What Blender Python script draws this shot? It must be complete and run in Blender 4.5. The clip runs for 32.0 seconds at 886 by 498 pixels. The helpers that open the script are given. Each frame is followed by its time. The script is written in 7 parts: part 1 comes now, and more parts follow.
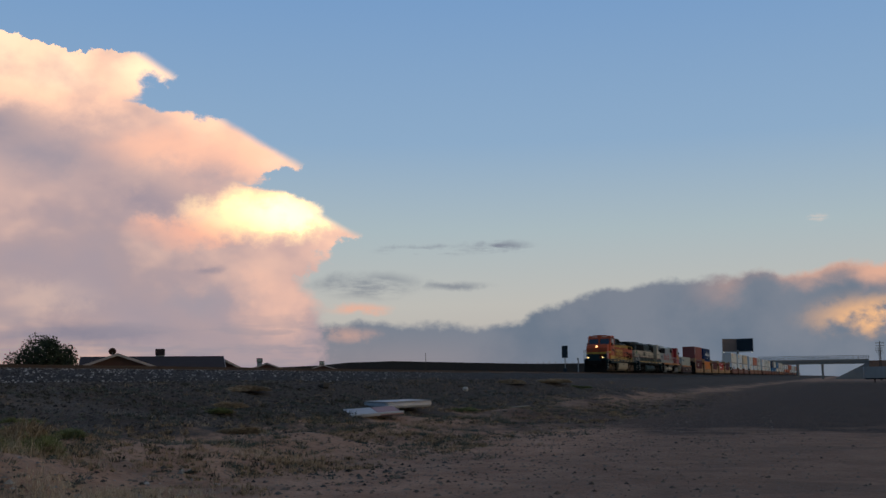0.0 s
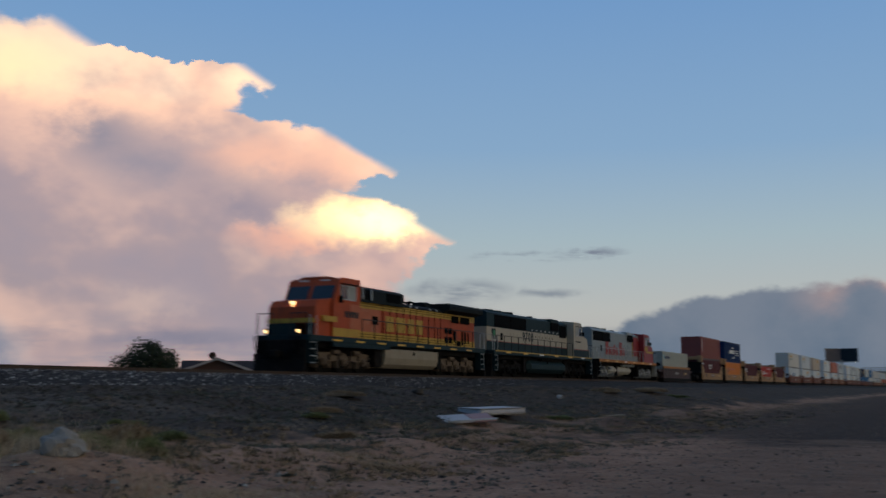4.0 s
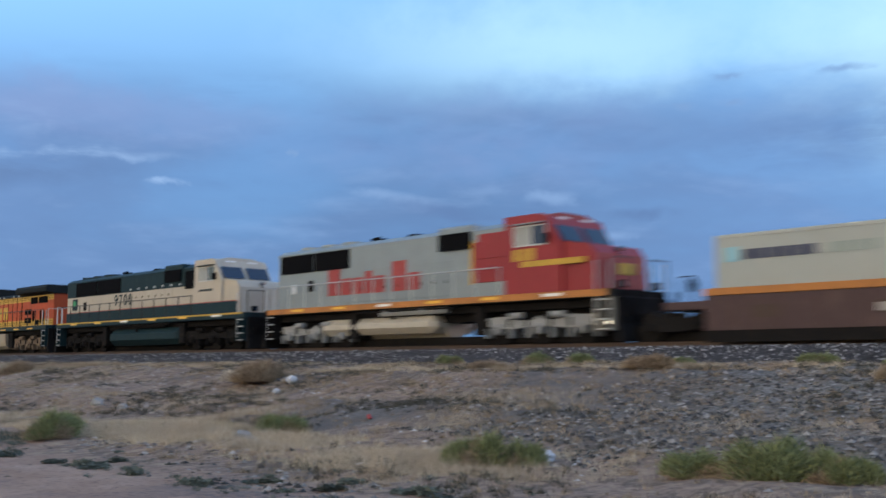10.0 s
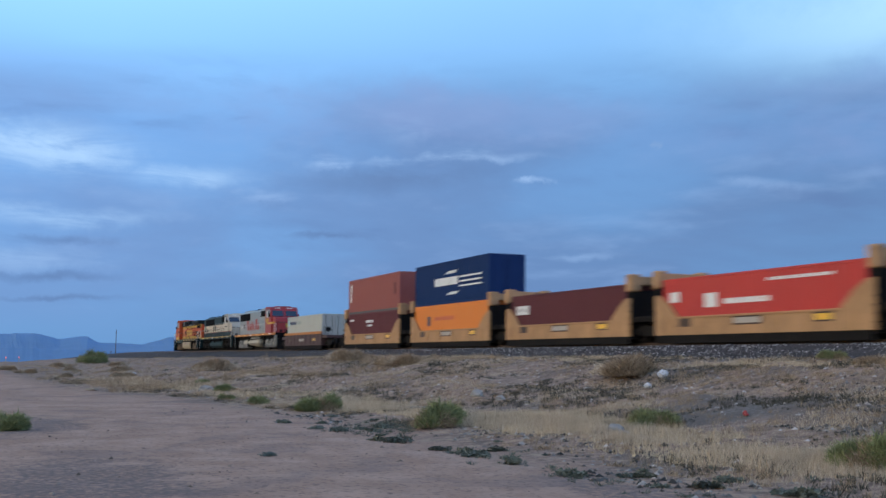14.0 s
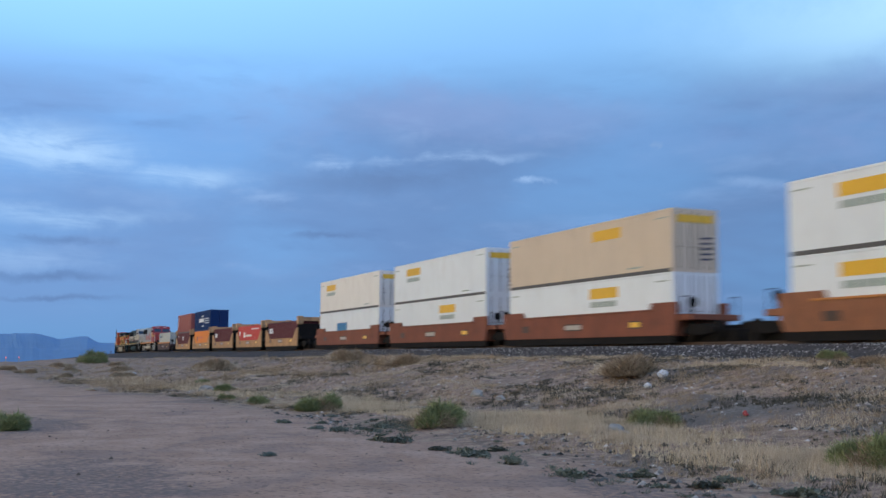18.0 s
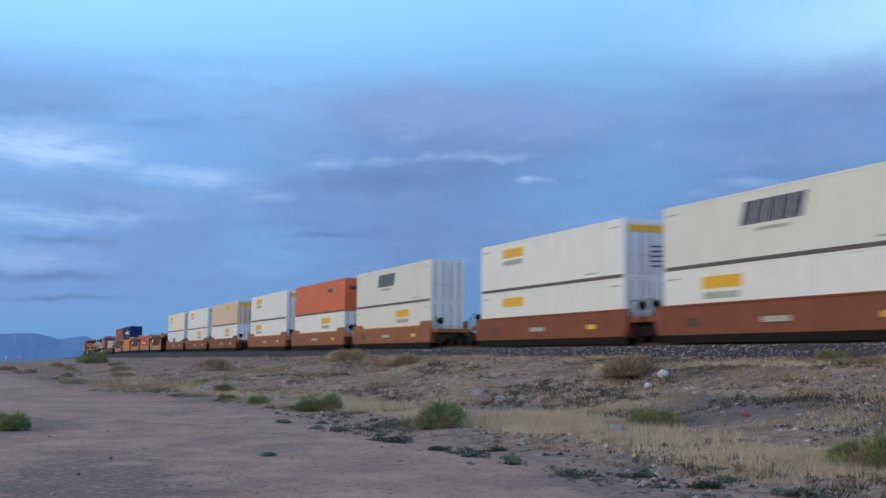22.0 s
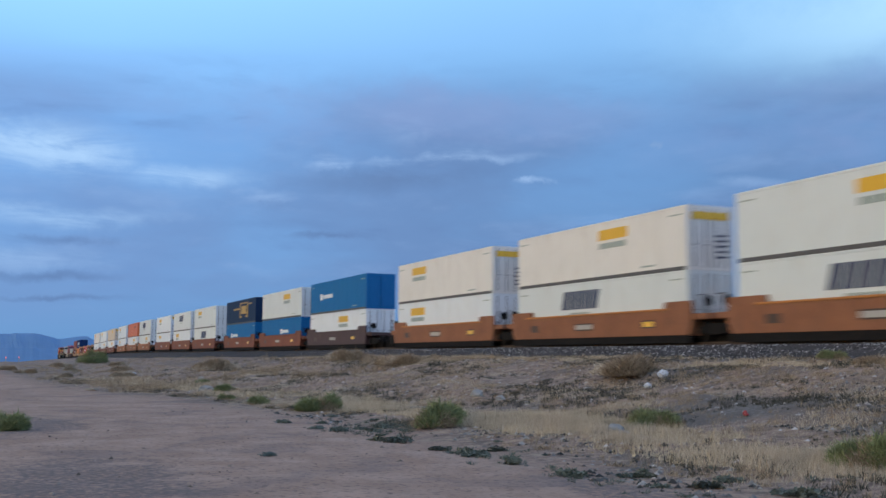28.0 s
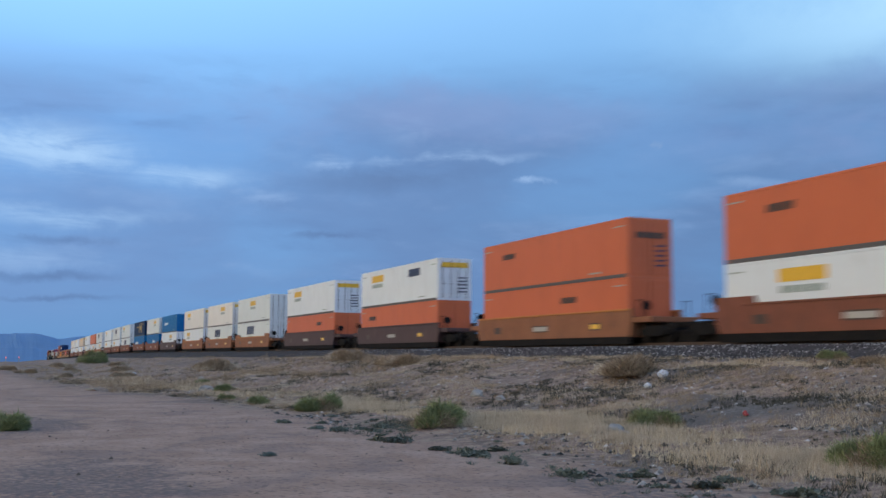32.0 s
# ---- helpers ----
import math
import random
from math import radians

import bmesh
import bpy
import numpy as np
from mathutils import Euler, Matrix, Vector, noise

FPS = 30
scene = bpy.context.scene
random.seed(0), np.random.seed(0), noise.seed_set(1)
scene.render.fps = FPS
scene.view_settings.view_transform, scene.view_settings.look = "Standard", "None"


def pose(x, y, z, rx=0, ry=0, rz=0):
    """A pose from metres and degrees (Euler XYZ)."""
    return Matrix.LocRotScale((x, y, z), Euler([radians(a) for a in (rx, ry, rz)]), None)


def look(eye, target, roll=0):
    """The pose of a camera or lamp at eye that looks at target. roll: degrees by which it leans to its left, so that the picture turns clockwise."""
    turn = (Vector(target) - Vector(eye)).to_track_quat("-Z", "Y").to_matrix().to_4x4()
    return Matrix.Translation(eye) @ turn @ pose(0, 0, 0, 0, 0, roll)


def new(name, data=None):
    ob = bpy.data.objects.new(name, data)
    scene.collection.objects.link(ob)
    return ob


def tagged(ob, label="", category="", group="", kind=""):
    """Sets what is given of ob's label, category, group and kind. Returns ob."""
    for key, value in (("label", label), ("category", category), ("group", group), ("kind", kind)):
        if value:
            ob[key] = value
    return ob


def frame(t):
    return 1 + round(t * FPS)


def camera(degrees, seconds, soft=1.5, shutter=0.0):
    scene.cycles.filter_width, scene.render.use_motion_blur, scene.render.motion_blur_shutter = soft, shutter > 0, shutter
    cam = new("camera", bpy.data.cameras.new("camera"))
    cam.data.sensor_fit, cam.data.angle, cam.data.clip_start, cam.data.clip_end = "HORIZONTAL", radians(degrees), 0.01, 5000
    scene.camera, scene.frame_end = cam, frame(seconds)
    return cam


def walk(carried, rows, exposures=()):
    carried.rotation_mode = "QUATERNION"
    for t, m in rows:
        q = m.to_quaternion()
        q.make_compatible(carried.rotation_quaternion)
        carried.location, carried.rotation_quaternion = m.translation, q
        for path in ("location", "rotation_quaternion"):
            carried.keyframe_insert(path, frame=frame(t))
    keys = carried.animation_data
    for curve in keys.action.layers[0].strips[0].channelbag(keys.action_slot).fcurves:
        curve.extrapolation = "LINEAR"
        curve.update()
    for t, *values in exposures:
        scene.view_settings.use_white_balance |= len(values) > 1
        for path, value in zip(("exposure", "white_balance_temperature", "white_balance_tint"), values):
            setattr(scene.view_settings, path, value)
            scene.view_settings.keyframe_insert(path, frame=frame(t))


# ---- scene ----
# ---- the camera: a phone held at eye height beside the dirt road, panning with the train ----
EYE = 1.6
cam = camera(45.5, 32.0, shutter=0.85)
PAN = (
    (0.0, -69.58, 7.09, 0.65),
    (0.5, -69.57, 7.09, 0.67),
    (1.0, -69.49, 7.09, 0.67),
    (1.5, -69.44, 7.09, 0.68),
    (2.0, -69.34, 7.10, 0.64),
    (2.5, -69.20, 7.25, 0.60),
    (4.5, -61.39, 7.42, -0.11),
    (5.0, -56.13, 7.36, -0.00),
    (5.5, -44.77, 7.31, 0.15),
    (6.0, -31.00, 7.17, 0.12),
    (6.2, -23.83, 7.10, 0.11),
    (6.4, -14.17, 6.92, 0.12),
    (6.6, -8.91, 6.90, 0.10),
    (6.8, -3.07, 6.92, -0.01),
    (7.0, 3.70, 6.81, -0.07),
    (7.5, 16.35, 6.78, 0.12),
    (8.0, 27.23, 6.66, 0.09),
    (8.5, 35.83, 6.56, -0.09),
    (9.0, 41.90, 6.47, -0.17),
    (9.5, 46.22, 6.24, -0.22),
    (10.0, 47.08, 6.29, -0.12),
    (10.5, 54.58, 6.19, -0.34),
    (11.0, 58.61, 6.16, -0.30),
    (11.5, 62.57, 6.03, -0.37),
    (12.0, 65.64, 5.96, -0.36),
    (12.5, 66.84, 5.89, -0.48),
    (13.0, 66.86, 5.88, -0.43),
    (32.0, 66.86, 5.88, -0.43),
)
EXPOSURES = ((0.0, -1.62, 6850, 8), (2.5, -1.62, 6850, 8), (4.5, -1.7, 6450, 4), (5.5, -1.48, 6450, 0), (6.2, -0.72, 6550, -2), (7.0, 0.0, 6900, -4), (8.0, 0.1, 6800, 9), (10.0, 0.12, 6720, 10), (13.0, 0.1, 6620, 10), (25.0, 0.08, 6650, 10), (32.0, 0.0, 6700, 10))
walk(cam, [(t, pose(0, 0, EYE, 90 + pitch, roll, yaw)) for t, yaw, pitch, roll in PAN], EXPOSURES)

# ---- track and train layout ----
TRACK_Y = 29.2      # track centre line
RAIL_Z = 2.37       # top of rail
TRAIN = ((0.0, 133.95), (1.0, 110.64), (2.0, 87.58), (2.5, 76.22), (4.5, 31.22), (5.5, 9.09), (6.4, -10.82), (7.0, -23.97), (8.0, -45.96), (9.0, -67.88), (10.0, -89.51), (11.0, -111.27), (12.0, -133.32), (13.0, -155.51))
TRAIN = TRAIN + tuple((t, TRAIN[-1][1] - 22.0 * (t - 13.0) - 0.0505 * (t - 13.0) ** 2) for t in range(14, 33))     # slowly gaining speed


def drop(x):
    """The land and the line fall away gently in the far west."""
    d = max(0.0, -215.0 - x)
    return 0.0107 * d * d / (d + 60.0)


FOOT = ((-400.0, -3.0), (-99.0, 0.8), (-51.0, 3.0), (-38.0, 6.1), (-25.0, 7.5))     # where the bank's foot lies in the west
MOVERS = []         # (thing, distance behind the train's nose, height over the rail)


# ---- world: dusk sky with a lit thunderhead and blue-grey layers ----
world = bpy.data.worlds.new("dusk_sky")
scene.world = world
world.use_nodes = True
wt = world.node_tree
wt.nodes.clear()


def link_in(tree, socket, value):
    if isinstance(value, bpy.types.NodeSocket):
        tree.links.new(value, socket)
    else:
        socket.default_value = value


def op(tree, kind, a, b=0.0, c=0.0, clamp=False):
    n = tree.nodes.new("ShaderNodeMath")
    n.operation, n.use_clamp = kind, clamp
    for i, v in enumerate((a, b, c)):
        link_in(tree, n.inputs[i], v)
    return n.outputs[0]


def smooth(tree, v, lo, hi):
    n = tree.nodes.new("ShaderNodeMapRange")
    n.interpolation_type = "SMOOTHSTEP"
    link_in(tree, n.inputs[0], v)
    n.inputs[1].default_value, n.inputs[2].default_value = lo, hi
    return n.outputs[0]


def mix(tree, fac, a, b, kind="MIX"):
    n = tree.nodes.new("ShaderNodeMix")
    n.data_type, n.blend_type = "RGBA", kind
    link_in(tree, n.inputs[0], fac)
    for i, v in ((6, a), (7, b)):
        link_in(tree, n.inputs[i], v if isinstance(v, bpy.types.NodeSocket) else (*v, 1.0)[:4])
    return n.outputs[2]


def ramp(tree, v, stops, grey=False, kind="LINEAR"):
    n = tree.nodes.new("ShaderNodeValToRGB")
    n.color_ramp.interpolation = kind
    e = n.color_ramp.elements
    while len(e) < len(stops):
        e.new(0.5)
    for el, (pos, col) in zip(e, stops):
        el.position = pos
    for el, (pos, col) in zip(e, stops):
        el.color = (col, col, col, 1) if grey else (*col, 1)
    link_in(tree, n.inputs[0], v)
    return n.outputs[0]


def noise_of(tree, vec, scale, detail=6.0, rough=0.55, distort=0.0):
    n = tree.nodes.new("ShaderNodeTexNoise")
    if vec is not None:
        link_in(tree, n.inputs["Vector"], vec)
    n.inputs["Scale"].default_value, n.inputs["Detail"].default_value = scale, detail
    n.inputs["Roughness"].default_value, n.inputs["Distortion"].default_value = rough, distort
    return n.outputs[0]


def stretched(tree, vec, sx, sy, sz):
    n = tree.nodes.new("ShaderNodeMapping")
    link_in(tree, n.inputs[0], vec)
    n.inputs["Scale"].default_value = (sx, sy, sz)
    return n.outputs[0]


def blob(tree, az, el, a0, e0, ra, re):
    dx = op(tree, "DIVIDE", op(tree, "SUBTRACT", az, a0), ra)
    dy = op(tree, "DIVIDE", op(tree, "SUBTRACT", el, e0), re)
    d = op(tree, "SQRT", op(tree, "ADD", op(tree, "MULTIPLY", dx, dx), op(tree, "MULTIPLY", dy, dy)))
    return smooth(tree, d, 1.0, 0.0)


SUN_AZ, SUN_EL = 178.0, 14.0       # degrees left of the way across the track; the glow behind the camera
sky = wt.nodes.new("ShaderNodeTexSky")
sky.sky_type, sky.sun_disc = "NISHITA", False
sky.sun_elevation, sky.sun_rotation = radians(SUN_EL), radians(-SUN_AZ)
way = wt.nodes.new("ShaderNodeTexCoord").outputs["Generated"]
sep = wt.nodes.new("ShaderNodeSeparateXYZ")
wt.links.new(way, sep.inputs[0])
AZ = op(wt, "MULTIPLY", op(wt, "ARCTAN2", op(wt, "MULTIPLY", sep.outputs[0], -1.0), sep.outputs[1]), 57.2958)
EL = op(wt, "MULTIPLY", op(wt, "ARCSINE", sep.outputs[2]), 57.2958)


def shifted(tree, vec, d):
    n = tree.nodes.new("ShaderNodeVectorMath")
    link_in(tree, n.inputs[0], vec)
    n.inputs[1].default_value = d
    return n.outputs[0]


def tilted(tree, az, el, a0, e0, ra, re, slope):
    """A lens-shaped patch whose long axis climbs with the bearing."""
    return blob(tree, az, op(tree, "SUBTRACT", el, op(tree, "MULTIPLY", op(tree, "SUBTRACT", az, a0), slope)), a0, e0, ra, re)


def sky_colour():
    t = wt
    puff = noise_of(t, way, 9.0, 10.0, 0.56)
    form = noise_of(t, stretched(t, way, 1, 1, 1.5), 6.5, 4.0, 0.5)
    form_lit = noise_of(t, stretched(t, shifted(t, way, (0.02, -0.03, 0.02)), 1, 1, 1.5), 6.5, 4.0, 0.5)
    puff2 = noise_of(t, stretched(t, way, 1, 1, 1.3), 24.0, 9.0, 0.62)
    soft = noise_of(t, stretched(t, way, 1, 1, 2.0), 4.0, 6.0, 0.55)
    wob = op(t, "SUBTRACT", puff, 0.5)
    wob2 = op(t, "SUBTRACT", puff2, 0.5)
    relief = op(t, "ADD", op(t, "MULTIPLY", op(t, "SUBTRACT", form, form_lit), 2.2), op(t, "MULTIPLY", wob2, 0.35))
    # bearings and heights, gently roughened for cloud edges
    shred = op(t, "SUBTRACT", noise_of(t, way, 70.0, 8.0, 0.66), 0.5)
    az = op(t, "ADD", op(t, "ADD", AZ, op(t, "MULTIPLY", shred, 0.8)), op(t, "ADD", op(t, "MULTIPLY", wob, 3.4), op(t, "MULTIPLY", wob2, 4.0)))
    el = op(t, "ADD", op(t, "ADD", EL, op(t, "MULTIPLY", shred, 0.5)), op(t, "ADD", op(t, "MULTIPLY", wob2, 2.6), op(t, "MULTIPLY", wob, 1.6)))
    el_s = op(t, "ADD", EL, op(t, "ADD", op(t, "MULTIPLY", wob2, 1.1), op(t, "MULTIPLY", wob, 0.9)))
    # clear sky: warm pale towards the horizon in the east, pure blue above
    clear_e = ramp(t, op(t, "DIVIDE", EL, 40.0), ((0.0, (1.25, 1.1, 1.06)), (0.1, (1.36, 1.36, 1.34)), (0.2, (1.06, 1.32, 1.5)), (0.32, (0.7, 1.1, 1.66)), (0.52, (0.48, 0.9, 1.64)), (1.0, (0.2, 0.38, 0.76))))
    clear_w = ramp(t, op(t, "DIVIDE", EL, 40.0), ((0.0, (0.125, 0.28, 0.55)), (0.12, (0.17, 0.36, 0.7)), (0.3, (0.18, 0.39, 0.78)), (0.4, (0.26, 0.57, 1.04)), (0.48, (0.32, 0.68, 1.18)), (1.0, (0.2, 0.42, 0.8))))
    gain = ramp(t, op(t, "DIVIDE", op(t, "SUBTRACT", AZ, 30.0), 70.0), ((0.0, 0.97), (0.22, 0.8), (0.5, 0.91), (0.78, 1.08), (1.0, 1.14)), True)
    clear_w = mix(t, 1.0, clear_w, gain, "MULTIPLY")
    side = smooth(t, AZ, -24.0, 4.0)
    base = mix(t, side, clear_e, clear_w)
    behind = op(t, "MAXIMUM", smooth(t, AZ, 95.0, 125.0), smooth(t, AZ, -100.0, -130.0))
    lit = mix(t, 1.0, sky.outputs[0], (NISHITA, NISHITA, NISHITA), "MULTIPLY")
    col = mix(t, behind, base, lit)
    # pale cyan break in the clouds beyond the thunderhead's tail
    gap = op(t, "MULTIPLY", op(t, "MAXIMUM", blob(t, az, el, 20.0, 15.5, 20.0, 8.0), op(t, "MULTIPLY", blob(t, az, el, 40.0, 17.0, 20.0, 5.0), 0.75)), smooth(t, soft, 0.26, 0.5))
    col = mix(t, gap, col, (0.5, 0.84, 1.15))
    # grey-blue cloud layers over the west
    band = noise_of(t, stretched(t, way, 1.0, 1.0, 3.0), 3.0, 6.0, 0.52, 0.25)
    band_lit = noise_of(t, stretched(t, shifted(t, way, (0.0, 0.0, 0.02)), 1.0, 1.0, 3.0), 3.0, 6.0, 0.52, 0.25)
    fine = noise_of(t, stretched(t, way, 1.0, 1.0, 4.0), 9.0, 7.0, 0.55, 0.3)
    fine_lit = noise_of(t, stretched(t, shifted(t, way, (0.0, 0.0, 0.008)), 1.0, 1.0, 4.0), 9.0, 7.0, 0.55, 0.3)
    west = smooth(t, AZ, 2.0, 22.0)
    window = op(t, "MULTIPLY", west, op(t, "MULTIPLY", smooth(t, EL, 0.3, 4.0), smooth(t, op(t, "ADD", EL, op(t, "MULTIPLY", op(t, "SUBTRACT", band, 0.5), 7.0)), 17.0, 12.5)))
    slab = mix(t, 1.0, (0.15, 0.265, 0.53), gain, "MULTIPLY")
    col = mix(t, op(t, "MULTIPLY", window, op(t, "MULTIPLY", smooth(t, band, 0.34, 0.6), 0.72)), col, slab)
    # faint lilac shelf under the bright upper sky
    shelf = op(t, "MAXIMUM", blob(t, AZ, el, 71.0, 13.0, 26.0, 2.4), blob(t, AZ, el, 45.0, 12.2, 16.0, 3.6))
    col = mix(t, op(t, "MULTIPLY", op(t, "MULTIPLY", shelf, smooth(t, soft, 0.3, 0.6)), 0.75), col, (0.24, 0.35, 0.65))
    rel = op(t, "ADD", op(t, "MULTIPLY", op(t, "SUBTRACT", band, band_lit), 2.2), op(t, "MULTIPLY", op(t, "SUBTRACT", fine, fine_lit), 0.9))
    col = mix(t, op(t, "MULTIPLY", window, op(t, "MULTIPLY", smooth(t, rel, 0.0, 0.55), 0.36)), col, (0.31, 0.5, 0.85))
    col = mix(t, op(t, "MULTIPLY", window, op(t, "MULTIPLY", smooth(t, rel, 0.0, -0.55), 0.42)), col, (0.11, 0.2, 0.43))
    # pale streaming wisps over the far mountains
    veil = op(t, "MAXIMUM", blob(t, az, el_s, 88.0, 10.6, 7.0, 1.9), op(t, "MAXIMUM", op(t, "MULTIPLY", blob(t, az, el_s, 81.0, 9.5, 5.0, 0.9), 0.7), op(t, "MAXIMUM", op(t, "MULTIPLY", blob(t, az, el_s, 87.0, 7.1, 8.0, 0.8), 0.55), op(t, "MULTIPLY", blob(t, az, el_s, 89.0, 4.9, 8.0, 0.9), 0.35))))
    thread = noise_of(t, stretched(t, way, 1.0, 1.0, 5.0), 7.0, 8.0, 0.62, 0.5)
    col = mix(t, op(t, "MULTIPLY", veil, smooth(t, thread, 0.3, 0.6)), col, (0.42, 0.66, 1.0))
    # a flat heap cloud with a lit rim and shaded underside
    heap = tilted(t, az, el_s, 69.5, 9.7, 8.0, 1.25, -0.06)
    col = mix(t, op(t, "MULTIPLY", heap, op(t, "MULTIPLY", smooth(t, thread, 0.3, 0.55), 0.75)), col, (0.125, 0.225, 0.45))
    rim = op(t, "MAXIMUM", tilted(t, az, el_s, 67.0, 10.75, 7.0, 0.42, -0.05), op(t, "MAXIMUM", tilted(t, az, el_s, 73.6, 10.5, 2.0, 0.6, 0.0), op(t, "MAXIMUM", op(t, "MULTIPLY", blob(t, az, el_s, 69.0, 12.4, 2.0, 1.5), 0.35), blob(t, az, el_s, 62.4, 9.7, 1.4, 0.25))))
    col = mix(t, op(t, "MULTIPLY", rim, op(t, "MULTIPLY", smooth(t, thread, 0.34, 0.6), 0.62)), col, (0.38, 0.58, 0.92))
    puffs = op(t, "MAXIMUM", blob(t, az, el_s, 76.8, 8.6, 2.4, 0.6), op(t, "MAXIMUM", tilted(t, az, el_s, 60.0, 5.5, 3.4, 0.35, 0.0), op(t, "MAXIMUM", tilted(t, az, el_s, 49.5, 9.0, 3.0, 0.4, 0.1), op(t, "MAXIMUM", blob(t, az, el_s, 38.3, 6.9, 2.6, 0.4), blob(t, az, el_s, 41.0, 9.0, 2.2, 0.5)))))
    puffs = op(t, "MULTIPLY", puffs, smooth(t, thread, 0.34, 0.56))
    col = mix(t, op(t, "MULTIPLY", puffs, 0.42), col, (0.33, 0.52, 0.86))
    # dark lens clouds
    murk = tilted(t, az, el_s, 46.0, 8.0, 5.0, 0.75, 0.22)
    for a0, e0, ra, re in ((86.6, 5.9, 5.5, 0.42), (87.6, 4.0, 5.5, 0.36), (87.0, 2.9, 6.0, 0.22), (73.0, 6.5, 3.6, 0.3), (36.3, 8.1, 2.6, 0.5), (75.8, 8.1, 2.0, 0.4)):
        murk = op(t, "MAXIMUM", murk, blob(t, az, el_s, a0, e0, ra, re))
    murk = op(t, "MAXIMUM", murk, tilted(t, az, el, 9.0, 16.2, 8.0, 1.7, 0.3))
    murk = op(t, "MAXIMUM", murk, op(t, "MULTIPLY", blob(t, az, el, 24.0, 11.6, 12.0, 2.2), 0.6))
    col = mix(t, op(t, "MULTIPLY", murk, op(t, "MULTIPLY", smooth(t, thread, 0.34, 0.55), 0.75)), col, (0.12, 0.22, 0.45))
    fleck = blob(t, az, el_s, 31.8, 15.1, 1.2, 0.3)
    for a0, e0, ra in ((25.8, 15.0, 2.0), (34.2, 13.7, 0.9), (31.5, 13.7, 1.0), (22.4, 13.1, 3.0), (28.0, 13.2, 1.2), (55.6, 11.4, 0.5)):
        fleck = op(t, "MAXIMUM", fleck, blob(t, az, el_s, a0, e0, ra, 0.32))
    col = mix(t, op(t, "MULTIPLY", fleck, 0.8), col, (0.2, 0.36, 0.66))
    # thin wisps in the clear east
    wisp = noise_of(t, stretched(t, way, 1.0, 1.0, 7.0), 12.0, 6.0, 0.62)
    w = op(t, "MULTIPLY", smooth(t, wisp, 0.42, 0.56), op(t, "MAXIMUM", blob(t, az, el_s, -72.9, 7.1, 2.6, 0.5), blob(t, az, el_s, -69.2, 6.9, 3.4, 0.45)))
    col = mix(t, op(t, "MULTIPLY", w, 0.9), col, (0.5, 0.56, 0.76))
    w = op(t, "MULTIPLY", smooth(t, wisp, 0.4, 0.55), blob(t, az, el_s, -89.0, 8.05, 1.3, 0.32))
    col = mix(t, w, col, (2.2, 1.7, 1.5))
    # low cloud bank along the eastern horizon
    az_low = op(t, "ADD", AZ, op(t, "MULTIPLY", wob, 2.5))
    el_low = op(t, "ADD", EL, op(t, "ADD", op(t, "MULTIPLY", wob2, 1.5), op(t, "MULTIPLY", wob, 0.7)))
    lowtop = ramp(t, op(t, "DIVIDE", op(t, "ADD", az_low, 110.0), 60.0), ((0.0, 0.6), (0.333, 0.575), (0.392, 0.55), (0.493, 0.54), (0.553, 0.46), (0.59, 0.36), (0.602, 0.32), (0.65, 0.3), (0.733, 0.34), (0.8, 0.3)), True)
    lowd = op(t, "SUBTRACT", op(t, "MULTIPLY", lowtop, 10.0), el_low)
    lowm = op(t, "MULTIPLY", smooth(t, lowd, -0.1, 0.4), smooth(t, AZ, -45.0, -56.0))
    lowc = mix(t, smooth(t, puff, 0.35, 0.66), (0.36, 0.48, 0.68), (0.52, 0.6, 0.78))
    lowc = mix(t, op(t, "MULTIPLY", smooth(t, op(t, "ADD", op(t, "MULTIPLY", lowd, -0.25), relief), -0.55, 0.1), op(t, "MULTIPLY", smooth(t, AZ, -82.0, -89.0), 0.75)), lowc, (2.5, 1.35, 0.95))
    lowc = mix(t, op(t, "MULTIPLY", blob(t, az_low, el_low, -93.0, 3.1, 6.0, 1.5), smooth(t, puff2, 0.36, 0.6)), lowc, (3.3, 1.75, 0.75))
    lowc = mix(t, op(t, "MULTIPLY", smooth(t, EL, 3.0, 0.8), op(t, "MULTIPLY", smooth(t, AZ, -78.0, -66.0), 0.3)), lowc, (1.15, 0.86, 0.86))
    streak = op(t, "MULTIPLY", smooth(t, noise_of(t, stretched(t, way, 1.0, 1.0, 5.0), 9.0, 6.0, 0.6), 0.36, 0.56), op(t, "MAXIMUM", blob(t, az, el_s, -65.4, 5.2, 4.0, 0.9), op(t, "MULTIPLY", blob(t, az, el_s, -70.5, 5.0, 2.5, 0.35), 0.7)))
    col = mix(t, streak, col, (0.46, 0.54, 0.72))
    col = mix(t, lowm, col, lowc)
    rosy = op(t, "MULTIPLY", smooth(t, puff2, 0.36, 0.54), op(t, "MAXIMUM", blob(t, az, el_s, -64.6, 4.0, 2.4, 0.45), op(t, "MULTIPLY", blob(t, az, el_s, -64.0, 2.6, 2.4, 0.6), 0.5)))
    col = mix(t, rosy, col, (2.1, 1.2, 0.95))
    # the thunderhead: a ragged eastern flank, bearing by height, and a crest, height by bearing
    flank = ((0.0, -62.9), (1.8, -63.1), (3.2, -63.0), (5.0, -62.2), (5.8, -61.8), (6.4, -63.0), (7.0, -63.5), (7.7, -65.5), (8.8, -63.3), (9.5, -62.9), (10.3, -60.2), (10.6, -59.0), (11.1, -59.8), (11.5, -62.2), (12.4, -60.6), (13.6, -58.3), (14.1, -55.5), (14.5, -53.2), (15.3, -53.8), (16.3, -54.8), (17.0, -53.6), (17.35, -52.4), (17.6, 40.0), (20.0, 45.0))
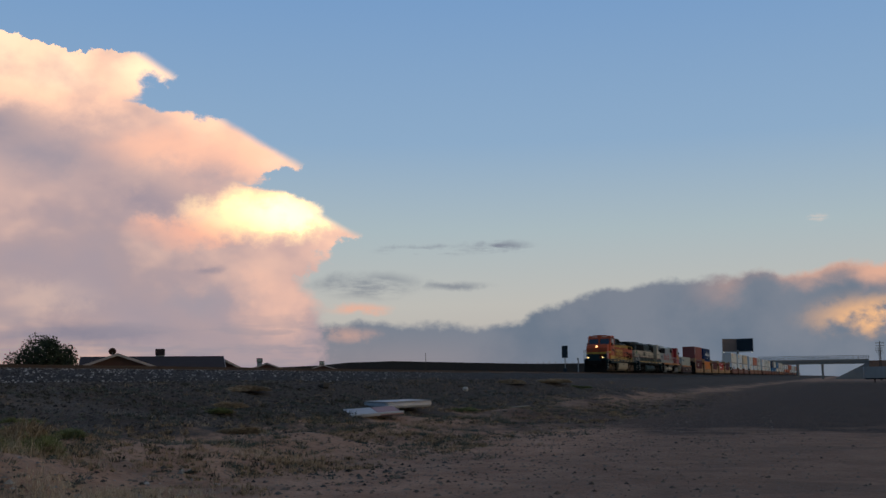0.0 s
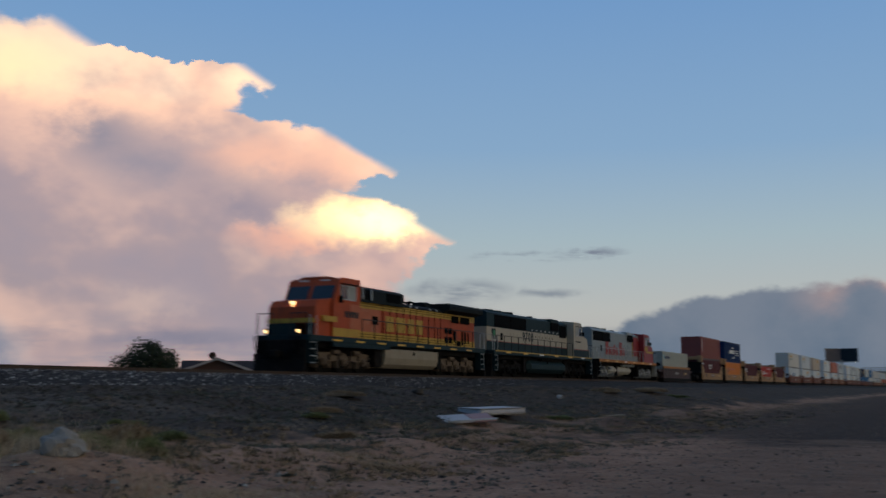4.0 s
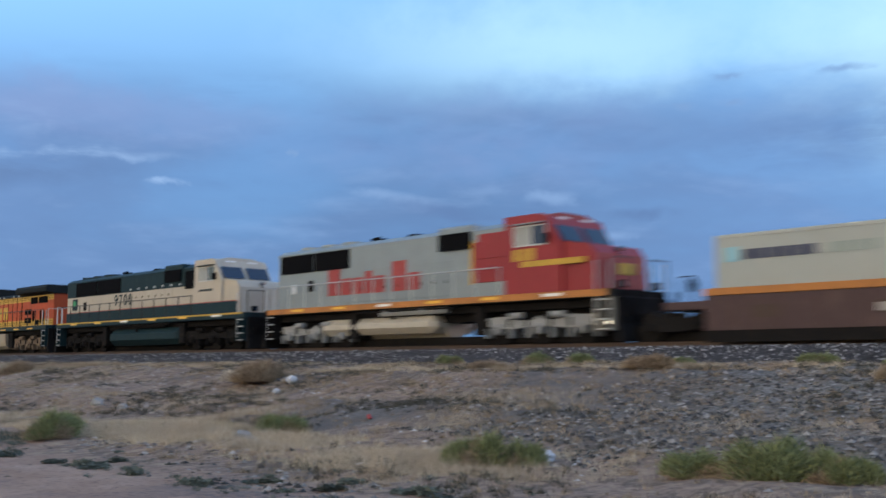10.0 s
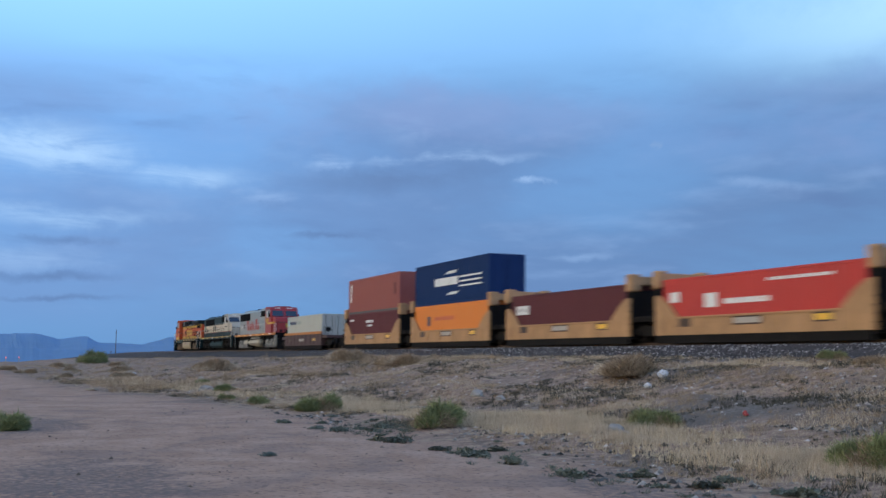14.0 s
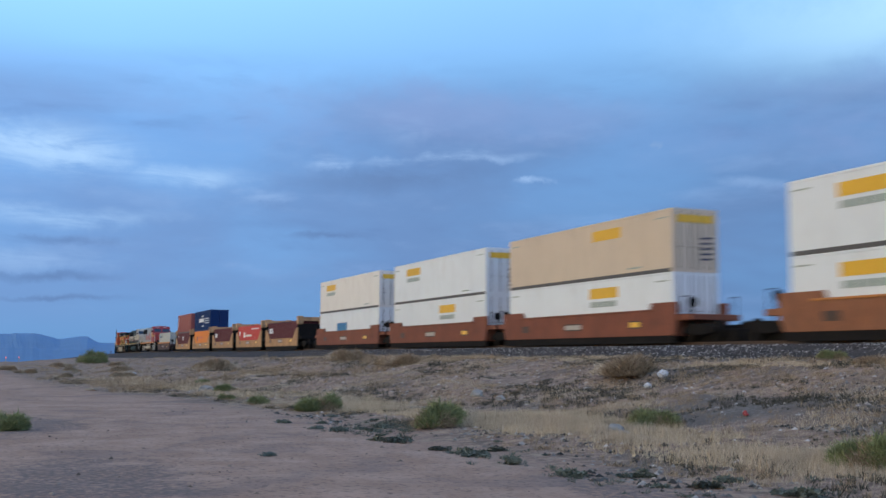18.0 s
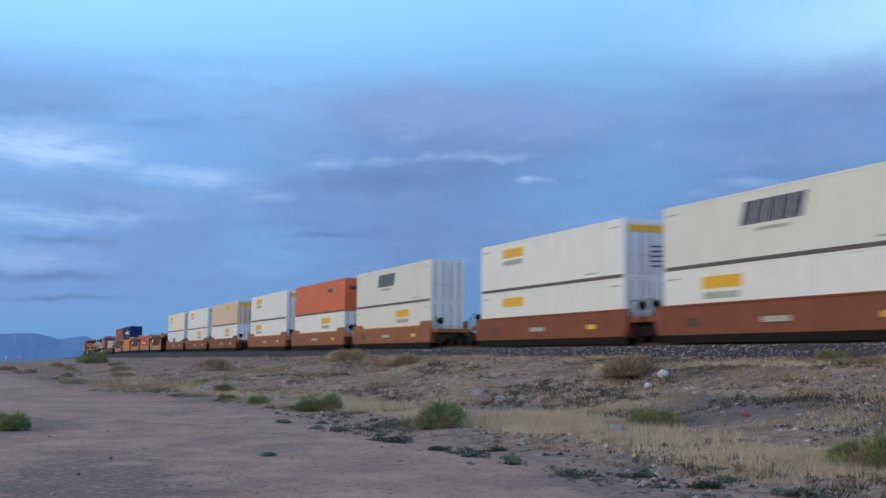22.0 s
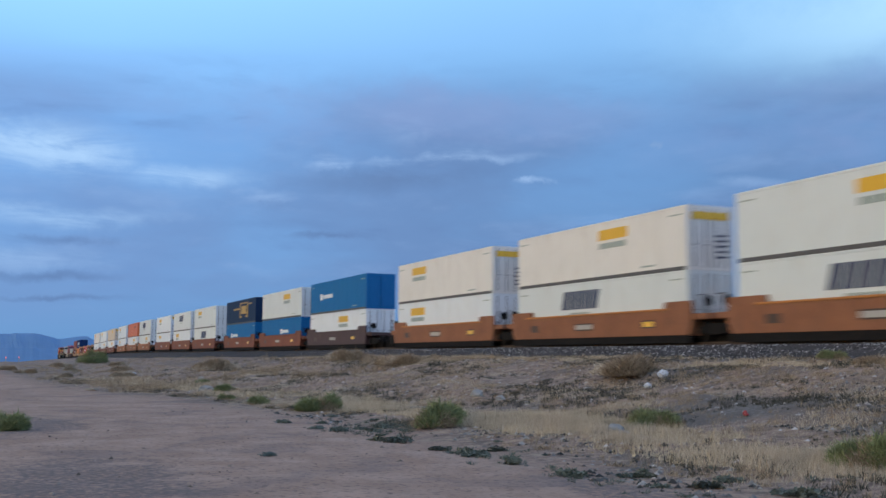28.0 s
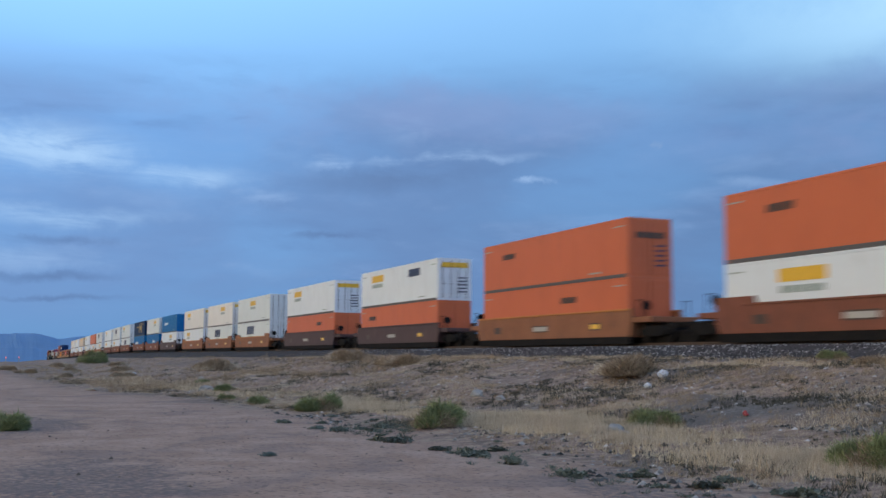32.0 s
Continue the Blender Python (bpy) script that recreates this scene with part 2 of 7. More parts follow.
    edge = ramp(t, op(t, "DIVIDE", el, 20.0), tuple((e / 20.0, (a + 70.0) / 120.0) for e, a in flank), True)
    from_edge = op(t, "SUBTRACT", az, op(t, "SUBTRACT", op(t, "MULTIPLY", edge, 120.0), 70.0))
    crest = ((-53.0, 17.0), (-51.9, 16.5), (-50.7, 17.15), (-50.0, 16.7), (-48.4, 16.4), (-47.3, 16.8), (-45.7, 17.6), (-43.5, 18.7), (-41.3, 18.35), (-37.5, 18.5), (-34.4, 19.1), (-31.3, 17.7), (-30.0, 18.5), (-27.0, 20.0), (-24.0, 20.6), (-21.0, 19.2), (-17.0, 19.0), (-13.0, 19.3), (-10.0, 20.6), (-5.0, 22.0), (20.0, 24.0))
    top = op(t, "MULTIPLY", ramp(t, op(t, "DIVIDE", op(t, "ADD", az, 60.0), 80.0), tuple(((a + 60.0) / 80.0, e / 25.0) for a, e in crest), True), 25.0)
    below = op(t, "SUBTRACT", top, el)
    m = op(t, "MAXIMUM", smooth(t, from_edge, -0.4, 0.85), op(t, "MULTIPLY", smooth(t, below, -0.25, 0.7), smooth(t, az, -53.2, -52.2)))
    m = op(t, "MULTIPLY", m, smooth(t, op(t, "ADD", op(t, "SUBTRACT", AZ, op(t, "MULTIPLY", op(t, "SUBTRACT", EL, 15.0), 0.9)), op(t, "MULTIPLY", wob, 20.0)), 10.0, -6.0))
    hull = ((-70, 6.0), (-65.4, 8.4), (-61.0, 12.2), (-57.5, 14.4), (-53.0, 17.2), (-46.0, 17.6), (-40.0, 18.6), (-28.0, 20.0), (20.0, 22.0))
    depth = op(t, "SUBTRACT", op(t, "MULTIPLY", ramp(t, op(t, "DIVIDE", op(t, "ADD", az, 80.0), 100.0), tuple(((a + 80.0) / 100.0, e / 25.0) for a, e in hull), True), 25.0), el)
    deep = op(t, "ADD", depth, op(t, "MULTIPLY", op(t, "SUBTRACT", soft, 0.5), 9.0))
    body = ramp(t, op(t, "DIVIDE", deep, 16.0), ((0.0, (3.0, 2.1, 1.55)), (0.12, (2.8, 1.72, 1.28)), (0.26, (1.9, 1.24, 1.1)), (0.45, (1.08, 0.83, 0.92)), (0.8, (0.95, 0.77, 0.87)), (1.0, (1.2, 0.88, 0.9))))
    body = mix(t, op(t, "MULTIPLY", smooth(t, relief, -0.1, 0.45), 0.45), body, (2.5, 1.6, 1.25))
    body = mix(t, op(t, "MULTIPLY", smooth(t, relief, 0.1, -0.42), 0.6), body, (0.84, 0.74, 0.92))
    # lit and shaded hollows of the cloud
    for a0, e0, ra, re, k, c in (
            (-49.0, 11.8, 7.5, 3.2, 0.8, (0.8, 0.72, 0.9)), (-53.8, 9.4, 4.5, 2.4, 0.75, (0.86, 0.72, 0.88)), (-46.0, 13.0, 3.6, 2.0, 0.75, (0.74, 0.68, 0.86)), (-33.5, 12.2, 5.0, 2.0, 0.7, (0.78, 0.72, 0.86)),
            (-49.4, 4.4, 3.4, 1.7, 0.6, (1.7, 1.25, 1.12)), (-56.6, 4.3, 3.0, 1.4, 0.7, (0.78, 0.74, 0.92)), (-60.4, 4.2, 2.6, 3.2, 0.7, (2.1, 1.3, 1.08)),
            (-56.4, 12.2, 6.5, 1.7, 0.75, (2.6, 1.42, 1.05)), (-57.0, 7.9, 5.0, 1.0, 0.7, (2.3, 1.2, 0.92)), (-41.4, 16.2, 6.5, 2.2, 0.75, (3.3, 2.35, 1.45)), (-34.0, 15.4, 6.0, 2.0, 0.55, (2.3, 1.7, 1.4)),
            (-53.3, 16.2, 2.2, 1.8, 0.7, (3.6, 2.5, 1.75)), (-60.5, 9.0, 5.6, 2.0, 0.95, (5.0, 3.5, 1.75)), (-61.6, 8.9, 3.0, 1.2, 0.9, (6.2, 4.8, 2.4))):
        body = mix(t, op(t, "MULTIPLY", blob(t, az, el, a0, e0, ra, re), op(t, "ADD", k, op(t, "MULTIPLY", relief, 0.7), clamp=True)), body, c)
    tail = mix(t, smooth(t, op(t, "ADD", el, op(t, "MULTIPLY", relief, 6.0)), 9.0, 18.5), (0.42, 0.49, 0.62), (0.84, 0.74, 0.77))
    body = mix(t, op(t, "MULTIPLY", smooth(t, AZ, -36.0, -12.0), 0.95), body, tail)
    cool = tilted(t, az, el, -35.0, 2.6, 12.0, 4.6, 0.16)
    body = mix(t, op(t, "MULTIPLY", smooth(t, cool, 0.12, 0.34), 0.9), body, mix(t, smooth(t, cool, 0.12, 0.4), (1.7, 1.3, 1.22), (0.6, 0.65, 0.86)))
    # grey streaks low over the cloud's foot
    foot = op(t, "MULTIPLY", smooth(t, wisp, 0.46, 0.6), op(t, "MULTIPLY", smooth(t, EL, 4.5, 1.6), smooth(t, AZ, -30.0, -48.0)))
    body = mix(t, op(t, "MULTIPLY", foot, 0.6), body, (0.72, 0.68, 0.84))
    sill = op(t, "MULTIPLY", op(t, "ADD", blob(t, az, el_s, -49.5, 2.4, 9.0, 0.9), op(t, "MULTIPLY", blob(t, az, el_s, -57.0, 6.0, 1.8, 0.3), 0.6), clamp=True), smooth(t, soft, 0.25, 0.5))
    body = mix(t, op(t, "MULTIPLY", sill, 0.95), body, (0.52, 0.52, 0.74))
    body = mix(t, 1.0, body, mix(t, smooth(t, AZ, -46.0, -30.0), (1.16, 1.14, 1.12), (1.04, 1.04, 1.04)), "MULTIPLY")
    col = mix(t, m, col, body)
    east_lift = mix(t, smooth(t, AZ, -40.0, -5.0), (1.13, 1.13, 1.13), (1.0, 1.0, 1.0))
    return mix(t, 1.0, col, east_lift, "MULTIPLY")


NISHITA = 0.17
bg = wt.nodes.new("ShaderNodeBackground")
wout = wt.nodes.new("ShaderNodeOutputWorld")
wt.links.new(sky_colour(), bg.inputs[0])
bg.inputs[1].default_value = 1.0
wt.links.new(bg.outputs[0], wout.inputs[0])

sun = new("sun", bpy.data.lights.new("sun", "SUN"))
sun.data.energy, sun.data.angle, sun.data.color = 0.42, radians(28), (1.0, 0.93, 0.9)
sun.matrix_world = look((0, 0, 50), (50 * math.sin(radians(SUN_AZ)), -50 * math.cos(radians(SUN_AZ)), 50 - 50 * math.tan(radians(52))))


# ---- materials ----
def surface(name, colour, rough=0.6, metal=0.0, vary=0.25, scale=1.5, fine=30.0, bump=0.15, dirt=None, dirt_amount=0.3, dist=0.01, streak=0.0, spec=0.4):
    """A painted or natural surface: broad stains, fine grain, relief, and optional dirt or vertical streaks."""
    m = bpy.data.materials.new(name)
    m.use_nodes = True
    t = m.node_tree
    p = t.nodes["Principled BSDF"]
    co = t.nodes.new("ShaderNodeTexCoord").outputs["Object"]
    big = noise_of(t, co, scale, 5.0, 0.6)
    small = noise_of(t, co, fine, 4.0, 0.65)
    c = mix(t, op(t, "MULTIPLY", smooth(t, big, 0.3, 0.75), vary), colour, tuple(x * 0.55 for x in colour))
    c = mix(t, op(t, "MULTIPLY", smooth(t, small, 0.45, 0.75), vary * 0.8), c, tuple(min(1.0, x * 1.35) for x in colour))
    if dirt:
        blot = noise_of(t, stretched(t, co, 1.0, 1.0, 1.0 - 0.85 * streak), scale * 2.3, 7.0, 0.68, 0.4)
        c = mix(t, op(t, "MULTIPLY", smooth(t, blot, 0.5, 0.78), dirt_amount), c, dirt)
    info = t.nodes.new("ShaderNodeObjectInfo").outputs["Random"]
    c = mix(t, op(t, "MULTIPLY", info, 0.18), c, tuple(x * 0.7 for x in colour))
    t.links.new(c, p.inputs["Base Color"])
    link_in(t, p.inputs["Roughness"], op(t, "ADD", rough - 0.1, op(t, "MULTIPLY", small, 0.2), clamp=True))
    p.inputs["Metallic"].default_value = metal
    p.inputs["Specular IOR Level"].default_value = spec
    if bump:
        b = t.nodes.new("ShaderNodeBump")
        b.inputs["Strength"].default_value, b.inputs["Distance"].default_value = bump, dist
        t.links.new(op(t, "ADD", small, op(t, "MULTIPLY", big, 0.5)), b.inputs["Height"])
        t.links.new(b.outputs[0], p.inputs["Normal"])
    return m


def lamp_glass(name, colour, power):
    m = bpy.data.materials.new(name)
    m.use_nodes = True
    p = m.node_tree.nodes["Principled BSDF"]
    p.inputs["Base Color"].default_value = (*colour, 1)
    p.inputs["Emission Color"].default_value = (*colour, 1)
    p.inputs["Emission Strength"].default_value = power
    return m


DUST = (0.3, 0.22, 0.16)
M_ORANGE = surface("orange_loco_paint", (0.5, 0.082, 0.021), 0.6, vary=0.45, dirt=(0.12, 0.04, 0.025), dirt_amount=0.7, streak=0.8, bump=0.05)
M_YELLOW = surface("yellow_stripe_paint", (0.6, 0.37, 0.05), 0.55, vary=0.4, dirt=(0.14, 0.085, 0.035), dirt_amount=0.75, streak=0.7, bump=0.05)
M_CREAM = surface("cream_loco_paint", (0.5, 0.45, 0.36), 0.5, vary=0.2, dirt=(0.35, 0.25, 0.17), dirt_amount=0.4, streak=0.8, bump=0.05)
M_GREEN = surface("dark_green_loco_paint", (0.010, 0.031, 0.038), 0.6, vary=0.3, dirt=(0.06, 0.06, 0.055), dirt_amount=0.45, streak=0.7, bump=0.05, spec=0.2)
M_SILVER = surface("silver_grey_loco_paint", (0.27, 0.315, 0.33), 0.42, metal=0.2, vary=0.25, dirt=(0.25, 0.25, 0.24), dirt_amount=0.5, streak=0.7, bump=0.05)
M_RED = surface("bright_red_loco_paint", (0.3, 0.025, 0.03), 0.45, vary=0.25, dirt=(0.2, 0.04, 0.03), dirt_amount=0.4, streak=0.6, bump=0.05)
M_ROOF = surface("sooty_dark_roof_paint", (0.012, 0.016, 0.017), 0.7, vary=0.4, bump=0.08, spec=0.15)
M_BLACK = surface("black_grille", (0.006, 0.006, 0.007), 0.8, vary=0.3, fine=60, bump=0.3, spec=0.04)
M_UNDER = surface("grimy_underframe_steel", (0.014, 0.013, 0.013), 0.8, vary=0.4, dirt=(0.06, 0.046, 0.036), dirt_amount=0.4, bump=0.25, spec=0.08)
M_TRUCK_TAN = surface("dusty_truck_casting", (0.19, 0.14, 0.1), 0.8, vary=0.7, scale=2.6, dirt=(0.022, 0.018, 0.016), dirt_amount=0.9, bump=0.3, spec=0.15)
M_TRUCK_SILVER = surface("silver_painted_truck_casting", (0.3, 0.31, 0.31), 0.6, vary=0.4, dirt=(0.12, 0.1, 0.08), dirt_amount=0.6, bump=0.2)
M_TANK = surface("dusty_tan_fuel_tank", (0.36, 0.31, 0.23), 0.6, vary=0.25, dirt=(0.16, 0.12, 0.08), dirt_amount=0.5, streak=0.6, bump=0.08)
M_TANK_SILVER = surface("weathered_silver_fuel_tank", (0.5, 0.46, 0.38), 0.5, vary=0.25, dirt=(0.3, 0.24, 0.17), dirt_amount=0.5, streak=0.6, bump=0.08)
M_STEEL = surface("worn_handrail_steel", (0.55, 0.56, 0.55), 0.4, metal=0.5, vary=0.2, bump=0)
M_DARKRAIL = surface("black_handrail_paint", (0.02, 0.02, 0.02), 0.5, vary=0.2, bump=0)
M_GLASS = surface("dark_cab_glass", (0.015, 0.025, 0.045), 0.08, vary=0.1, bump=0, spec=0.8)
M_PANE = surface("pale_cab_window_blind", (0.35, 0.36, 0.34), 0.3, vary=0.2, bump=0)
M_HEAD = lamp_glass("headlight_glass", (1.0, 0.62, 0.28), 9.0)
M_FADED = surface("sun_faded_salmon_loco_paint", (0.55, 0.16, 0.075), 0.6, vary=0.5, dirt=(0.52, 0.32, 0.2), dirt_amount=0.8, streak=0.5, bump=0.05)
M_STEPLIGHT = lamp_glass("step_light_glass", (1.0, 0.9, 0.7), 3.0)
M_WHITE_REFLECT = surface("white_reflector_tape", (0.85, 0.86, 0.84), 0.3, vary=0.1, bump=0)
M_AMBER = surface("amber_reflector_tape", (0.85, 0.5, 0.06), 0.3, vary=0.1, bump=0)
M_GREEN_DOT = surface("green_emblem_paint", (0.05, 0.3, 0.12), 0.5, vary=0.2, bump=0)
M_RAIL = surface("rusty_rail_steel", (0.09, 0.06, 0.045), 0.6, metal=0.3, vary=0.4, bump=0.2)
M_TIE = surface("grey_timber_tie", (0.1, 0.085, 0.07), 0.9, vary=0.4, bump=0.4)
# containers and well cars
BOX = {
    "white": surface("white_container_paint", (0.7, 0.755, 0.785), 0.5, vary=0.14, scale=0.6, dirt=(0.4, 0.39, 0.36), dirt_amount=0.35, streak=0.85, bump=0.05),
    "offwhite": surface("off_white_container_paint", (0.64, 0.69, 0.685), 0.5, vary=0.14, scale=0.6, dirt=(0.4, 0.38, 0.32), dirt_amount=0.35, streak=0.85, bump=0.05),
    "tan": surface("faded_tan_container_paint", (0.6, 0.5, 0.38), 0.55, vary=0.15, scale=0.6, dirt=(0.35, 0.27, 0.19), dirt_amount=0.4, streak=0.85, bump=0.05),
    "cream": surface("cream_container_paint", (0.72, 0.705, 0.66), 0.55, vary=0.15, scale=0.6, dirt=(0.4, 0.33, 0.25), dirt_amount=0.35, streak=0.85, bump=0.05),
    "orange": surface("orange_container_paint", (0.56, 0.13, 0.045), 0.5, vary=0.2, scale=0.6, dirt=(0.3, 0.08, 0.04), dirt_amount=0.35, streak=0.85, bump=0.05),
    "amber": surface("bright_orange_container_paint", (0.7, 0.22, 0.035), 0.55, vary=0.15, scale=0.6, dirt=(0.4, 0.2, 0.09), dirt_amount=0.35, streak=0.85, bump=0.05),
    "grey": surface("grey_container_paint", (0.4, 0.43, 0.4), 0.5, vary=0.15, scale=0.6, dirt=(0.24, 0.22, 0.18), dirt_amount=0.4, streak=0.85, bump=0.05),
    "brick": surface("brick_red_container_paint", (0.27, 0.075, 0.068), 0.6, vary=0.2, scale=0.6, dirt=(0.2, 0.07, 0.05), dirt_amount=0.35, streak=0.85, bump=0.05),
    "maroon": surface("maroon_container_paint", (0.11, 0.034, 0.042), 0.6, vary=0.2, scale=0.6, dirt=(0.07, 0.035, 0.03), dirt_amount=0.35, streak=0.85, bump=0.05, spec=0.15),
    "red": surface("red_container_paint", (0.5, 0.04, 0.035), 0.5, vary=0.2, scale=0.6, dirt=(0.3, 0.07, 0.05), dirt_amount=0.35, streak=0.85, bump=0.05),
    "navy": surface("navy_blue_container_paint", (0.006, 0.03, 0.115), 0.6, vary=0.2, scale=0.6, dirt=(0.012, 0.03, 0.075), dirt_amount=0.35, streak=0.85, bump=0.05, spec=0.12),
    "slate": surface("dark_slate_blue_container_paint", (0.008, 0.03, 0.08), 0.6, vary=0.2, scale=0.6, dirt=(0.02, 0.035, 0.06), dirt_amount=0.35, streak=0.85, bump=0.05, spec=0.12),
    "teal": surface("teal_blue_container_paint", (0.003, 0.135, 0.36), 0.55, vary=0.2, scale=0.6, dirt=(0.02, 0.11, 0.22), dirt_amount=0.3, streak=0.85, bump=0.05, spec=0.15),
}
# dark rail grey also paints the shaded gap between stacked containers
M_SILL = surface("dark_grey_rail_and_stack_gap", (0.1, 0.1, 0.1), 0.7, vary=0.4, dirt=(0.05, 0.045, 0.04), dirt_amount=0.6, streak=0.3, bump=0.05)
CAR = {
    "brown": surface("rust_brown_well_car_paint", (0.21, 0.068, 0.036), 0.7, vary=0.6, scale=0.9, dirt=(0.06, 0.035, 0.028), dirt_amount=0.95, streak=0.6, bump=0.12),
    "rust": surface("faded_rust_orange_well_car_paint", (0.27, 0.108, 0.05), 0.7, vary=0.6, scale=0.9, dirt=(0.12, 0.065, 0.045), dirt_amount=0.9, streak=0.6, bump=0.12),
    "tan": surface("dusty_yellow_tan_well_car_paint", (0.46, 0.275, 0.14), 0.75, vary=0.65, scale=0.9, dirt=(0.1, 0.062, 0.04), dirt_amount=0.95, streak=0.6, bump=0.12),
    "plum": surface("faded_plum_brown_well_car_paint", (0.075, 0.042, 0.042), 0.65, vary=0.45, scale=0.7, dirt=(0.16, 0.11, 0.085), dirt_amount=0.4, streak=0.6, bump=0.12),
}
M_RIM = surface("scuffed_orange_deck_edge", (0.5, 0.2, 0.05), 0.65, vary=0.6, dirt=(0.12, 0.06, 0.04), dirt_amount=0.8, bump=0.1)
M_LOGO_YELLOW = surface("yellow_emblem_paint", (0.72, 0.42, 0.03), 0.5, vary=0.2, bump=0)
M_LOGO_GOLD = surface("dull_gold_emblem_paint", (0.45, 0.28, 0.06), 0.5, vary=0.2, bump=0)
M_LOGO_GREY = surface("grey_green_emblem_paint", (0.3, 0.36, 0.33), 0.5, vary=0.2, bump=0)
M_LOGO_PALE = surface("dusty_white_stencil_paint", (0.42, 0.4, 0.37), 0.6, vary=0.4, bump=0)
M_LOGO_NAVY = surface("navy_emblem_paint", (0.022, 0.035, 0.085), 0.5, vary=0.2, bump=0)
M_LOGO_BLUE = surface("blue_emblem_paint", (0.04, 0.2, 0.4), 0.5, vary=0.2, bump=0)
M_LOGO_WHITE = surface("white_emblem_paint", (0.75, 0.78, 0.78), 0.5, vary=0.15, bump=0)
M_LOGO_RED = surface("faded_red_emblem_paint", (0.38, 0.06, 0.055), 0.55, vary=0.4, bump=0)
M_LOGO_DARK = surface("dark_brown_emblem_paint", (0.06, 0.035, 0.025), 0.5, vary=0.2, bump=0)
M_LOGO_CYAN = surface("pale_blue_emblem_paint", (0.25, 0.55, 0.65), 0.5, vary=0.1, bump=0)


def ground_material():
    """Packed pink-brown dirt, dry straw litter, and grey gravel towards the track."""
    m = bpy.data.materials.new("desert_dirt_and_gravel")
    m.use_nodes = True
    t = m.node_tree
    p = t.nodes["Principled BSDF"]
    co = t.nodes.new("ShaderNodeTexCoord").outputs["Object"]
    s = t.nodes.new("ShaderNodeSeparateXYZ")
    t.links.new(co, s.inputs[0])
    big = noise_of(t, co, 0.12, 6.0, 0.6)
    mid = noise_of(t, co, 0.9, 6.0, 0.62)
    fine = noise_of(t, co, 9.0, 5.0, 0.7)
    grit = noise_of(t, co, 45.0, 3.0, 0.7)
    patch = noise_of(t, co, 0.33, 5.0, 0.62, 0.4)
    speck = t.nodes.new("ShaderNodeTexVoronoi")
    t.links.new(co, speck.inputs["Vector"])
    speck.inputs["Scale"].default_value = 16.0
    cell = t.nodes.new("ShaderNodeSeparateColor")
    t.links.new(speck.outputs["Color"], cell.inputs[0])
    x_w = op(t, "ADD", s.outputs[0], op(t, "MULTIPLY", op(t, "SUBTRACT", big, 0.5), 34.0))
    x_n = op(t, "ADD", s.outputs[0], op(t, "MULTIPLY", op(t, "SUBTRACT", patch, 0.5), 22.0))
    y = op(t, "ADD", s.outputs[1], op(t, "MULTIPLY", op(t, "SUBTRACT", mid, 0.5), 5.0))
    y_e = op(t, "ADD", y, op(t, "MULTIPLY", ramp(t, op(t, "DIVIDE", op(t, "ADD", s.outputs[0], 400.0), 375.0), tuple(((x + 400.0) / 375.0, (7.5 - f) / 12.0) for x, f in FOOT), True), 12.0))
    y_n = op(t, "ADD", s.outputs[1], op(t, "MULTIPLY", op(t, "SUBTRACT", patch, 0.5), 9.0))
    # packed road dirt: pinkish, with worn pale tracks, brown and dark gritty patches
    dirt = mix(t, smooth(t, mid, 0.35, 0.7), (0.35, 0.228, 0.168), (0.46, 0.312, 0.235))
    dirt = mix(t, op(t, "MULTIPLY", smooth(t, patch, 0.5, 0.62), 0.55), dirt, (0.23, 0.17, 0.15))
    dirt = mix(t, op(t, "MULTIPLY", smooth(t, patch, 0.46, 0.34), 0.5), dirt, (0.48, 0.345, 0.27))
    dirt = mix(t, op(t, "MULTIPLY", smooth(t, fine, 0.5, 0.7), 0.55), dirt, (0.17, 0.125, 0.105))
    dirt = mix(t, op(t, "MULTIPLY", smooth(t, cell.outputs[0], 0.86, 0.9), 0.45), dirt, (0.12, 0.095, 0.085))
    for px, py, rx, ry in ((-14.6, 1.2, 3.4, 1.7), (-26.5, 0.9, 4.0, 1.3), (-9.0, 7.2, 4.0, 1.0)):
        d_x = op(t, "DIVIDE", op(t, "SUBTRACT", s.outputs[0], px), rx)
        d_y = op(t, "DIVIDE", op(t, "SUBTRACT", s.outputs[1], py), ry)
        spill = smooth(t, op(t, "ADD", op(t, "ADD", op(t, "MULTIPLY", d_x, d_x), op(t, "MULTIPLY", d_y, d_y)), op(t, "MULTIPLY", op(t, "SUBTRACT", mid, 0.5), 2.8)), 1.1, 0.3)
        dirt = mix(t, op(t, "MULTIPLY", spill, op(t, "MULTIPLY", smooth(t, fine, 0.34, 0.6), 0.85)), dirt, (0.15, 0.125, 0.12))
    # brown dirt of the eastern clearing
    brown = mix(t, smooth(t, mid, 0.35, 0.68), (0.4, 0.225, 0.15), (0.56, 0.34, 0.235))
    brown = mix(t, op(t, "MULTIPLY", smooth(t, fine, 0.48, 0.68), 0.6), brown, (0.14, 0.085, 0.06))
    brown = mix(t, op(t, "MULTIPLY", smooth(t, patch, 0.5, 0.62), 0.5), brown, (0.2, 0.13, 0.1))
    brown = mix(t, op(t, "MULTIPLY", smooth(t, cell.outputs[1], 0.88, 0.92), 0.5), brown, (0.3, 0.25, 0.21))
    # the brown is darker towards the road
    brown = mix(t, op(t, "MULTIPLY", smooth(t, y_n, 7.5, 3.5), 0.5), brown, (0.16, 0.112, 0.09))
    east = smooth(t, x_w, 0.0, 13.0)
    c = mix(t, east, dirt, brown)
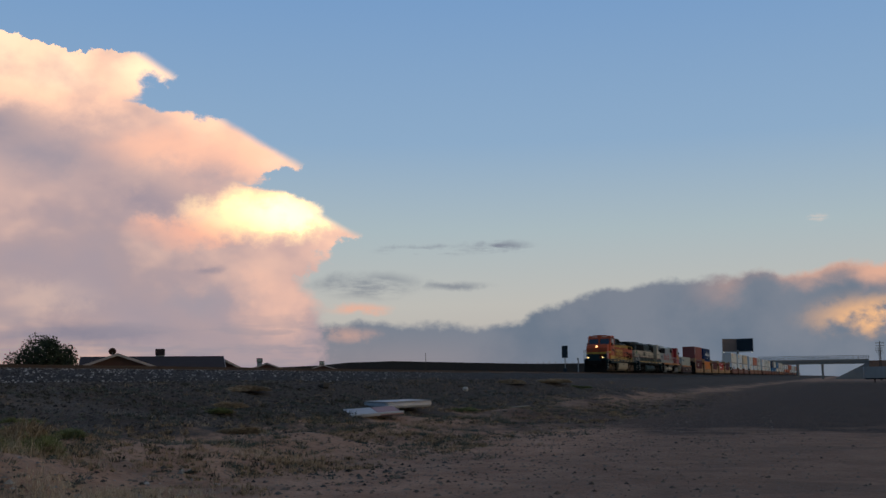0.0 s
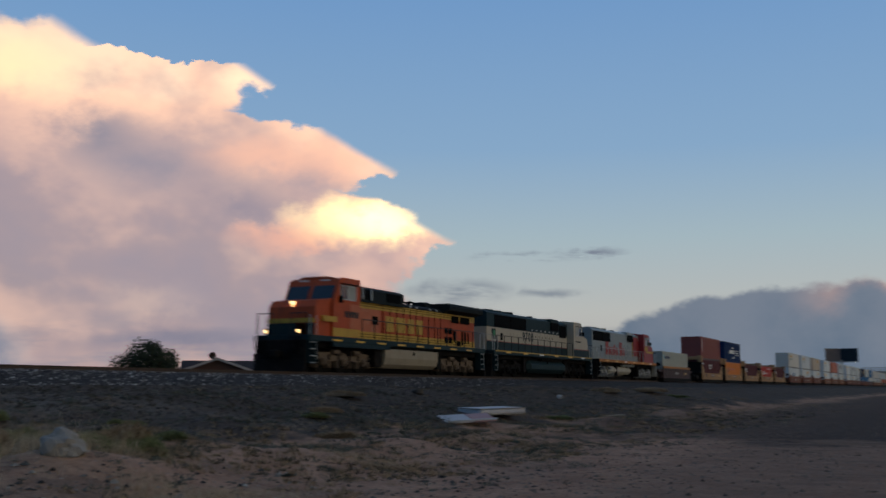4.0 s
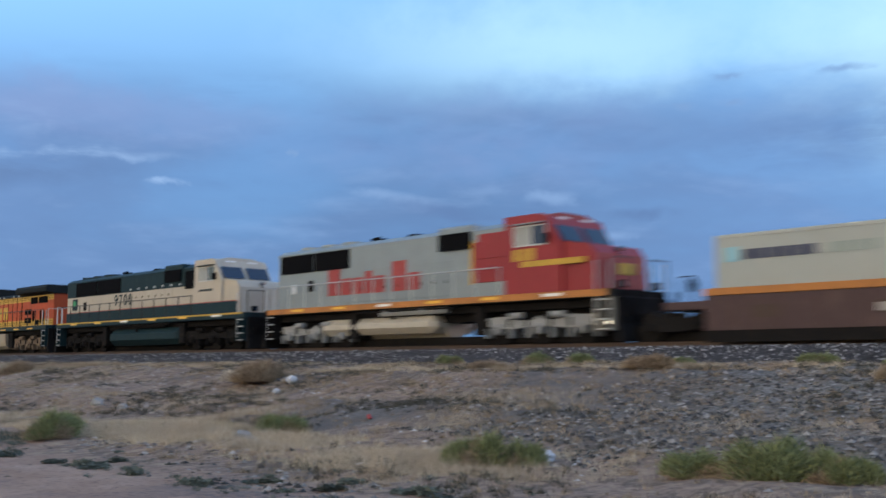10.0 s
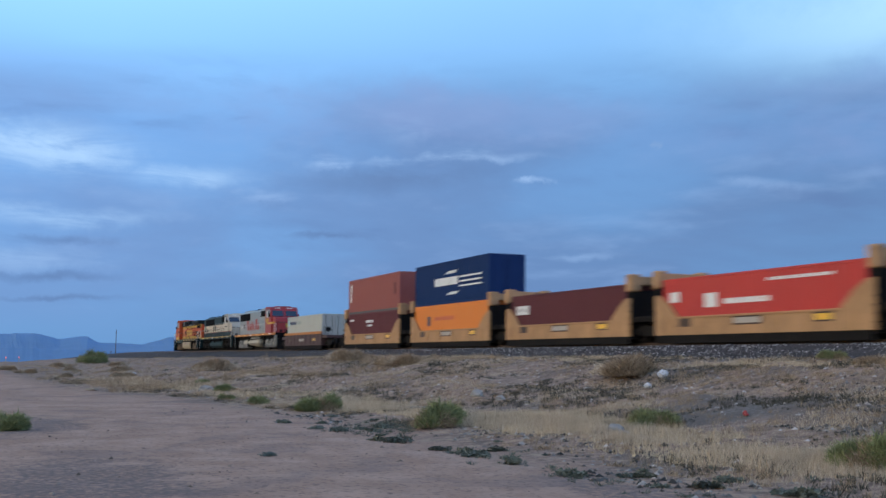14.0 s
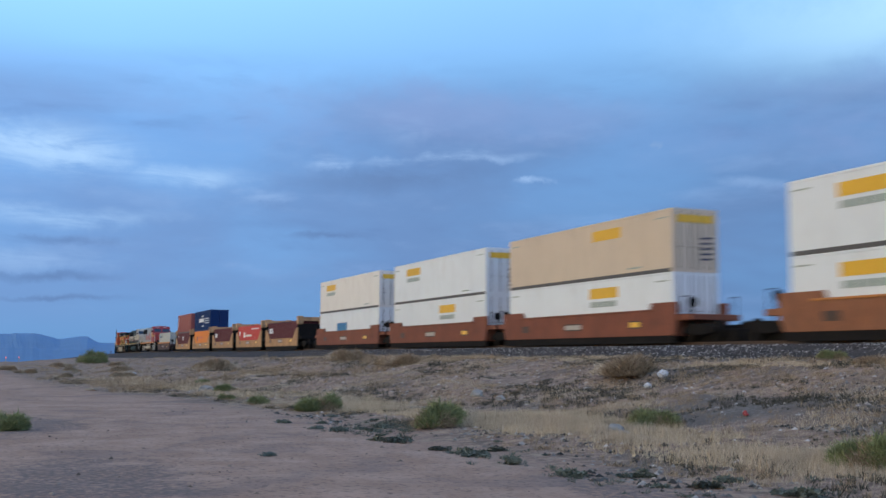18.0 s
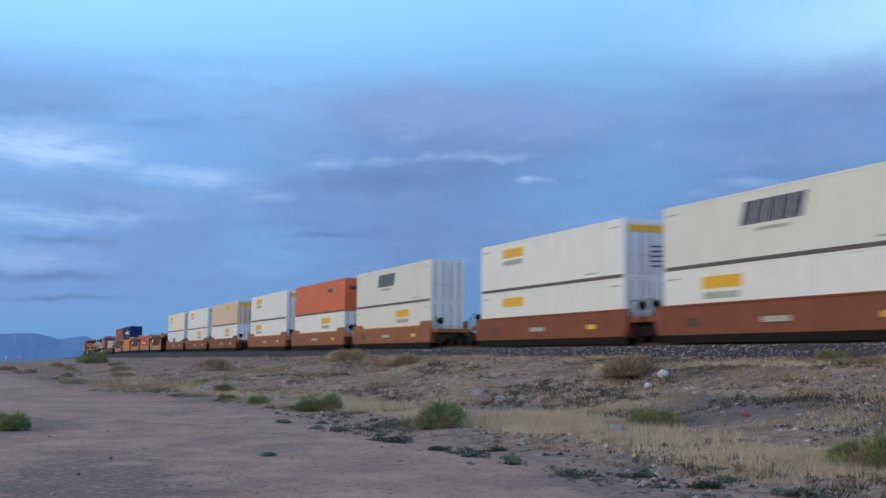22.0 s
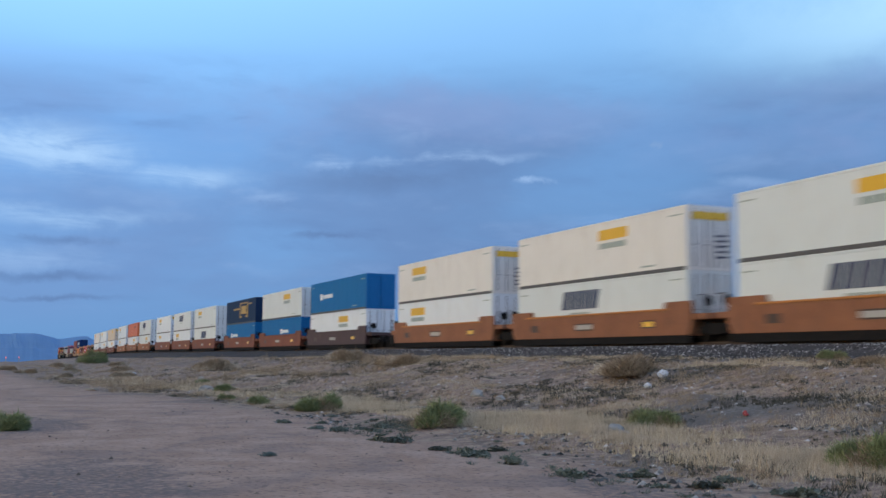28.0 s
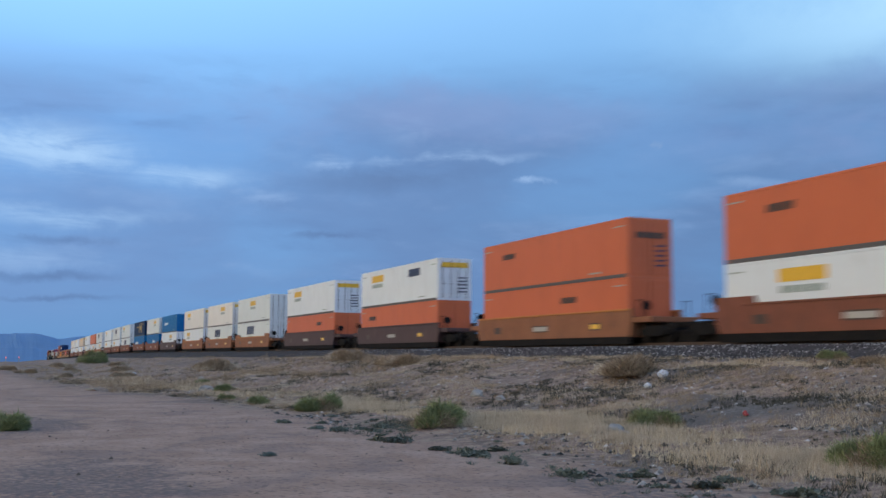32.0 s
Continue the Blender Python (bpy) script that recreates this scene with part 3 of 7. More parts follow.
    # dull straw litter over the western bank
    straw = mix(t, smooth(t, fine, 0.35, 0.65), (0.36, 0.255, 0.19), (0.225, 0.16, 0.125))
    straw = mix(t, op(t, "MULTIPLY", smooth(t, patch, 0.48, 0.6), 0.7), straw, (0.15, 0.12, 0.105))
    straw = mix(t, op(t, "MULTIPLY", smooth(t, mid, 0.56, 0.7), 0.55), straw, (0.42, 0.325, 0.225))
    # matted litter a hand wide: pale tufts, gaps painted dark as if shadowed
    tuft = noise_of(t, stretched(t, co, 1.0, 0.6, 1.0), 4.2, 5.0, 0.68, 0.3)
    straw = mix(t, op(t, "MULTIPLY", smooth(t, tuft, 0.5, 0.38), 0.7), straw, (0.1, 0.077, 0.064))
    straw = mix(t, op(t, "MULTIPLY", smooth(t, tuft, 0.54, 0.66), 0.6), straw, (0.46, 0.36, 0.25))
    c = mix(t, op(t, "MULTIPLY", op(t, "MULTIPLY", smooth(t, y_e, 7.0, 9.0), smooth(t, mid, 0.2, 0.38)), op(t, "SUBTRACT", 1.0, op(t, "MULTIPLY", east, 0.8))), c, straw)
    # grey crushed stone over the bank below the track
    gravel = mix(t, smooth(t, grit, 0.36, 0.64), (0.09, 0.087, 0.08), (0.26, 0.25, 0.225))
    gravel = mix(t, smooth(t, cell.outputs[2], 0.62, 0.8), gravel, (0.3, 0.29, 0.27))
    gravel = mix(t, op(t, "MULTIPLY", smooth(t, mid, 0.46, 0.62), 0.65), gravel, (0.18, 0.135, 0.105))
    # dark stone eastward; the dimmer tone of that view is put in too
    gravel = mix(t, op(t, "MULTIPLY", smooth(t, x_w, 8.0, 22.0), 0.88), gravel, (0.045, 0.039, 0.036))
    gravel = mix(t, op(t, "MULTIPLY", smooth(t, x_w, -4.0, -13.0), 0.65), gravel, (0.125, 0.1, 0.085))
    rocky = op(t, "MAXIMUM", smooth(t, y_n, 21.5, 24.0), op(t, "MULTIPLY", smooth(t, op(t, "SUBTRACT", x_n, op(t, "MULTIPLY", op(t, "SUBTRACT", y_n, 13.0), 1.1)), -27.0, -19.0), smooth(t, y_n, 12.4, 14.2)))
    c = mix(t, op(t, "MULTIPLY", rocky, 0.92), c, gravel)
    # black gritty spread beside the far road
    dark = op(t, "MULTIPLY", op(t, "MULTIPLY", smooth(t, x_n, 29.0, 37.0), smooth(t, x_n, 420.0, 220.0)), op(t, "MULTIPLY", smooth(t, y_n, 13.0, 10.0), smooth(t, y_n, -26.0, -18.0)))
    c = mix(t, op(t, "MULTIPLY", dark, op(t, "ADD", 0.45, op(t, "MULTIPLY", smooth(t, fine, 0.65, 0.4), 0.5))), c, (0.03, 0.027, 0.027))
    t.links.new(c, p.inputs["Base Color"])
    p.inputs["Roughness"].default_value = 0.95
    p.inputs["Specular IOR Level"].default_value = 0.15
    b = t.nodes.new("ShaderNodeBump")
    b.inputs["Strength"].default_value, b.inputs["Distance"].default_value = 0.6, 0.05
    t.links.new(op(t, "ADD", op(t, "MULTIPLY", fine, 1.0), op(t, "MULTIPLY", grit, 0.6)), b.inputs["Height"])
    t.links.new(b.outputs[0], p.inputs["Normal"])
    return m


def island_material(name, dark, light, rough=0.9, bias=1.0):
    """Colour that differs from piece to piece in one joined mesh."""
    m = bpy.data.materials.new(name)
    m.use_nodes = True
    t = m.node_tree
    p = t.nodes["Principled BSDF"]
    rnd = t.nodes.new("ShaderNodeNewGeometry").outputs["Random Per Island"]
    c = mix(t, op(t, "POWER", rnd, bias), dark, light)
    n = noise_of(t, t.nodes.new("ShaderNodeTexCoord").outputs["Object"], 14.0, 3.0, 0.6)
    c = mix(t, op(t, "MULTIPLY", smooth(t, n, 0.4, 0.7), 0.3), c, dark)
    t.links.new(c, p.inputs["Base Color"])
    p.inputs["Roughness"].default_value = rough
    p.inputs["Specular IOR Level"].default_value = 0.2
    return m


M_GROUND = ground_material()
M_BALLAST = surface("grey_crushed_ballast", (0.062, 0.058, 0.06), 0.95, vary=0.6, scale=2.0, fine=16.0, bump=0.9, dist=0.06, spec=0.2)
M_STONE = island_material("ballast_stone", (0.045, 0.042, 0.045), (0.55, 0.53, 0.52), bias=3.2)
M_DRYGRASS = island_material("dry_straw_grass", (0.36, 0.28, 0.2), (0.68, 0.58, 0.44))
M_SHRUB = island_material("grey_green_shrub_leaf", (0.1, 0.124, 0.055), (0.35, 0.38, 0.18))
M_SHRUB_DRY = island_material("dry_tan_shrub_twig", (0.19, 0.135, 0.09), (0.5, 0.38, 0.25))
M_WEED = island_material("low_dark_weed_leaf", (0.07, 0.088, 0.075), (0.18, 0.2, 0.165))
M_TREE = island_material("dark_tree_leaf", (0.02, 0.028, 0.018), (0.07, 0.085, 0.045))
M_BARK = surface("rough_brown_bark", (0.1, 0.075, 0.055), 0.9, vary=0.4, bump=0.5)
# distance haze is put into the rock's blue colour
M_MOUNTAIN = surface("haze_tinted_mountain_rock", (0.115, 0.235, 0.41), 0.95, vary=0.25, scale=0.004, fine=0.03, bump=0)
M_STUCCO = surface("brown_stucco_wall", (0.12, 0.065, 0.05), 0.9, vary=0.3, bump=0.2)
M_SHINGLE = surface("dark_shingle_roof", (0.045, 0.032, 0.034), 0.9, vary=0.4, fine=8.0, bump=0.3)
M_TRIM = surface("pale_roof_fascia_paint", (0.48, 0.42, 0.4), 0.6, vary=0.2, bump=0)
M_METALBOX = surface("grey_sheet_metal", (0.35, 0.37, 0.38), 0.5, metal=0.4, vary=0.3, bump=0.05)
M_CONCRETE = surface("grey_concrete", (0.34, 0.33, 0.31), 0.85, vary=0.3, scale=0.4, bump=0.15)
M_WOODPOLE = surface("weathered_pole_timber", (0.1, 0.08, 0.065), 0.9, vary=0.4, bump=0.3)
M_SIGN = surface("dark_sign_panel", (0.02, 0.03, 0.04), 0.6, vary=0.2, bump=0)
M_PAPER = surface("faded_poster_paper", (0.2, 0.16, 0.15), 0.6, vary=0.4, scale=0.4, bump=0)
M_LITTER = surface("white_plastic_litter", (0.55, 0.57, 0.6), 0.5, vary=0.25, bump=0.1)
M_MATTRESS = surface("grubby_white_mattress_cloth", (0.6, 0.6, 0.64), 0.8, vary=0.3, scale=2.0, bump=0.2)
M_PINK = surface("faded_pink_board", (0.5, 0.3, 0.3), 0.7, vary=0.3, bump=0.1)
M_ROCK = surface("pale_limestone_boulder", (0.31, 0.295, 0.275), 0.9, vary=0.4, scale=4.0, bump=0.5)
M_SCRAP = surface("weathered_grey_plank", (0.3, 0.27, 0.23), 0.9, vary=0.3, bump=0.3)


# ---- mesh helpers ----
class Geo:
    """Collects boxes, prisms and tubes for one mesh."""

    def __init__(self):
        self.v, self.f = [], []

    def add(self, verts, faces):
        k = len(self.v)
        self.v.extend(verts)
        self.f.extend(tuple(i + k for i in face) for face in faces)
        return self

    def box(self, x0, x1, y0, y1, z0, z1, c=0.0):
        """A box; c chamfers its edges."""
        x0, x1, y0, y1, z0, z1 = min(x0, x1), max(x0, x1), min(y0, y1), max(y0, y1), min(z0, z1), max(z0, z1)
        if c <= 0:
            v = [(x, y, z) for z in (z0, z1) for y in (y0, y1) for x in (x0, x1)]
            return self.add(v, [(0, 2, 3, 1), (4, 5, 7, 6), (0, 1, 5, 4), (2, 6, 7, 3), (0, 4, 6, 2), (1, 3, 7, 5)])
        c = min(c, (x1 - x0) * 0.45, (y1 - y0) * 0.45, (z1 - z0) * 0.45)
        bm = bmesh.new()
        bmesh.ops.create_cube(bm, size=1.0)
        bmesh.ops.scale(bm, vec=(x1 - x0, y1 - y0, z1 - z0), verts=bm.verts)
        bmesh.ops.bevel(bm, geom=bm.edges[:], offset=c, segments=1, affect="EDGES", profile=0.5)
        bmesh.ops.translate(bm, vec=((x0 + x1) / 2, (y0 + y1) / 2, (z0 + z1) / 2), verts=bm.verts)
        bm.verts.index_update()
        self.add([tuple(q.co) for q in bm.verts], [tuple(q.index for q in fc.verts) for fc in bm.faces])
        bm.free()
        return self

    def prism(self, outline, a0, a1, axis="y"):
        """A polygon (p, z) drawn out from a0 to a1 along the axis."""
        n = len(outline)
        if axis == "y":
            v = [(p, a0, z) for p, z in outline] + [(p, a1, z) for p, z in outline]
        elif axis == "x":
            v = [(a0, p, z) for p, z in outline] + [(a1, p, z) for p, z in outline]
        else:
            v = [(p, z, a0) for p, z in outline] + [(p, z, a1) for p, z in outline]
        f = [tuple(range(n)), tuple(range(2 * n - 1, n - 1, -1))]
        f += [(i, i + n, (i + 1) % n + n, (i + 1) % n) for i in range(n)]
        return self.add(v, f)

    def rod(self, a, b, r, n=6, r2=None):
        a, b = Vector(a), Vector(b)
        d = (b - a).normalized()
        s = d.orthogonal().normalized()
        q = d.cross(s)
        r2 = r if r2 is None else r2
        v = []
        for c, rr in ((a, r), (b, r2)):
            for i in range(n):
                w = 2 * math.pi * i / n
                v.append(tuple(c + (s * math.cos(w) + q * math.sin(w)) * rr))
        f = [tuple(range(n - 1, -1, -1)), tuple(range(n, 2 * n))] + [(i, (i + 1) % n, (i + 1) % n + n, i + n) for i in range(n)]
        return self.add(v, f)

    def mesh(self, name, material=None, smooth_faces=False):
        me = bpy.data.meshes.new(name)
        me.from_pydata(self.v, [], self.f)
        bm = bmesh.new()
        bm.from_mesh(me)
        bmesh.ops.recalc_face_normals(bm, faces=bm.faces[:])
        bm.to_mesh(me)
        bm.free()
        if smooth_faces:
            me.polygons.foreach_set("use_smooth", [True] * len(me.polygons))
        if material:
            me.materials.append(material)
        return me


def part(name, geo, material, parent=None, label="", smooth_faces=False):
    ob = new(name, geo.mesh(name, material, smooth_faces) if isinstance(geo, Geo) else geo)
    if parent is not None:
        ob.parent = parent
    if label:
        ob["label"] = label
    return ob


def thing(name, label, category, group="", kind=""):
    return tagged(new(name), label, category, group, kind)


def structure(name, geo, material, label="", smooth_faces=False):
    return tagged(part(name, geo, material, None, "", smooth_faces), label, "", "", "structure")


# ---- ground ----
def bank_foot(x):
    if x >= -25.0:
        return 7.5
    for (a, fa), (b, fb) in zip(FOOT, FOOT[1:]):
        if a <= x <= b:
            return fa + (fb - fa) * (x - a) / (b - a)
    return -3.0


def spread(x, y):
    """The place on the western bank, whose foot swings out, of a place y on the bank's even profile."""
    f = bank_foot(x)
    return f + (y - 7.5) * (24.0 - f) / 16.5 if 7.5 < y < 24.0 else (y - 7.5 + f if y <= 7.5 else y)


def bank(x, y):
    """Height of the ground: flat road, a bank up to the track bed, flat desert beyond."""
    f = bank_foot(x)
    if y < f:
        y = y - f + 7.5
    elif y < 24.0:
        y = 7.5 + (y - f) * 16.5 / (24.0 - f)
    pts = ((-400, 0.3), (-30, 0.0), (7.5, 0.0), (12.0, 0.18), (16.0, 0.75), (20.0, 1.42), (24.5, 1.66), (34.0, 1.66), (42.0, 1.0), (80.0, 0.9), (4700.0, 0.9))
    z = 0.0
    for (a, za), (b, zb) in zip(pts, pts[1:]):
        if a <= y <= b:
            s = (y - a) / (b - a)
            z = za + (zb - za) * (s * s * (3 - 2 * s) if 7 < y < 45 else s)
            break
    if x < -60.0:
        z *= 1.0 - 0.3 * min(1.0, (-60.0 - x) / 120.0)
    heap = 0.5 * math.exp(-((y - 11.6) / 1.7) ** 2) * max(0.0, 0.35 + noise.noise(Vector((x * 0.22, y * 0.1, 8.0)))) if 4.0 < x < 60.0 else 0.0
    lump = heap + noise.noise(Vector((x * 0.09, y * 0.16, 0.0))) * 0.22 + noise.noise(Vector((x * 0.4, y * 0.45, 3.0))) * 0.11
    lump += noise.noise(Vector((x * 1.1, y * 1.2, 6.0))) * 0.06 if -70.0 < x < 40.0 else 0.0
    w = min(1.0, max(0.0, (y - 6.0) / 5.0)) * min(1.0, max(0.0, (26.0 - y) / 4.0))
    w = max(w, 0.12 if y < 40 else 0.0)
    return z + lump * w - drop(x)


def axis_steps(fine_lo, fine_hi, step, far, grow):
    out, v, s = [], fine_lo, step
    while v > -far:
        out.append(v)
        s *= grow
        v -= s
    out.append(-far)
    out.reverse()
    v = fine_lo + step
    while v < fine_hi:
        out.append(v)
        v += step
    s = step
    while v < far:
        out.append(v)
        s *= grow
        v += s
    out.append(far)
    return out


def build_ground():
    xs = axis_steps(-60.0, 70.0, 0.34, 4600.0, 1.07)
    ys = axis_steps(-2.0, 27.0, 0.3, 4600.0, 1.11)
    v = [(x, y, bank(x, y)) for y in ys for x in xs]
    n = len(xs)
    f = [(j * n + i, j * n + i + 1, (j + 1) * n + i + 1, (j + 1) * n + i) for j in range(len(ys) - 1) for i in range(n - 1)]
    me = bpy.data.meshes.new("ground")
    me.from_pydata(v, [], f)
    me.polygons.foreach_set("use_smooth", [True] * len(f))
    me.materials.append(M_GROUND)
    tagged(new("ground", me), "dusty desert ground with dirt road and dry grassy bank", "ground", "", "structure")


def build_track():
    xs = [-2600.0, -1600.0, -1000.0] + [-800.0 + 20.0 * i for i in range(30)] + [-200.0 + 2.0 * i for i in range(201)] + [400.0, 2600.0]
    prof = [(22.6, 0.5), (24.3, 1.5), (25.2, 1.82), (26.4, 2.1), (27.2, 2.17), (31.2, 2.17), (32.0, 2.1), (34.4, 1.4)]
    v = []
    for i, x in enumerate(xs):
        for j, (y, z) in enumerate(prof):
            k = 0.07 if 0 < j < len(prof) - 1 else 0.0
            v.append((x, y + random.uniform(-1, 1) * k * 2, z + random.uniform(-1, 1) * k * 0.6 - drop(x)))
    n = len(prof)
    f = [(i * n + j, (i + 1) * n + j, (i + 1) * n + j + 1, i * n + j + 1) for i in range(len(xs) - 1) for j in range(n - 1)]
    me = bpy.data.meshes.new("ballast")
    me.from_pydata(v, [], f)
    me.polygons.foreach_set("use_smooth", [True] * len(f))
    me.materials.append(M_BALLAST)
    tagged(new("ballast_bed", me), "grey crushed stone ballast shoulder under the rails", "ballast", "", "structure")
    track = thing("railway_track", "rusty steel rails on timber ties in ballast", "railway track", "", "structure")
    for side in (-0.75, 0.75):
        y = TRACK_Y + side
        z = RAIL_Z
        outline = [(y - 0.07, z - 0.17), (y + 0.07, z - 0.17), (y + 0.07, z - 0.15), (y + 0.012, z - 0.12), (y + 0.012, z - 0.04), (y + 0.036, z - 0.03), (y + 0.036, z), (y - 0.036, z), (y - 0.036, z - 0.03), (y - 0.012, z - 0.04), (y - 0.012, z - 0.12), (y - 0.07, z - 0.15)]
        g = Geo()
        for k in range(-65, 65):
            g.prism(outline, k * 40.0, (k + 1) * 40.0 - 0.01, "x")
        g.v = [(x, yy, zz - drop(x)) for x, yy, zz in g.v]
        part("rail", g, M_RAIL, track)
    g = Geo()
    g.box(-0.11, 0.11, TRACK_Y - 1.3, TRACK_Y + 1.3, RAIL_Z - 0.32, RAIL_Z - 0.172)
    me = g.mesh("tie", M_TIE)
    for i in range(290):
        ob = new("tie", me)
        ob.parent = track
        ob.location = (-95 + 0.6 * i, random.uniform(-0.03, 0.03), random.uniform(-0.01, 0.01))
    g = Geo()
    for i in range(900):
        for x in (-95.6 - 0.6 * i, 79.0 + 0.6 * i):
            g.box(x - 0.11, x + 0.11, TRACK_Y - 1.3, TRACK_Y + 1.3, RAIL_Z - 0.32, RAIL_Z - 0.172)
    g.v = [(x, yy, zz - drop(x)) for x, yy, zz in g.v]
    tagged(part("distant_ties", g, M_TIE, track), kind="stuff")


def build_mountains():
    """A long low range: crest heights in degrees by bearing, roughened."""
    crest = ((62.0, 0.05), (66.0, 0.25), (72.0, 0.5), (76.0, 0.7), (79.9, 0.92), (81.3, 0.95), (82.7, 0.58), (84.9, 0.66), (85.4, 0.92), (86.9, 0.84), (87.7, 1.04), (90.0, 1.08), (96.0, 0.95), (104.0, 0.3))
    dist, n = 4200.0, 260
    v = []
    for i in range(n + 1):
        az = 62.0 + 42.0 * i / n
        for (a, ea), (b, eb) in zip(crest, crest[1:]):
            if a <= az <= b:
                e = ea + (eb - ea) * (az - a) / (b - a)
                break
        h = dist * math.tan(radians(e)) + 3.0 * noise.fractal(Vector((i * 0.12, 2.0, 0)), 1.0, 2.0, 5) * 2.0 + 1.6
        h = max(h, 2.0)
        for dd, hh in ((-420, -75.0), (-260, h * (0.3 + 0.12 * noise.noise(Vector((i * 0.3, 9.0, 0))))), (-110, h * (0.66 + 0.14 * noise.noise(Vector((i * 0.22, 5.0, 0))))), (0, h), (200, -75.0)):
            a = radians(az)
            v.append((-math.sin(a) * (dist + dd), math.cos(a) * (dist + dd), hh))
    f = [(i * 5 + j, (i + 1) * 5 + j, (i + 1) * 5 + j + 1, i * 5 + j + 1) for i in range(n) for j in range(4)]
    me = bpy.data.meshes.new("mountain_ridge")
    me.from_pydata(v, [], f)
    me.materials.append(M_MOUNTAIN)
    tagged(new("mountain_ridge", me), "low mountain ridge on the horizon, tinted with blue haze", "mountain", "", "structure")


build_ground()
build_track()
build_mountains()


# ---- the train ----
def bars(parent, name, material, x0, z0, heights, y, widths, gap, label=""):
    """A row of plain blocks that stand for lettering, on the side at y."""
    x = x0
    g = Geo()
    s = 1 if y > 0 else -1
    for w, h in zip(widths, heights):
        g.box(x, x + w, y, y + s * 0.012, z0, z0 + h, 0.004)
        x += w + gap
    return part(name, g, material, parent, label)


def disc(cx, cy, cz, r, half, n=14):
    return Geo().rod((cx, cy - half, cz), (cx, cy + half, cz), r, n)


def three_axle_truck(loco, cx, material, spacing=2.0):
    g = Geo()
    for s in (-1, 1):
        y = s * 1.02
        g.prism([(cx - 2.75, 0.75), (cx - 2.5, 0.98), (cx - 1.3, 1.02), (cx - 0.9, 0.85), (cx - 0.3, 0.85), (cx, 1.0), (cx + 0.3, 0.85), (cx + 0.9, 0.85), (cx + 1.3, 1.02), (cx + 2.5, 0.98), (cx + 2.75, 0.75), (cx + 2.3, 0.62), (cx + 1.3, 0.55), (cx + 0.4, 0.62), (cx - 0.4, 0.62), (cx - 1.3, 0.55), (cx - 2.3, 0.62)], y - 0.1, y + 0.1)
    truck = part("truck", g, material, loco, "three-axle truck with grimy cast side frames")
    part("bolster", Geo().box(cx - 0.4, cx + 0.4, -0.9, 0.9, 0.6, 0.95).box(cx - 2.7, cx + 2.7, -0.62, 0.62, 0.04, 0.8, 0.03), M_UNDER, truck, "black greasy motor casings and bolster")
    for i in (-1, 0, 1):
        ax = cx + i * spacing
        w = Geo()
        for s in (-1, 1):
            w.rod((ax, s * 0.7, 0.52), (ax, s * 0.84, 0.52), 0.52, 18)
        w.rod((ax, -0.7, 0.52), (ax, 0.7, 0.52), 0.1, 8)
        part("wheelset", w, M_UNDER, truck)
        for s in (-1, 1):
            b = Geo().box(ax - 0.2, ax + 0.2, s * 1.0, s * 1.2, 0.34, 0.74, 0.05).rod((ax, s * 1.19, 0.52), (ax, s * 1.26, 0.52), 0.13, 10)
            part("journal_box", b, material, truck)
            for dx in (-0.55, 0.55):
                part("spring", Geo().rod((ax + dx, s * 1.08, 0.62), (ax + dx, s * 1.08, 0.9), 0.09, 8), M_UNDER, truck)
                part("brake_shoe", Geo().box(ax + dx * 1.06 - 0.07, ax + dx * 1.06 + 0.07, s * 0.72, s * 1.14, 0.22, 0.6, 0.03), material, truck)
    for s in (-1, 1):
        for dx in (-1.0, 1.0):
            part("brake_cylinder", Geo().rod((cx + dx - 0.3, s * 1.22, 1.02), (cx + dx + 0.3, s * 1.22, 1.02), 0.12, 10), material, truck)
    return truck


def stairs(loco, x, s, material, inward):
    st = part("step_well", Geo().box(x - 0.3, x + 0.3, s * 1.08, s * 1.14, 0.4, 1.7), M_UNDER, loco, "recessed boarding steps")
    for i in range(4):
        part("tread", Geo().box(x - 0.28, x + 0.28, s * 1.15, s * 1.52, 0.42 + 0.33 * i, 0.46 + 0.33 * i, 0.006), M_STEEL, st)
    g = Geo()
    for dx in (-0.31, 0.31):
        g.box(x + dx - 0.02, x + dx + 0.02, s * 1.13, s * 1.54, 0.38, 1.72)
    part("step_side_plate", g, material, st)
    part("step_light", Geo().box(x - 0.1, x + 0.1, s * 1.12, s * 1.16, 0.62, 0.72), M_STEPLIGHT, st, "small lit step lamp")
    for dx in (-0.3, 0.3):
        part("grab_rail", Geo().rod((x + dx, s * 1.5, 0.55), (x + dx, s * 1.5, 2.75), 0.022), M_STEEL, loco, "bare steel grab rail beside the steps")


def hood_doors(loco, mapx, x0, x1, z0, z1, y, material, count):
    """Raised panel doors along the hood side."""
    w = (x1 - x0) / count
    for i in range(count):
        a, b = mapx(x0 + i * w + 0.03), mapx(x0 + (i + 1) * w - 0.03)
        for s in (-1, 1):
            d = part("hood_door", Geo().box(a, b, s * y, s * (y + 0.025), z0, z1, 0.01), material, loco)
            part("latch", Geo().box((a + b) / 2 - 0.03, (a + b) / 2 + 0.03, s * (y + 0.025), s * (y + 0.05), z0 + 0.5, z0 + 0.62), M_UNDER, d)


def railing(loco, mapx, x0, x1, s, deck, material, count):
    g = Geo()
    for i in range(count + 1):
        x = mapx(x0 + (x1 - x0) * i / count)
        g.rod((x, s * 1.48, deck), (x, s * 1.48, deck + 1.02), 0.024)
    g.rod((mapx(x0), s * 1.48, deck + 1.02), (mapx(x1), s * 1.48, deck + 1.02), 0.024)
    part("handrail", g, material, loco, "thin walkway handrail on upright stanchions")


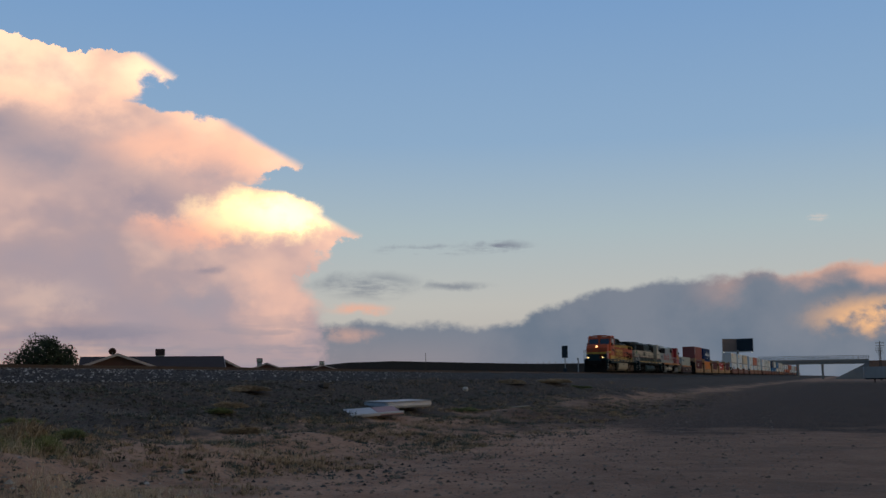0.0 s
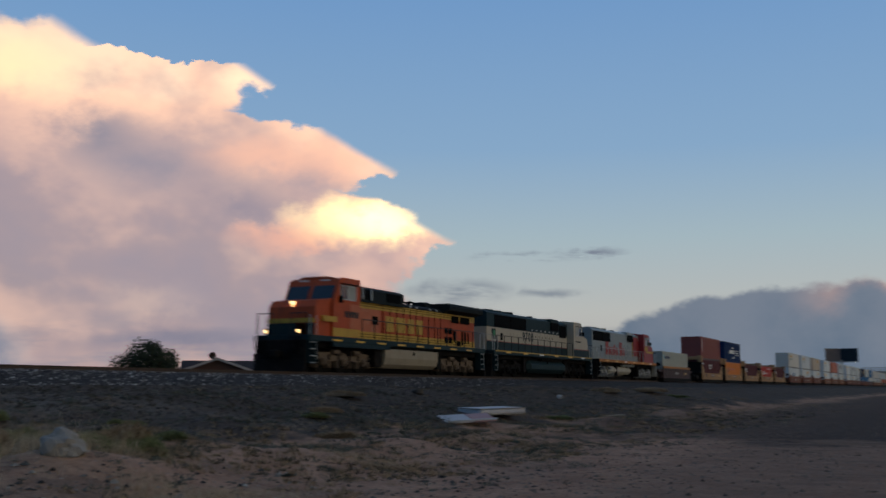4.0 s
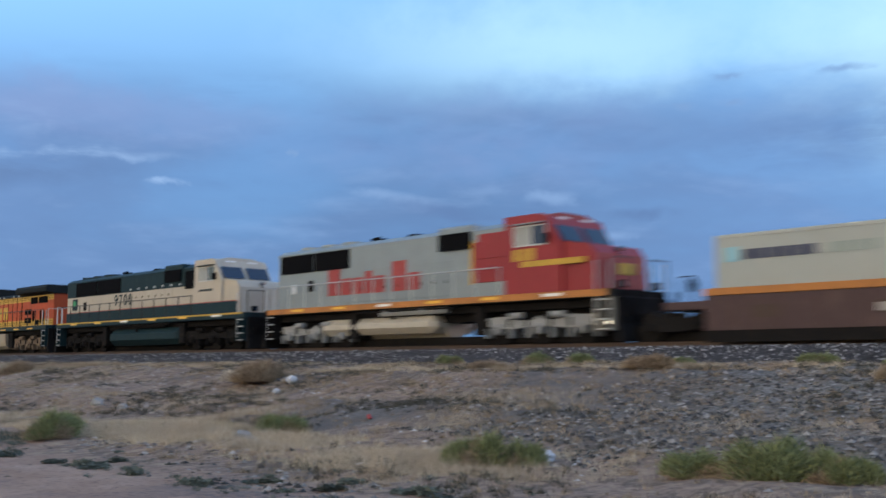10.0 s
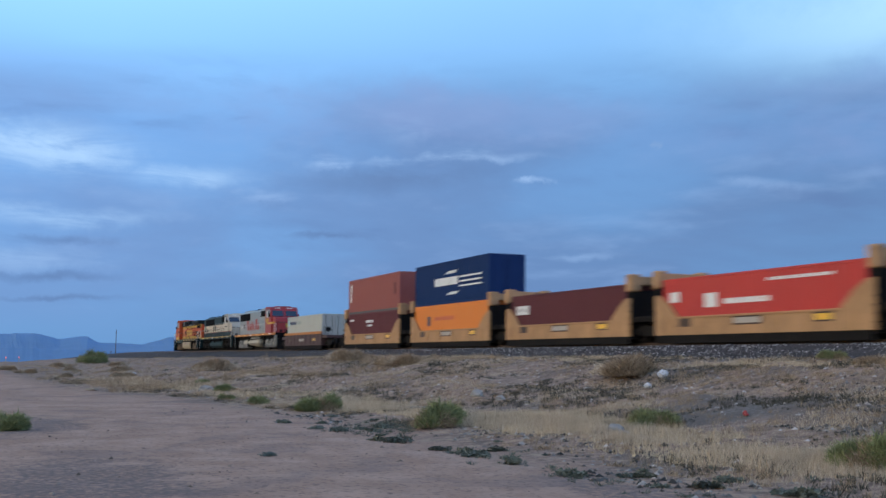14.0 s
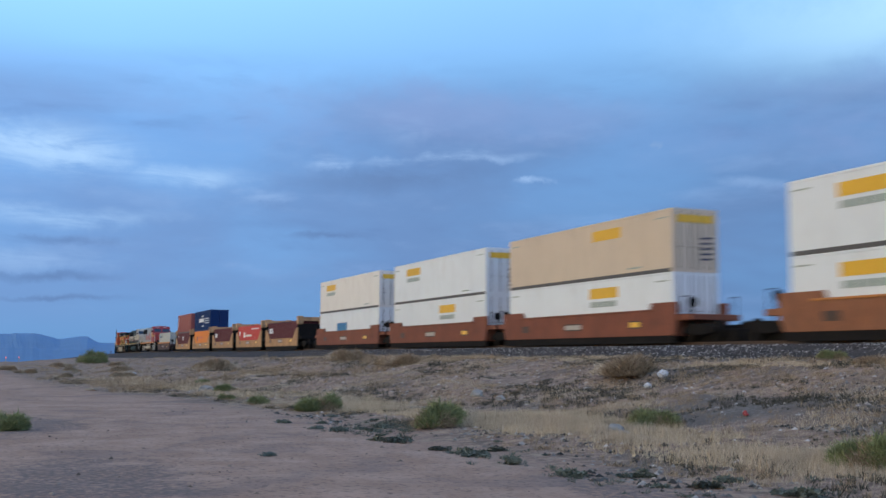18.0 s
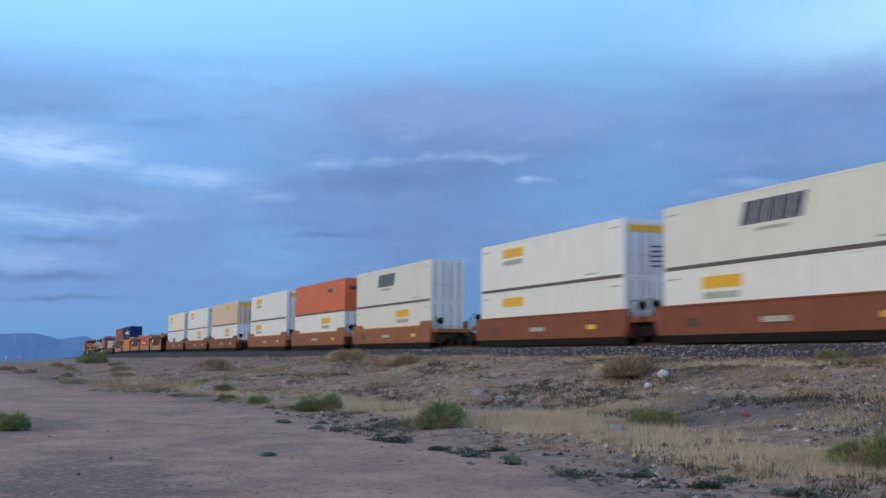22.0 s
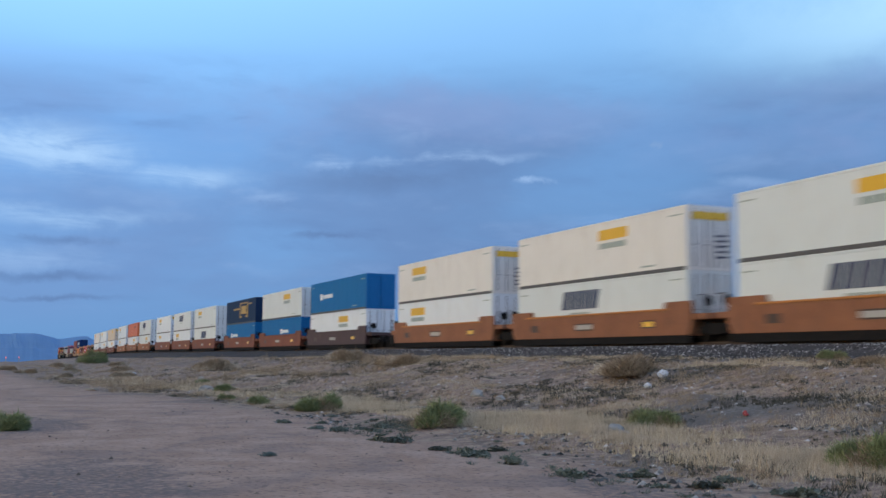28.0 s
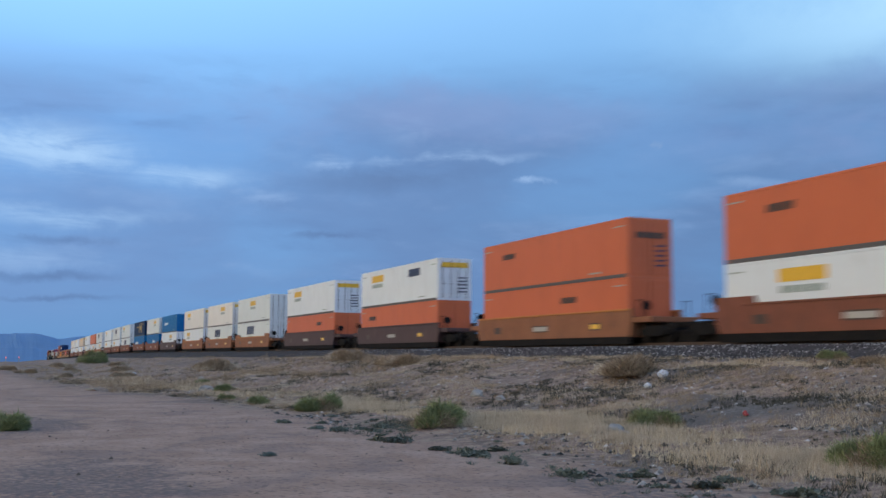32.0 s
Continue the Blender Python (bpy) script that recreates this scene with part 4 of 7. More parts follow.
def locomotive(label, L, flip, style, u):
    """A six-axle road locomotive. flip: its cab trails."""
    q = (lambda x: L - x) if flip else (lambda x: x)
    loco = thing("locomotive", label, "locomotive", "locomotives at the head of the train")
    lead = style == "orange"
    c_hood, c_sill, c_cab, c_roof, c_truck, c_tank = {
        "orange": (M_ORANGE, M_GREEN, M_ORANGE, M_ROOF, M_TRUCK_TAN, M_TANK),
        "cream": (M_CREAM, M_GREEN, M_CREAM, M_GREEN, M_UNDER, M_GREEN),
        "silver": (M_SILVER, M_UNDER, M_RED, M_SILVER, M_TRUCK_SILVER, M_TANK_SILVER)}[style]
    deck = 1.78
    hw = 0.92                       # half width of the hood
    nose0, cab0, cab1 = 1.5, 3.0, 5.7
    hood1 = L - (1.15 if lead else 0.95)
    # frame, deck, pilots and couplers
    part("underframe", Geo().box(q(0.75), q(L - 0.75), -1.1, 1.1, 1.2, 1.5, 0.03).box(q(2), q(L - 2), -0.6, 0.6, 0.9, 1.2), M_UNDER, loco)
    part("side_sill", Geo().box(q(0.8), q(L - 0.8), -1.54, 1.54, 1.5, deck, 0.02), c_sill, loco)
    for xx, d in ((0.75, -1), (L - 0.75, 1)):
        pl = Geo().prism([(q(xx), 0.25), (q(xx + d * 0.12), 0.3), (q(xx + d * 0.12), 1.5), (q(xx), 1.55)], -1.4, 1.4)
        part("pilot_plate", pl, M_UNDER, loco)
        plough = Geo().prism([(q(xx + d * 0.02), 0.03), (q(xx + d * 0.3), 0.03), (q(xx + d * 0.16), 0.62), (q(xx + d * 0.02), 0.62)], -1.45, 1.45)
        part("plough", plough, M_UNDER, loco, "black steel plough plate over the rails")
        for yy in (-1.15, -0.95, 0.95, 1.15):
            loop = Geo()
            arc = [(q(xx + d * (0.1 + 0.62 * k / 6)), yy, 1.72 - 1.0 * math.sin(math.pi * k / 6) * (1.0 - 0.25 * k / 6)) for k in range(7)]
            for a, b in zip(arc, arc[1:]):
                loop.rod(a, b, 0.035, 5)
            part("control_hose", loop, M_BLACK, loco)
        cp = Geo().box(q(xx), q(xx + d * 0.62), -0.14, 0.14, 0.72, 0.98, 0.03).box(q(xx + d * 0.42), q(xx + d * 0.74), -0.2, 0.24, 0.66, 1.04, 0.05)
        part("coupler", cp, M_UNDER, loco)
        for yy in (-0.7, -0.5, 0.5, 0.7):
            hs = Geo()
            hs.rod((q(xx), yy, 1.2), (q(xx + d * 0.3), yy, 0.75), 0.03).rod((q(xx + d * 0.3), yy, 0.75), (q(xx + d * 0.62), yy, 0.62), 0.03)
            part("air_hose", hs, M_BLACK, loco)
        for s in (-1, 1):
            stairs(loco, q(xx - d * 0.45), s, M_CREAM if style == 'silver' and d < 0 else c_sill, d)
        for y0, y1 in ((-1.45, -0.5), (0.5, 1.45)):
            gr = Geo()
            for yy in (y0, y1):
                gr.rod((q(xx + d * 0.05), yy, deck), (q(xx + d * 0.05), yy, deck + 1.05), 0.024)
            gr.rod((q(xx + d * 0.05), y0, deck + 1.05), (q(xx + d * 0.05), y1, deck + 1.05), 0.024)
            part("end_railing", gr, M_STEEL if d > 0 else M_DARKRAIL, loco)
    # trucks and tank
    t0, t1 = (4.75, L - 4.45) if lead else (4.4, L - 4.2)
    three_axle_truck(loco, q(t0), c_truck)
    three_axle_truck(loco, q(t1), c_truck)
    a, b = q(8.6), q(15.2)
    if style == "silver":
        tank = Geo().rod((q(9.8), 0, 0.88), (q(17.2), 0, 0.88), 0.62, 20).box(q(9.8), q(17.2), -1.3, 1.3, 0.5, 1.2, 0.25)
    elif style == "cream":
        tank = Geo().box(q(7.4), q(15.6), -1.42, 1.42, 0.32, 1.25, 0.3)
    else:
        tank = Geo().prism([(-1.45, 0.85), (-1.35, 0.5), (-1.1, 0.3), (1.1, 0.3), (1.35, 0.5), (1.45, 0.85), (1.45, 1.34), (-1.45, 1.34)], min(a, b), max(a, b), "x")
    for xa, xb in ((7.7, 8.5), (15.3, 16.0)) if lead else ((7.0, 7.5), (L - 7.4, L - 6.9)):
        part("battery_box", Geo().box(q(xa), q(xb), -1.3, 1.3, 0.35, 1.45, 0.04), M_UNDER, loco)
    part("brake_pipe", Geo().box(q(2.0), q(L - 2.0), -0.5, 0.5, 0.035, 0.34), M_UNDER, loco)
    tk = part("fuel_tank", tank, c_tank, loco, "dusty fuel tank slung under the frame")
    for s in (-1, 1):
        part("fuel_filler", Geo().rod((q(12), s * 1.42, 1.15), (q(12), s * 1.5, 1.15), 0.09, 10), M_UNDER, tk)
        part("air_reservoir", Geo().rod((q(9.0), s * 1.25, 1.37), (q(13.0), s * 1.25, 1.37), 0.14, 10), M_STEEL if style == "silver" else M_UNDER, loco)
    # nose and cab
    ny = 1.36
    nz = 3.6 if lead else 3.45
    nose = Geo().prism([(q(cab0 + 0.1), deck), (q(cab0 + 0.1), nz + 0.1), (q(nose0 + 0.35), nz - 0.08), (q(nose0 + 0.08), nz - 0.4), (q(nose0), deck)], -ny, ny)
    no = part("nose", nose, c_cab, loco, "broad wedge nose with a stripe")
    part("nose_door", Geo().box(q(nose0 + 0.02), q(nose0 - 0.03), -0.95, -0.3, deck, deck + 1.15, 0.02), c_cab, no)
    if lead:
        part("nose_band", Geo().box(q(nose0 - 0.03), q(nose0 + 0.06), -1.34, 1.34, deck, 2.38), M_GREEN, no, "dark green band across the nose")
        part("nose_band", Geo().box(q(nose0 - 0.034), q(nose0 + 0.1), -1.35, 1.35, 2.4, 2.62), M_YELLOW, no, "yellow band across the nose")
    roofz = 4.82 if lead else 4.6
    lift = roofz - 4.52
    cab = Geo().prism([(q(cab0), deck), (q(cab0), 3.45 if lead else 3.4), (q(cab0 + 0.5), 4.12 + lift), (q(cab0 + 0.62), roofz - 0.12), (q(cab0 + 0.95), roofz), (q(cab1), roofz), (q(cab1), deck)], -1.5, 1.5)
    cb = part("cab", cab, c_cab, loco, "wide crew cab")
    roof = Geo().prism([(-1.52, 4.24 + lift), (-1.25, 4.46 + lift), (-0.7, 4.6 + lift), (0.7, 4.6 + lift), (1.25, 4.46 + lift), (1.52, 4.24 + lift)], q(cab0 + 0.7), q(cab1 + 0.02), "x")
    part("cab_roof", roof, c_cab if style != "orange" else M_ORANGE, cb)
    ws = Geo()
    for y0, y1 in ((-1.35, -0.12), (0.12, 1.35)):
        p0, p1 = Vector((q(cab0 + 0.03), 0, 3.56)), Vector((q(cab0 + 0.46), 0, 4.08 + lift))
        off = Vector((q(0.0) - q(0.025), 0, 0.015))
        ws.add([tuple(p0 + off + Vector((0, y0, 0))), tuple(p0 + off + Vector((0, y1, 0))), tuple(p1 + off + Vector((0, y1, 0))), tuple(p1 + off + Vector((0, y0, 0)))], [(0, 1, 2, 3)])
    part("windshield", ws, M_GLASS, cb, "dark two-piece windshield")
    for s in (-1, 1):
        for x0, x1, mat in ((3.72, 4.35, M_PANE), (4.42, 5.2, M_PANE)):
            w = part("cab_window", Geo().box(q(x0), q(x1), s * 1.49, s * 1.512, 3.42 + lift, 4.08 + lift, 0.0), M_GLASS if x0 < 4 else mat, cb, "side window with grey frame")
            fr = Geo()
            for z in (3.38 + lift, 4.08 + lift):
                fr.box(q(x0 - 0.04), q(x1 + 0.04), s * 1.49, s * 1.53, z, z + 0.05)
            for x in (x0 - 0.04, x1):
                fr.box(q(x), q(x + 0.04), s * 1.49, s * 1.53, 3.42 + lift, 4.08 + lift)
            part("window_frame", fr, M_STEEL, w)
        part("sun_visor", Geo().box(q(3.7), q(5.25), s * 1.5, s * 1.68, 4.16 + lift, 4.2 + lift), c_roof, cb)
        part("mirror", Geo().box(q(3.55), q(3.6), s * 1.5, s * 1.72, 3.5, 3.85, 0.01), M_BLACK, cb)
    for y0, y1 in ((-0.95, -0.35), (0.35, 0.95)):
        part("number_board", Geo().box(q(cab0 + 0.6), q(cab0 + 0.68), y0, y1, 4.2 + lift, 4.42 + lift), M_WHITE_REFLECT, cb)
    for dz in (-0.12, 0.1):
        part("headlight", Geo().rod((q(nose0 + 0.25), -0.0, nz - 0.3 + dz), (q(nose0 + 0.06 - dz * 0.3), -0.0, nz - 0.3 + dz), 0.09, 12), M_HEAD if lead else M_GLASS, no, "lit warm headlight" if lead else "unlit headlight")
    for s in (-1, 1):
        hb = part("ditch_light_housing", Geo().box(q(0.72), q(0.95), s * 0.82, s * 1.08, 1.82, 2.08, 0.02), M_BLACK, loco)
        part("ditch_light", Geo().rod((q(0.72), s * 0.95, 1.95), (q(0.71), s * 0.95, 1.95), 0.09, 12), M_HEAD if lead else M_GLASS, hb, "lit ditch light" if lead else "unlit ditch light")
    # hood
    ht = 3.92 if lead else 4.3
    hood = Geo().box(q(cab1 - 0.02), q(hood1), -hw, hw, deck, ht, 0.04)
    part("hood", hood, c_hood, loco, "long engine hood with panel doors")
    hood_doors(loco, q, 9.2 if lead else 9.0, 16.6 if lead else 15.8, deck + 0.47 if lead else (2.5 if style == 'cream' else deck + 0.16), ht - 0.48 if lead else 3.34, hw, c_hood, 9)
    if lead:
        for s in (-1, 1):
            for i in range(10):
                xs = 9.2 + 7.4 * i / 9
                part("door_seam", Geo().box(q(xs - 0.015), q(xs + 0.015), s * hw, s * (hw + 0.042), deck + 0.05, ht - 0.1), M_BLACK, loco)
            for zz in (deck + 0.15, deck + 0.29, ht - 0.2, ht - 0.33):
                part("pinstripe", Geo().box(q(cab1 + 0.03), q(hood1 - 0.03), s * hw, s * (hw + 0.038), zz, zz + 0.026), M_BLACK, loco, "thin black line in the yellow band")
        # yellow bands, dark roof, radiator wing, grille openings
        for s in (-1, 1):
            part("stripe", Geo().box(q(cab1 + 0.02), q(hood1 - 0.02), s * hw, s * (hw + 0.032), ht - 0.45, ht - 0.08), M_YELLOW, loco, "yellow upper stripe")
            part("stripe", Geo().box(q(cab1 + 0.02), q(hood1 - 0.02), s * hw, s * (hw + 0.034), deck + 0.03, deck + 0.44), M_YELLOW, loco, "yellow lower stripe")
            part("stripe", Geo().box(q(cab0 + 0.02), q(cab1 - 0.02), s * 1.5, s * 1.508, deck + 0.02, deck + 0.44), M_YELLOW, loco, "yellow stripe round the cab")
            part("stripe", Geo().box(q(cab0 - 0.9), q(cab0 + 0.4), s * ny, s * 1.51, 2.5, 2.78), M_YELLOW, loco, "yellow nose stripe")
            part("faded_panel", Geo().box(q(cab1 + 0.05), q(8.9), s * hw, s * (hw + 0.018), deck + 0.45, ht - 0.46), M_FADED, loco, "sun-faded salmon hood panel")
            part("faded_panel", Geo().box(q(cab1 - 1.0), q(cab1 - 0.03), s * 1.5, s * 1.506, deck + 0.46, 3.5), M_FADED, loco, "sun-faded salmon patch on the cab wall")
            part("sill_skirt", Geo().box(q(cab0), q(9.0), s * 1.3, s * 1.545, 1.28, 1.5), c_sill, loco)
            for x0, x1, z0, z1 in ((17.2, 17.67, 2.58, 2.95), (17.79, 18.28, 2.58, 2.95), (17.2, 17.67, 2.0, 2.38), (17.79, 18.28, 2.0, 2.38), (18.49, 18.8, 2.12, 2.8), (18.98, 19.6, 1.86, 2.2), (19.73, 19.96, 1.96, 2.82), (20.24, 20.42, 2.06, 2.75), (20.69, 20.87, 2.06, 2.75), (18.17, 19.29, 3.3, 3.74), (19.5, 20.95, 3.3, 3.74), (8.0, 8.6, 2.65, 3.1)):
                part("louvre", Geo().box(q(x0), q(x1), s * (hw + 0.02), s * (hw + 0.05), z0, z1, 0.008), M_BLACK, loco, "black louvred opening")
        part("roof_hatch", Geo().prism([(-hw - 0.04, ht - 0.1), (-hw - 0.02, ht + 0.02), (-0.7, ht + 0.16), (0.7, ht + 0.16), (hw + 0.02, ht + 0.02), (hw + 0.04, ht - 0.1)], q(cab1), q(hood1), "x"), M_ROOF, loco, "sooty dark roof")
        part("equipment_box", Geo().prism([(-1.1, ht - 0.12), (-1.05, ht + 0.58), (-0.75, ht + 0.74), (0.75, ht + 0.74), (1.05, ht + 0.58), (1.1, ht - 0.12)], q(cab1 + 0.1), q(11.5), "x"), M_ROOF, loco, "dark dynamic brake housing")
        for s in (-1, 1):
            for x0, x1 in ((5.95, 6.5), (6.7, 7.5), (9.4, 11.0)):
                part("louvre", Geo().box(q(x0), q(x1), s * 1.05, s * 1.12, ht + 0.04, ht + 0.52, 0.008), M_BLACK, loco)
            for x0 in (6.56, 7.52):
                part("grab_iron", Geo().box(q(x0), q(x0 + 0.12), s * 1.08, s * 1.14, ht + 0.02, ht + 0.56), M_STEEL, loco)
            for x0 in (9.9, 10.7, 11.5, 12.4, 13.2, 15.0, 15.9):
                part("lifting_lug", Geo().box(q(x0), q(x0 + 0.22), s * (hw + 0.02), s * (hw + 0.06), ht - 0.04, ht + 0.04), M_STEEL, loco)
        part("radiator_wing", Geo().prism([(-1.5, ht + 0.08), (-1.52, ht + 0.34), (-1.42, ht + 0.5), (1.42, ht + 0.5), (1.52, ht + 0.34), (1.5, ht + 0.08), (0.93, ht - 0.06), (-0.93, ht - 0.06)], q(16.8), q(hood1 + 0.12), "x"), M_ROOF, loco, "overhanging dark radiator wing")
        part("exhaust", Geo().box(q(15.45), q(16.2), -0.45, 0.45, ht + 0.1, ht + 0.52, 0.08), M_ROOF, loco)
    else:
        rz0, rz1 = 3.36, 4.2
        part("roof_hatch", Geo().prism([(-hw - 0.012, 3.4 if style == "cream" else ht - 0.1), (-hw - 0.012, ht + 0.06), (-0.6, ht + 0.25), (0.6, ht + 0.25), (hw + 0.012, ht + 0.06), (hw + 0.012, 3.4 if style == "cream" else ht - 0.1)], q(cab1 + 0.02), q(hood1 + 0.012), "x"), c_roof, loco, "dark green upper hood" if style == "cream" else "silver roof")
        part("dynamic_brake_hatch", Geo().box(q(7.9), q(9.9), -0.98, 0.98, ht - 0.1, ht + 0.34, 0.08), c_roof, loco)
        for s in (-1, 1):
            for x0, x1 in ((L - 5.2, L - 2.3), (L - 8.35, L - 5.3)) if style == "cream" else ((L - 3.75, L - 1.2), (L - 6.4, L - 3.85)):
                part("radiator_grille", Geo().box(q(x0), q(x1), s * hw, s * (hw + 0.05), rz0 + 0.08, rz1 + 0.08, 0.01), M_BLACK, loco, "black radiator grille")
            part("louvre", Geo().box(q(8.0), q(9.8), s * 0.96, s * 1.03, 3.7, 4.35, 0.01), M_BLACK, loco)
            part("louvre", Geo().box(q(6.1), q(7.6), s * hw, s * (hw + 0.06), 3.25, 4.2, 0.01), M_BLACK if style == "cream" else M_RED, loco, "dark inertial filter opening")
            part("louvre", Geo().box(q(L - 3.75), q(L - 3.4), s * hw, s * (hw + 0.04), 2.55, 3.05, 0.01), M_BLACK, loco)
        for i in range(3):
            x = L - 2.6 - 1.55 * i
            fan = part("radiator_fan", Geo().rod((q(x), 0, ht + 0.22), (q(x), 0, ht + 0.36), 0.66, 20), c_roof, loco, "round roof fan")
            part("fan_grille", Geo().rod((q(x), 0, ht + 0.36), (q(x), 0, ht + 0.39), 0.5, 16, 0.42), M_BLACK, fan)
        part("exhaust", Geo().box(q(12.0), q(12.5), -0.3, 0.3, ht + 0.2, ht + 0.4, 0.04), M_ROOF, loco)
        if style == "cream":
            for s in (-1, 1):
                part("stripe", Geo().box(q(cab1 + 0.02), q(hood1), s * hw, s * (hw + 0.034), deck, 2.42), M_GREEN, loco, "dark green lower band")
                part("stripe", Geo().box(q(cab1 + 0.02), q(hood1), s * hw, s * (hw + 0.036), 2.43, 2.465), M_LOGO_RED, loco, "thin red pinstripe")
                part("stripe", Geo().box(q(nose0 + 0.15), q(cab1 - 0.02), s * 1.42, s * 1.512, deck, 2.35), M_GREEN, loco, "dark green band round the cab")
                part("stripe", Geo().box(q(nose0 + 0.15), q(cab1 - 0.02), s * 1.42, s * 1.514, 2.36, 2.4), M_LOGO_RED, loco, "thin red pinstripe")
            for s in (-1, 1):
                part("junction_box", Geo().box(q(L - 2.5), q(L - 1.8), s * hw, s * (hw + 0.035), 2.6, 3.3, 0.02), M_GREEN, loco, "dark box behind the round emblem")
                for x0 in (L - 7.1, L - 6.45, L - 5.8):
                    part("access_panel", Geo().box(q(x0), q(x0 + 0.55), s * hw, s * (hw + 0.02), 2.6, 3.15, 0.01), M_CREAM, loco)
                for i in range(9):
                    part("lifting_lug", Geo().box(q(6.2 + 0.95 * i), q(6.36 + 0.95 * i), s * (hw + 0.01), s * (hw + 0.05), 3.5, 3.6), M_STEEL, loco)
                part("emblem", disc(q(L - 2.15), s * (hw + 0.05), 3.0, 0.2, 0.02), M_GREEN_DOT, loco, "round green emblem")
                bars(loco, "lettering", M_GREEN, q(5.2), 2.95, (0.12,) * 7, s * 1.5, (0.15,) * 7, 0.05)
        else:
            for s in (-1, 1):
                part("stripe", Geo().box(q(cab1 - 0.3), q(7.9), s * hw, s * (hw + 0.036), 2.35, 3.9, 0.01), M_RED, loco, "red warbonnet flank")
                part("stripe", Geo().box(q(7.9), q(8.05), s * hw, s * (hw + 0.04), 2.3, 4.0, 0.01), M_YELLOW, loco, "yellow warbonnet edge")
                part("stripe", Geo().box(q(cab0 - 1.0), q(cab0 + 1.9), s * 1.36, s * 1.513, 2.72, 2.92), M_YELLOW, loco, "yellow cab stripe")
                bars(loco, "lettering", M_YELLOW, min(q(4.4), q(5.3)), 2.95, (0.42,) * 3, s * 1.5, (0.3,) * 3, 0.08, "yellow number blocks")
            part("nose_emblem", Geo().box(q(nose0 - 0.01), q(nose0 + 0.05), -0.75, 0.75, 2.35, 2.75, 0.06), M_YELLOW, loco, "yellow emblem shape on the nose")
    # sill reflectors, handrails, horn, bell
    for i in range(8 if lead else 6):
        x = 3.4 + (L - 6.8) * i / (7 if lead else 5)
        for s in (-1, 1):
            part("reflector", Geo().box(q(x - 0.45), q(x + 0.45), s * 1.54, s * 1.55, 1.55 if lead else 1.62, 1.64 if lead else 1.72), M_AMBER if i % 3 or lead else M_WHITE_REFLECT, loco)
    if not lead:
        for s in (-1, 1):
            low = 1.54 if style == "silver" else 1.7
            part("stripe", Geo().box(q(1.0), q(L - 1.0), s * 1.54, s * 1.547, low, 1.775), M_RIM if style == "silver" else M_YELLOW, loco, "orange-yellow sill stripe" if style == "silver" else "thin yellow sill line")
    for s in (-1, 1):
        railing(loco, q, 6.0, L - 1.4, s, deck, M_DARKRAIL if style != "silver" else M_STEEL, 12)
        cv = Geo()
        for i in range(3):
            cv.rod((q(8.3 + 2.2 * i), s * 1.46, 1.42), (q(10.2 + 2.2 * i), s * 1.46, 1.42), 0.035)
        part("pipe", cv, M_UNDER, loco)
    hz = ht + 0.3
    hx = 14.1 if lead else L - 7.3
    part("horn", Geo().rod((q(hx - 0.35), 0.1, hz + 0.08), (q(hx + 0.3), 0.1, hz + 0.08), 0.05, 8, 0.1).rod((q(hx + 0.35), -0.15, hz + 0.1), (q(hx - 0.2), -0.15, hz + 0.1), 0.05, 8, 0.1).rod((q(hx), 0, hz - 0.25), (q(hx), 0, hz + 0.06), 0.05), M_BLACK, loco)
    # lettering as plain shapes, on both flanks
    for s in (-1, 1):
        y = s * (hw + 0.026)
        if lead:
            bars(loco, "lettering", M_YELLOW, 9.5, 2.34, (0.86,) * 4, y, (1.0, 1.15, 0.85, 0.85), 0.26, "large yellow block lettering shapes")
            bars(loco, "lettering", M_GREEN, 4.15, 2.8, (0.32,) * 4, s * 1.5, (0.28,) * 4, 0.08, "dark number shapes under the cab window")
        elif style == "silver":
            bars(loco, "lettering", M_LOGO_RED, min(q(13.2), q(18.6)) + 1.5, 2.28, (1.2, 0.72, 0.72, 0.95, 0.72), y, (0.84, 0.7, 0.7, 0.5, 0.7), 0.12, "large faded red lettering shapes")
            bars(loco, "lettering", M_LOGO_RED, min(q(13.2), q(18.6)) + 5.9, 2.28, (1.25, 0.72), y, (0.9, 0.7), 0.14, "large faded red lettering shapes")
            bars(loco, "emblem", M_LOGO_WHITE, min(q(L - 2.1), q(L - 2.4)), 2.5, (0.42,), y, (0.32,), 0.1)
    if style == "cream":
        for s in (-1, 1):
            cu = bpy.data.curves.new("number", "FONT")
            cu.body, cu.size, cu.extrude, cu.align_x = "9700", 0.9, 0.006, "CENTER"
            cu.space_character = 1.32
            cu.offset = 0.012
            cu.materials.append(M_GREEN)
            ob = new("number", cu)
            ob.parent = loco
            xx = 8.72
            ob.matrix_local = pose(xx, s * (hw + 0.034), 2.68, 90, 0, 0 if s < 0 else 180)
            ob["label"] = "dark green road number on cream flank"
    MOVERS.append((loco, u, 0.0))
    return loco


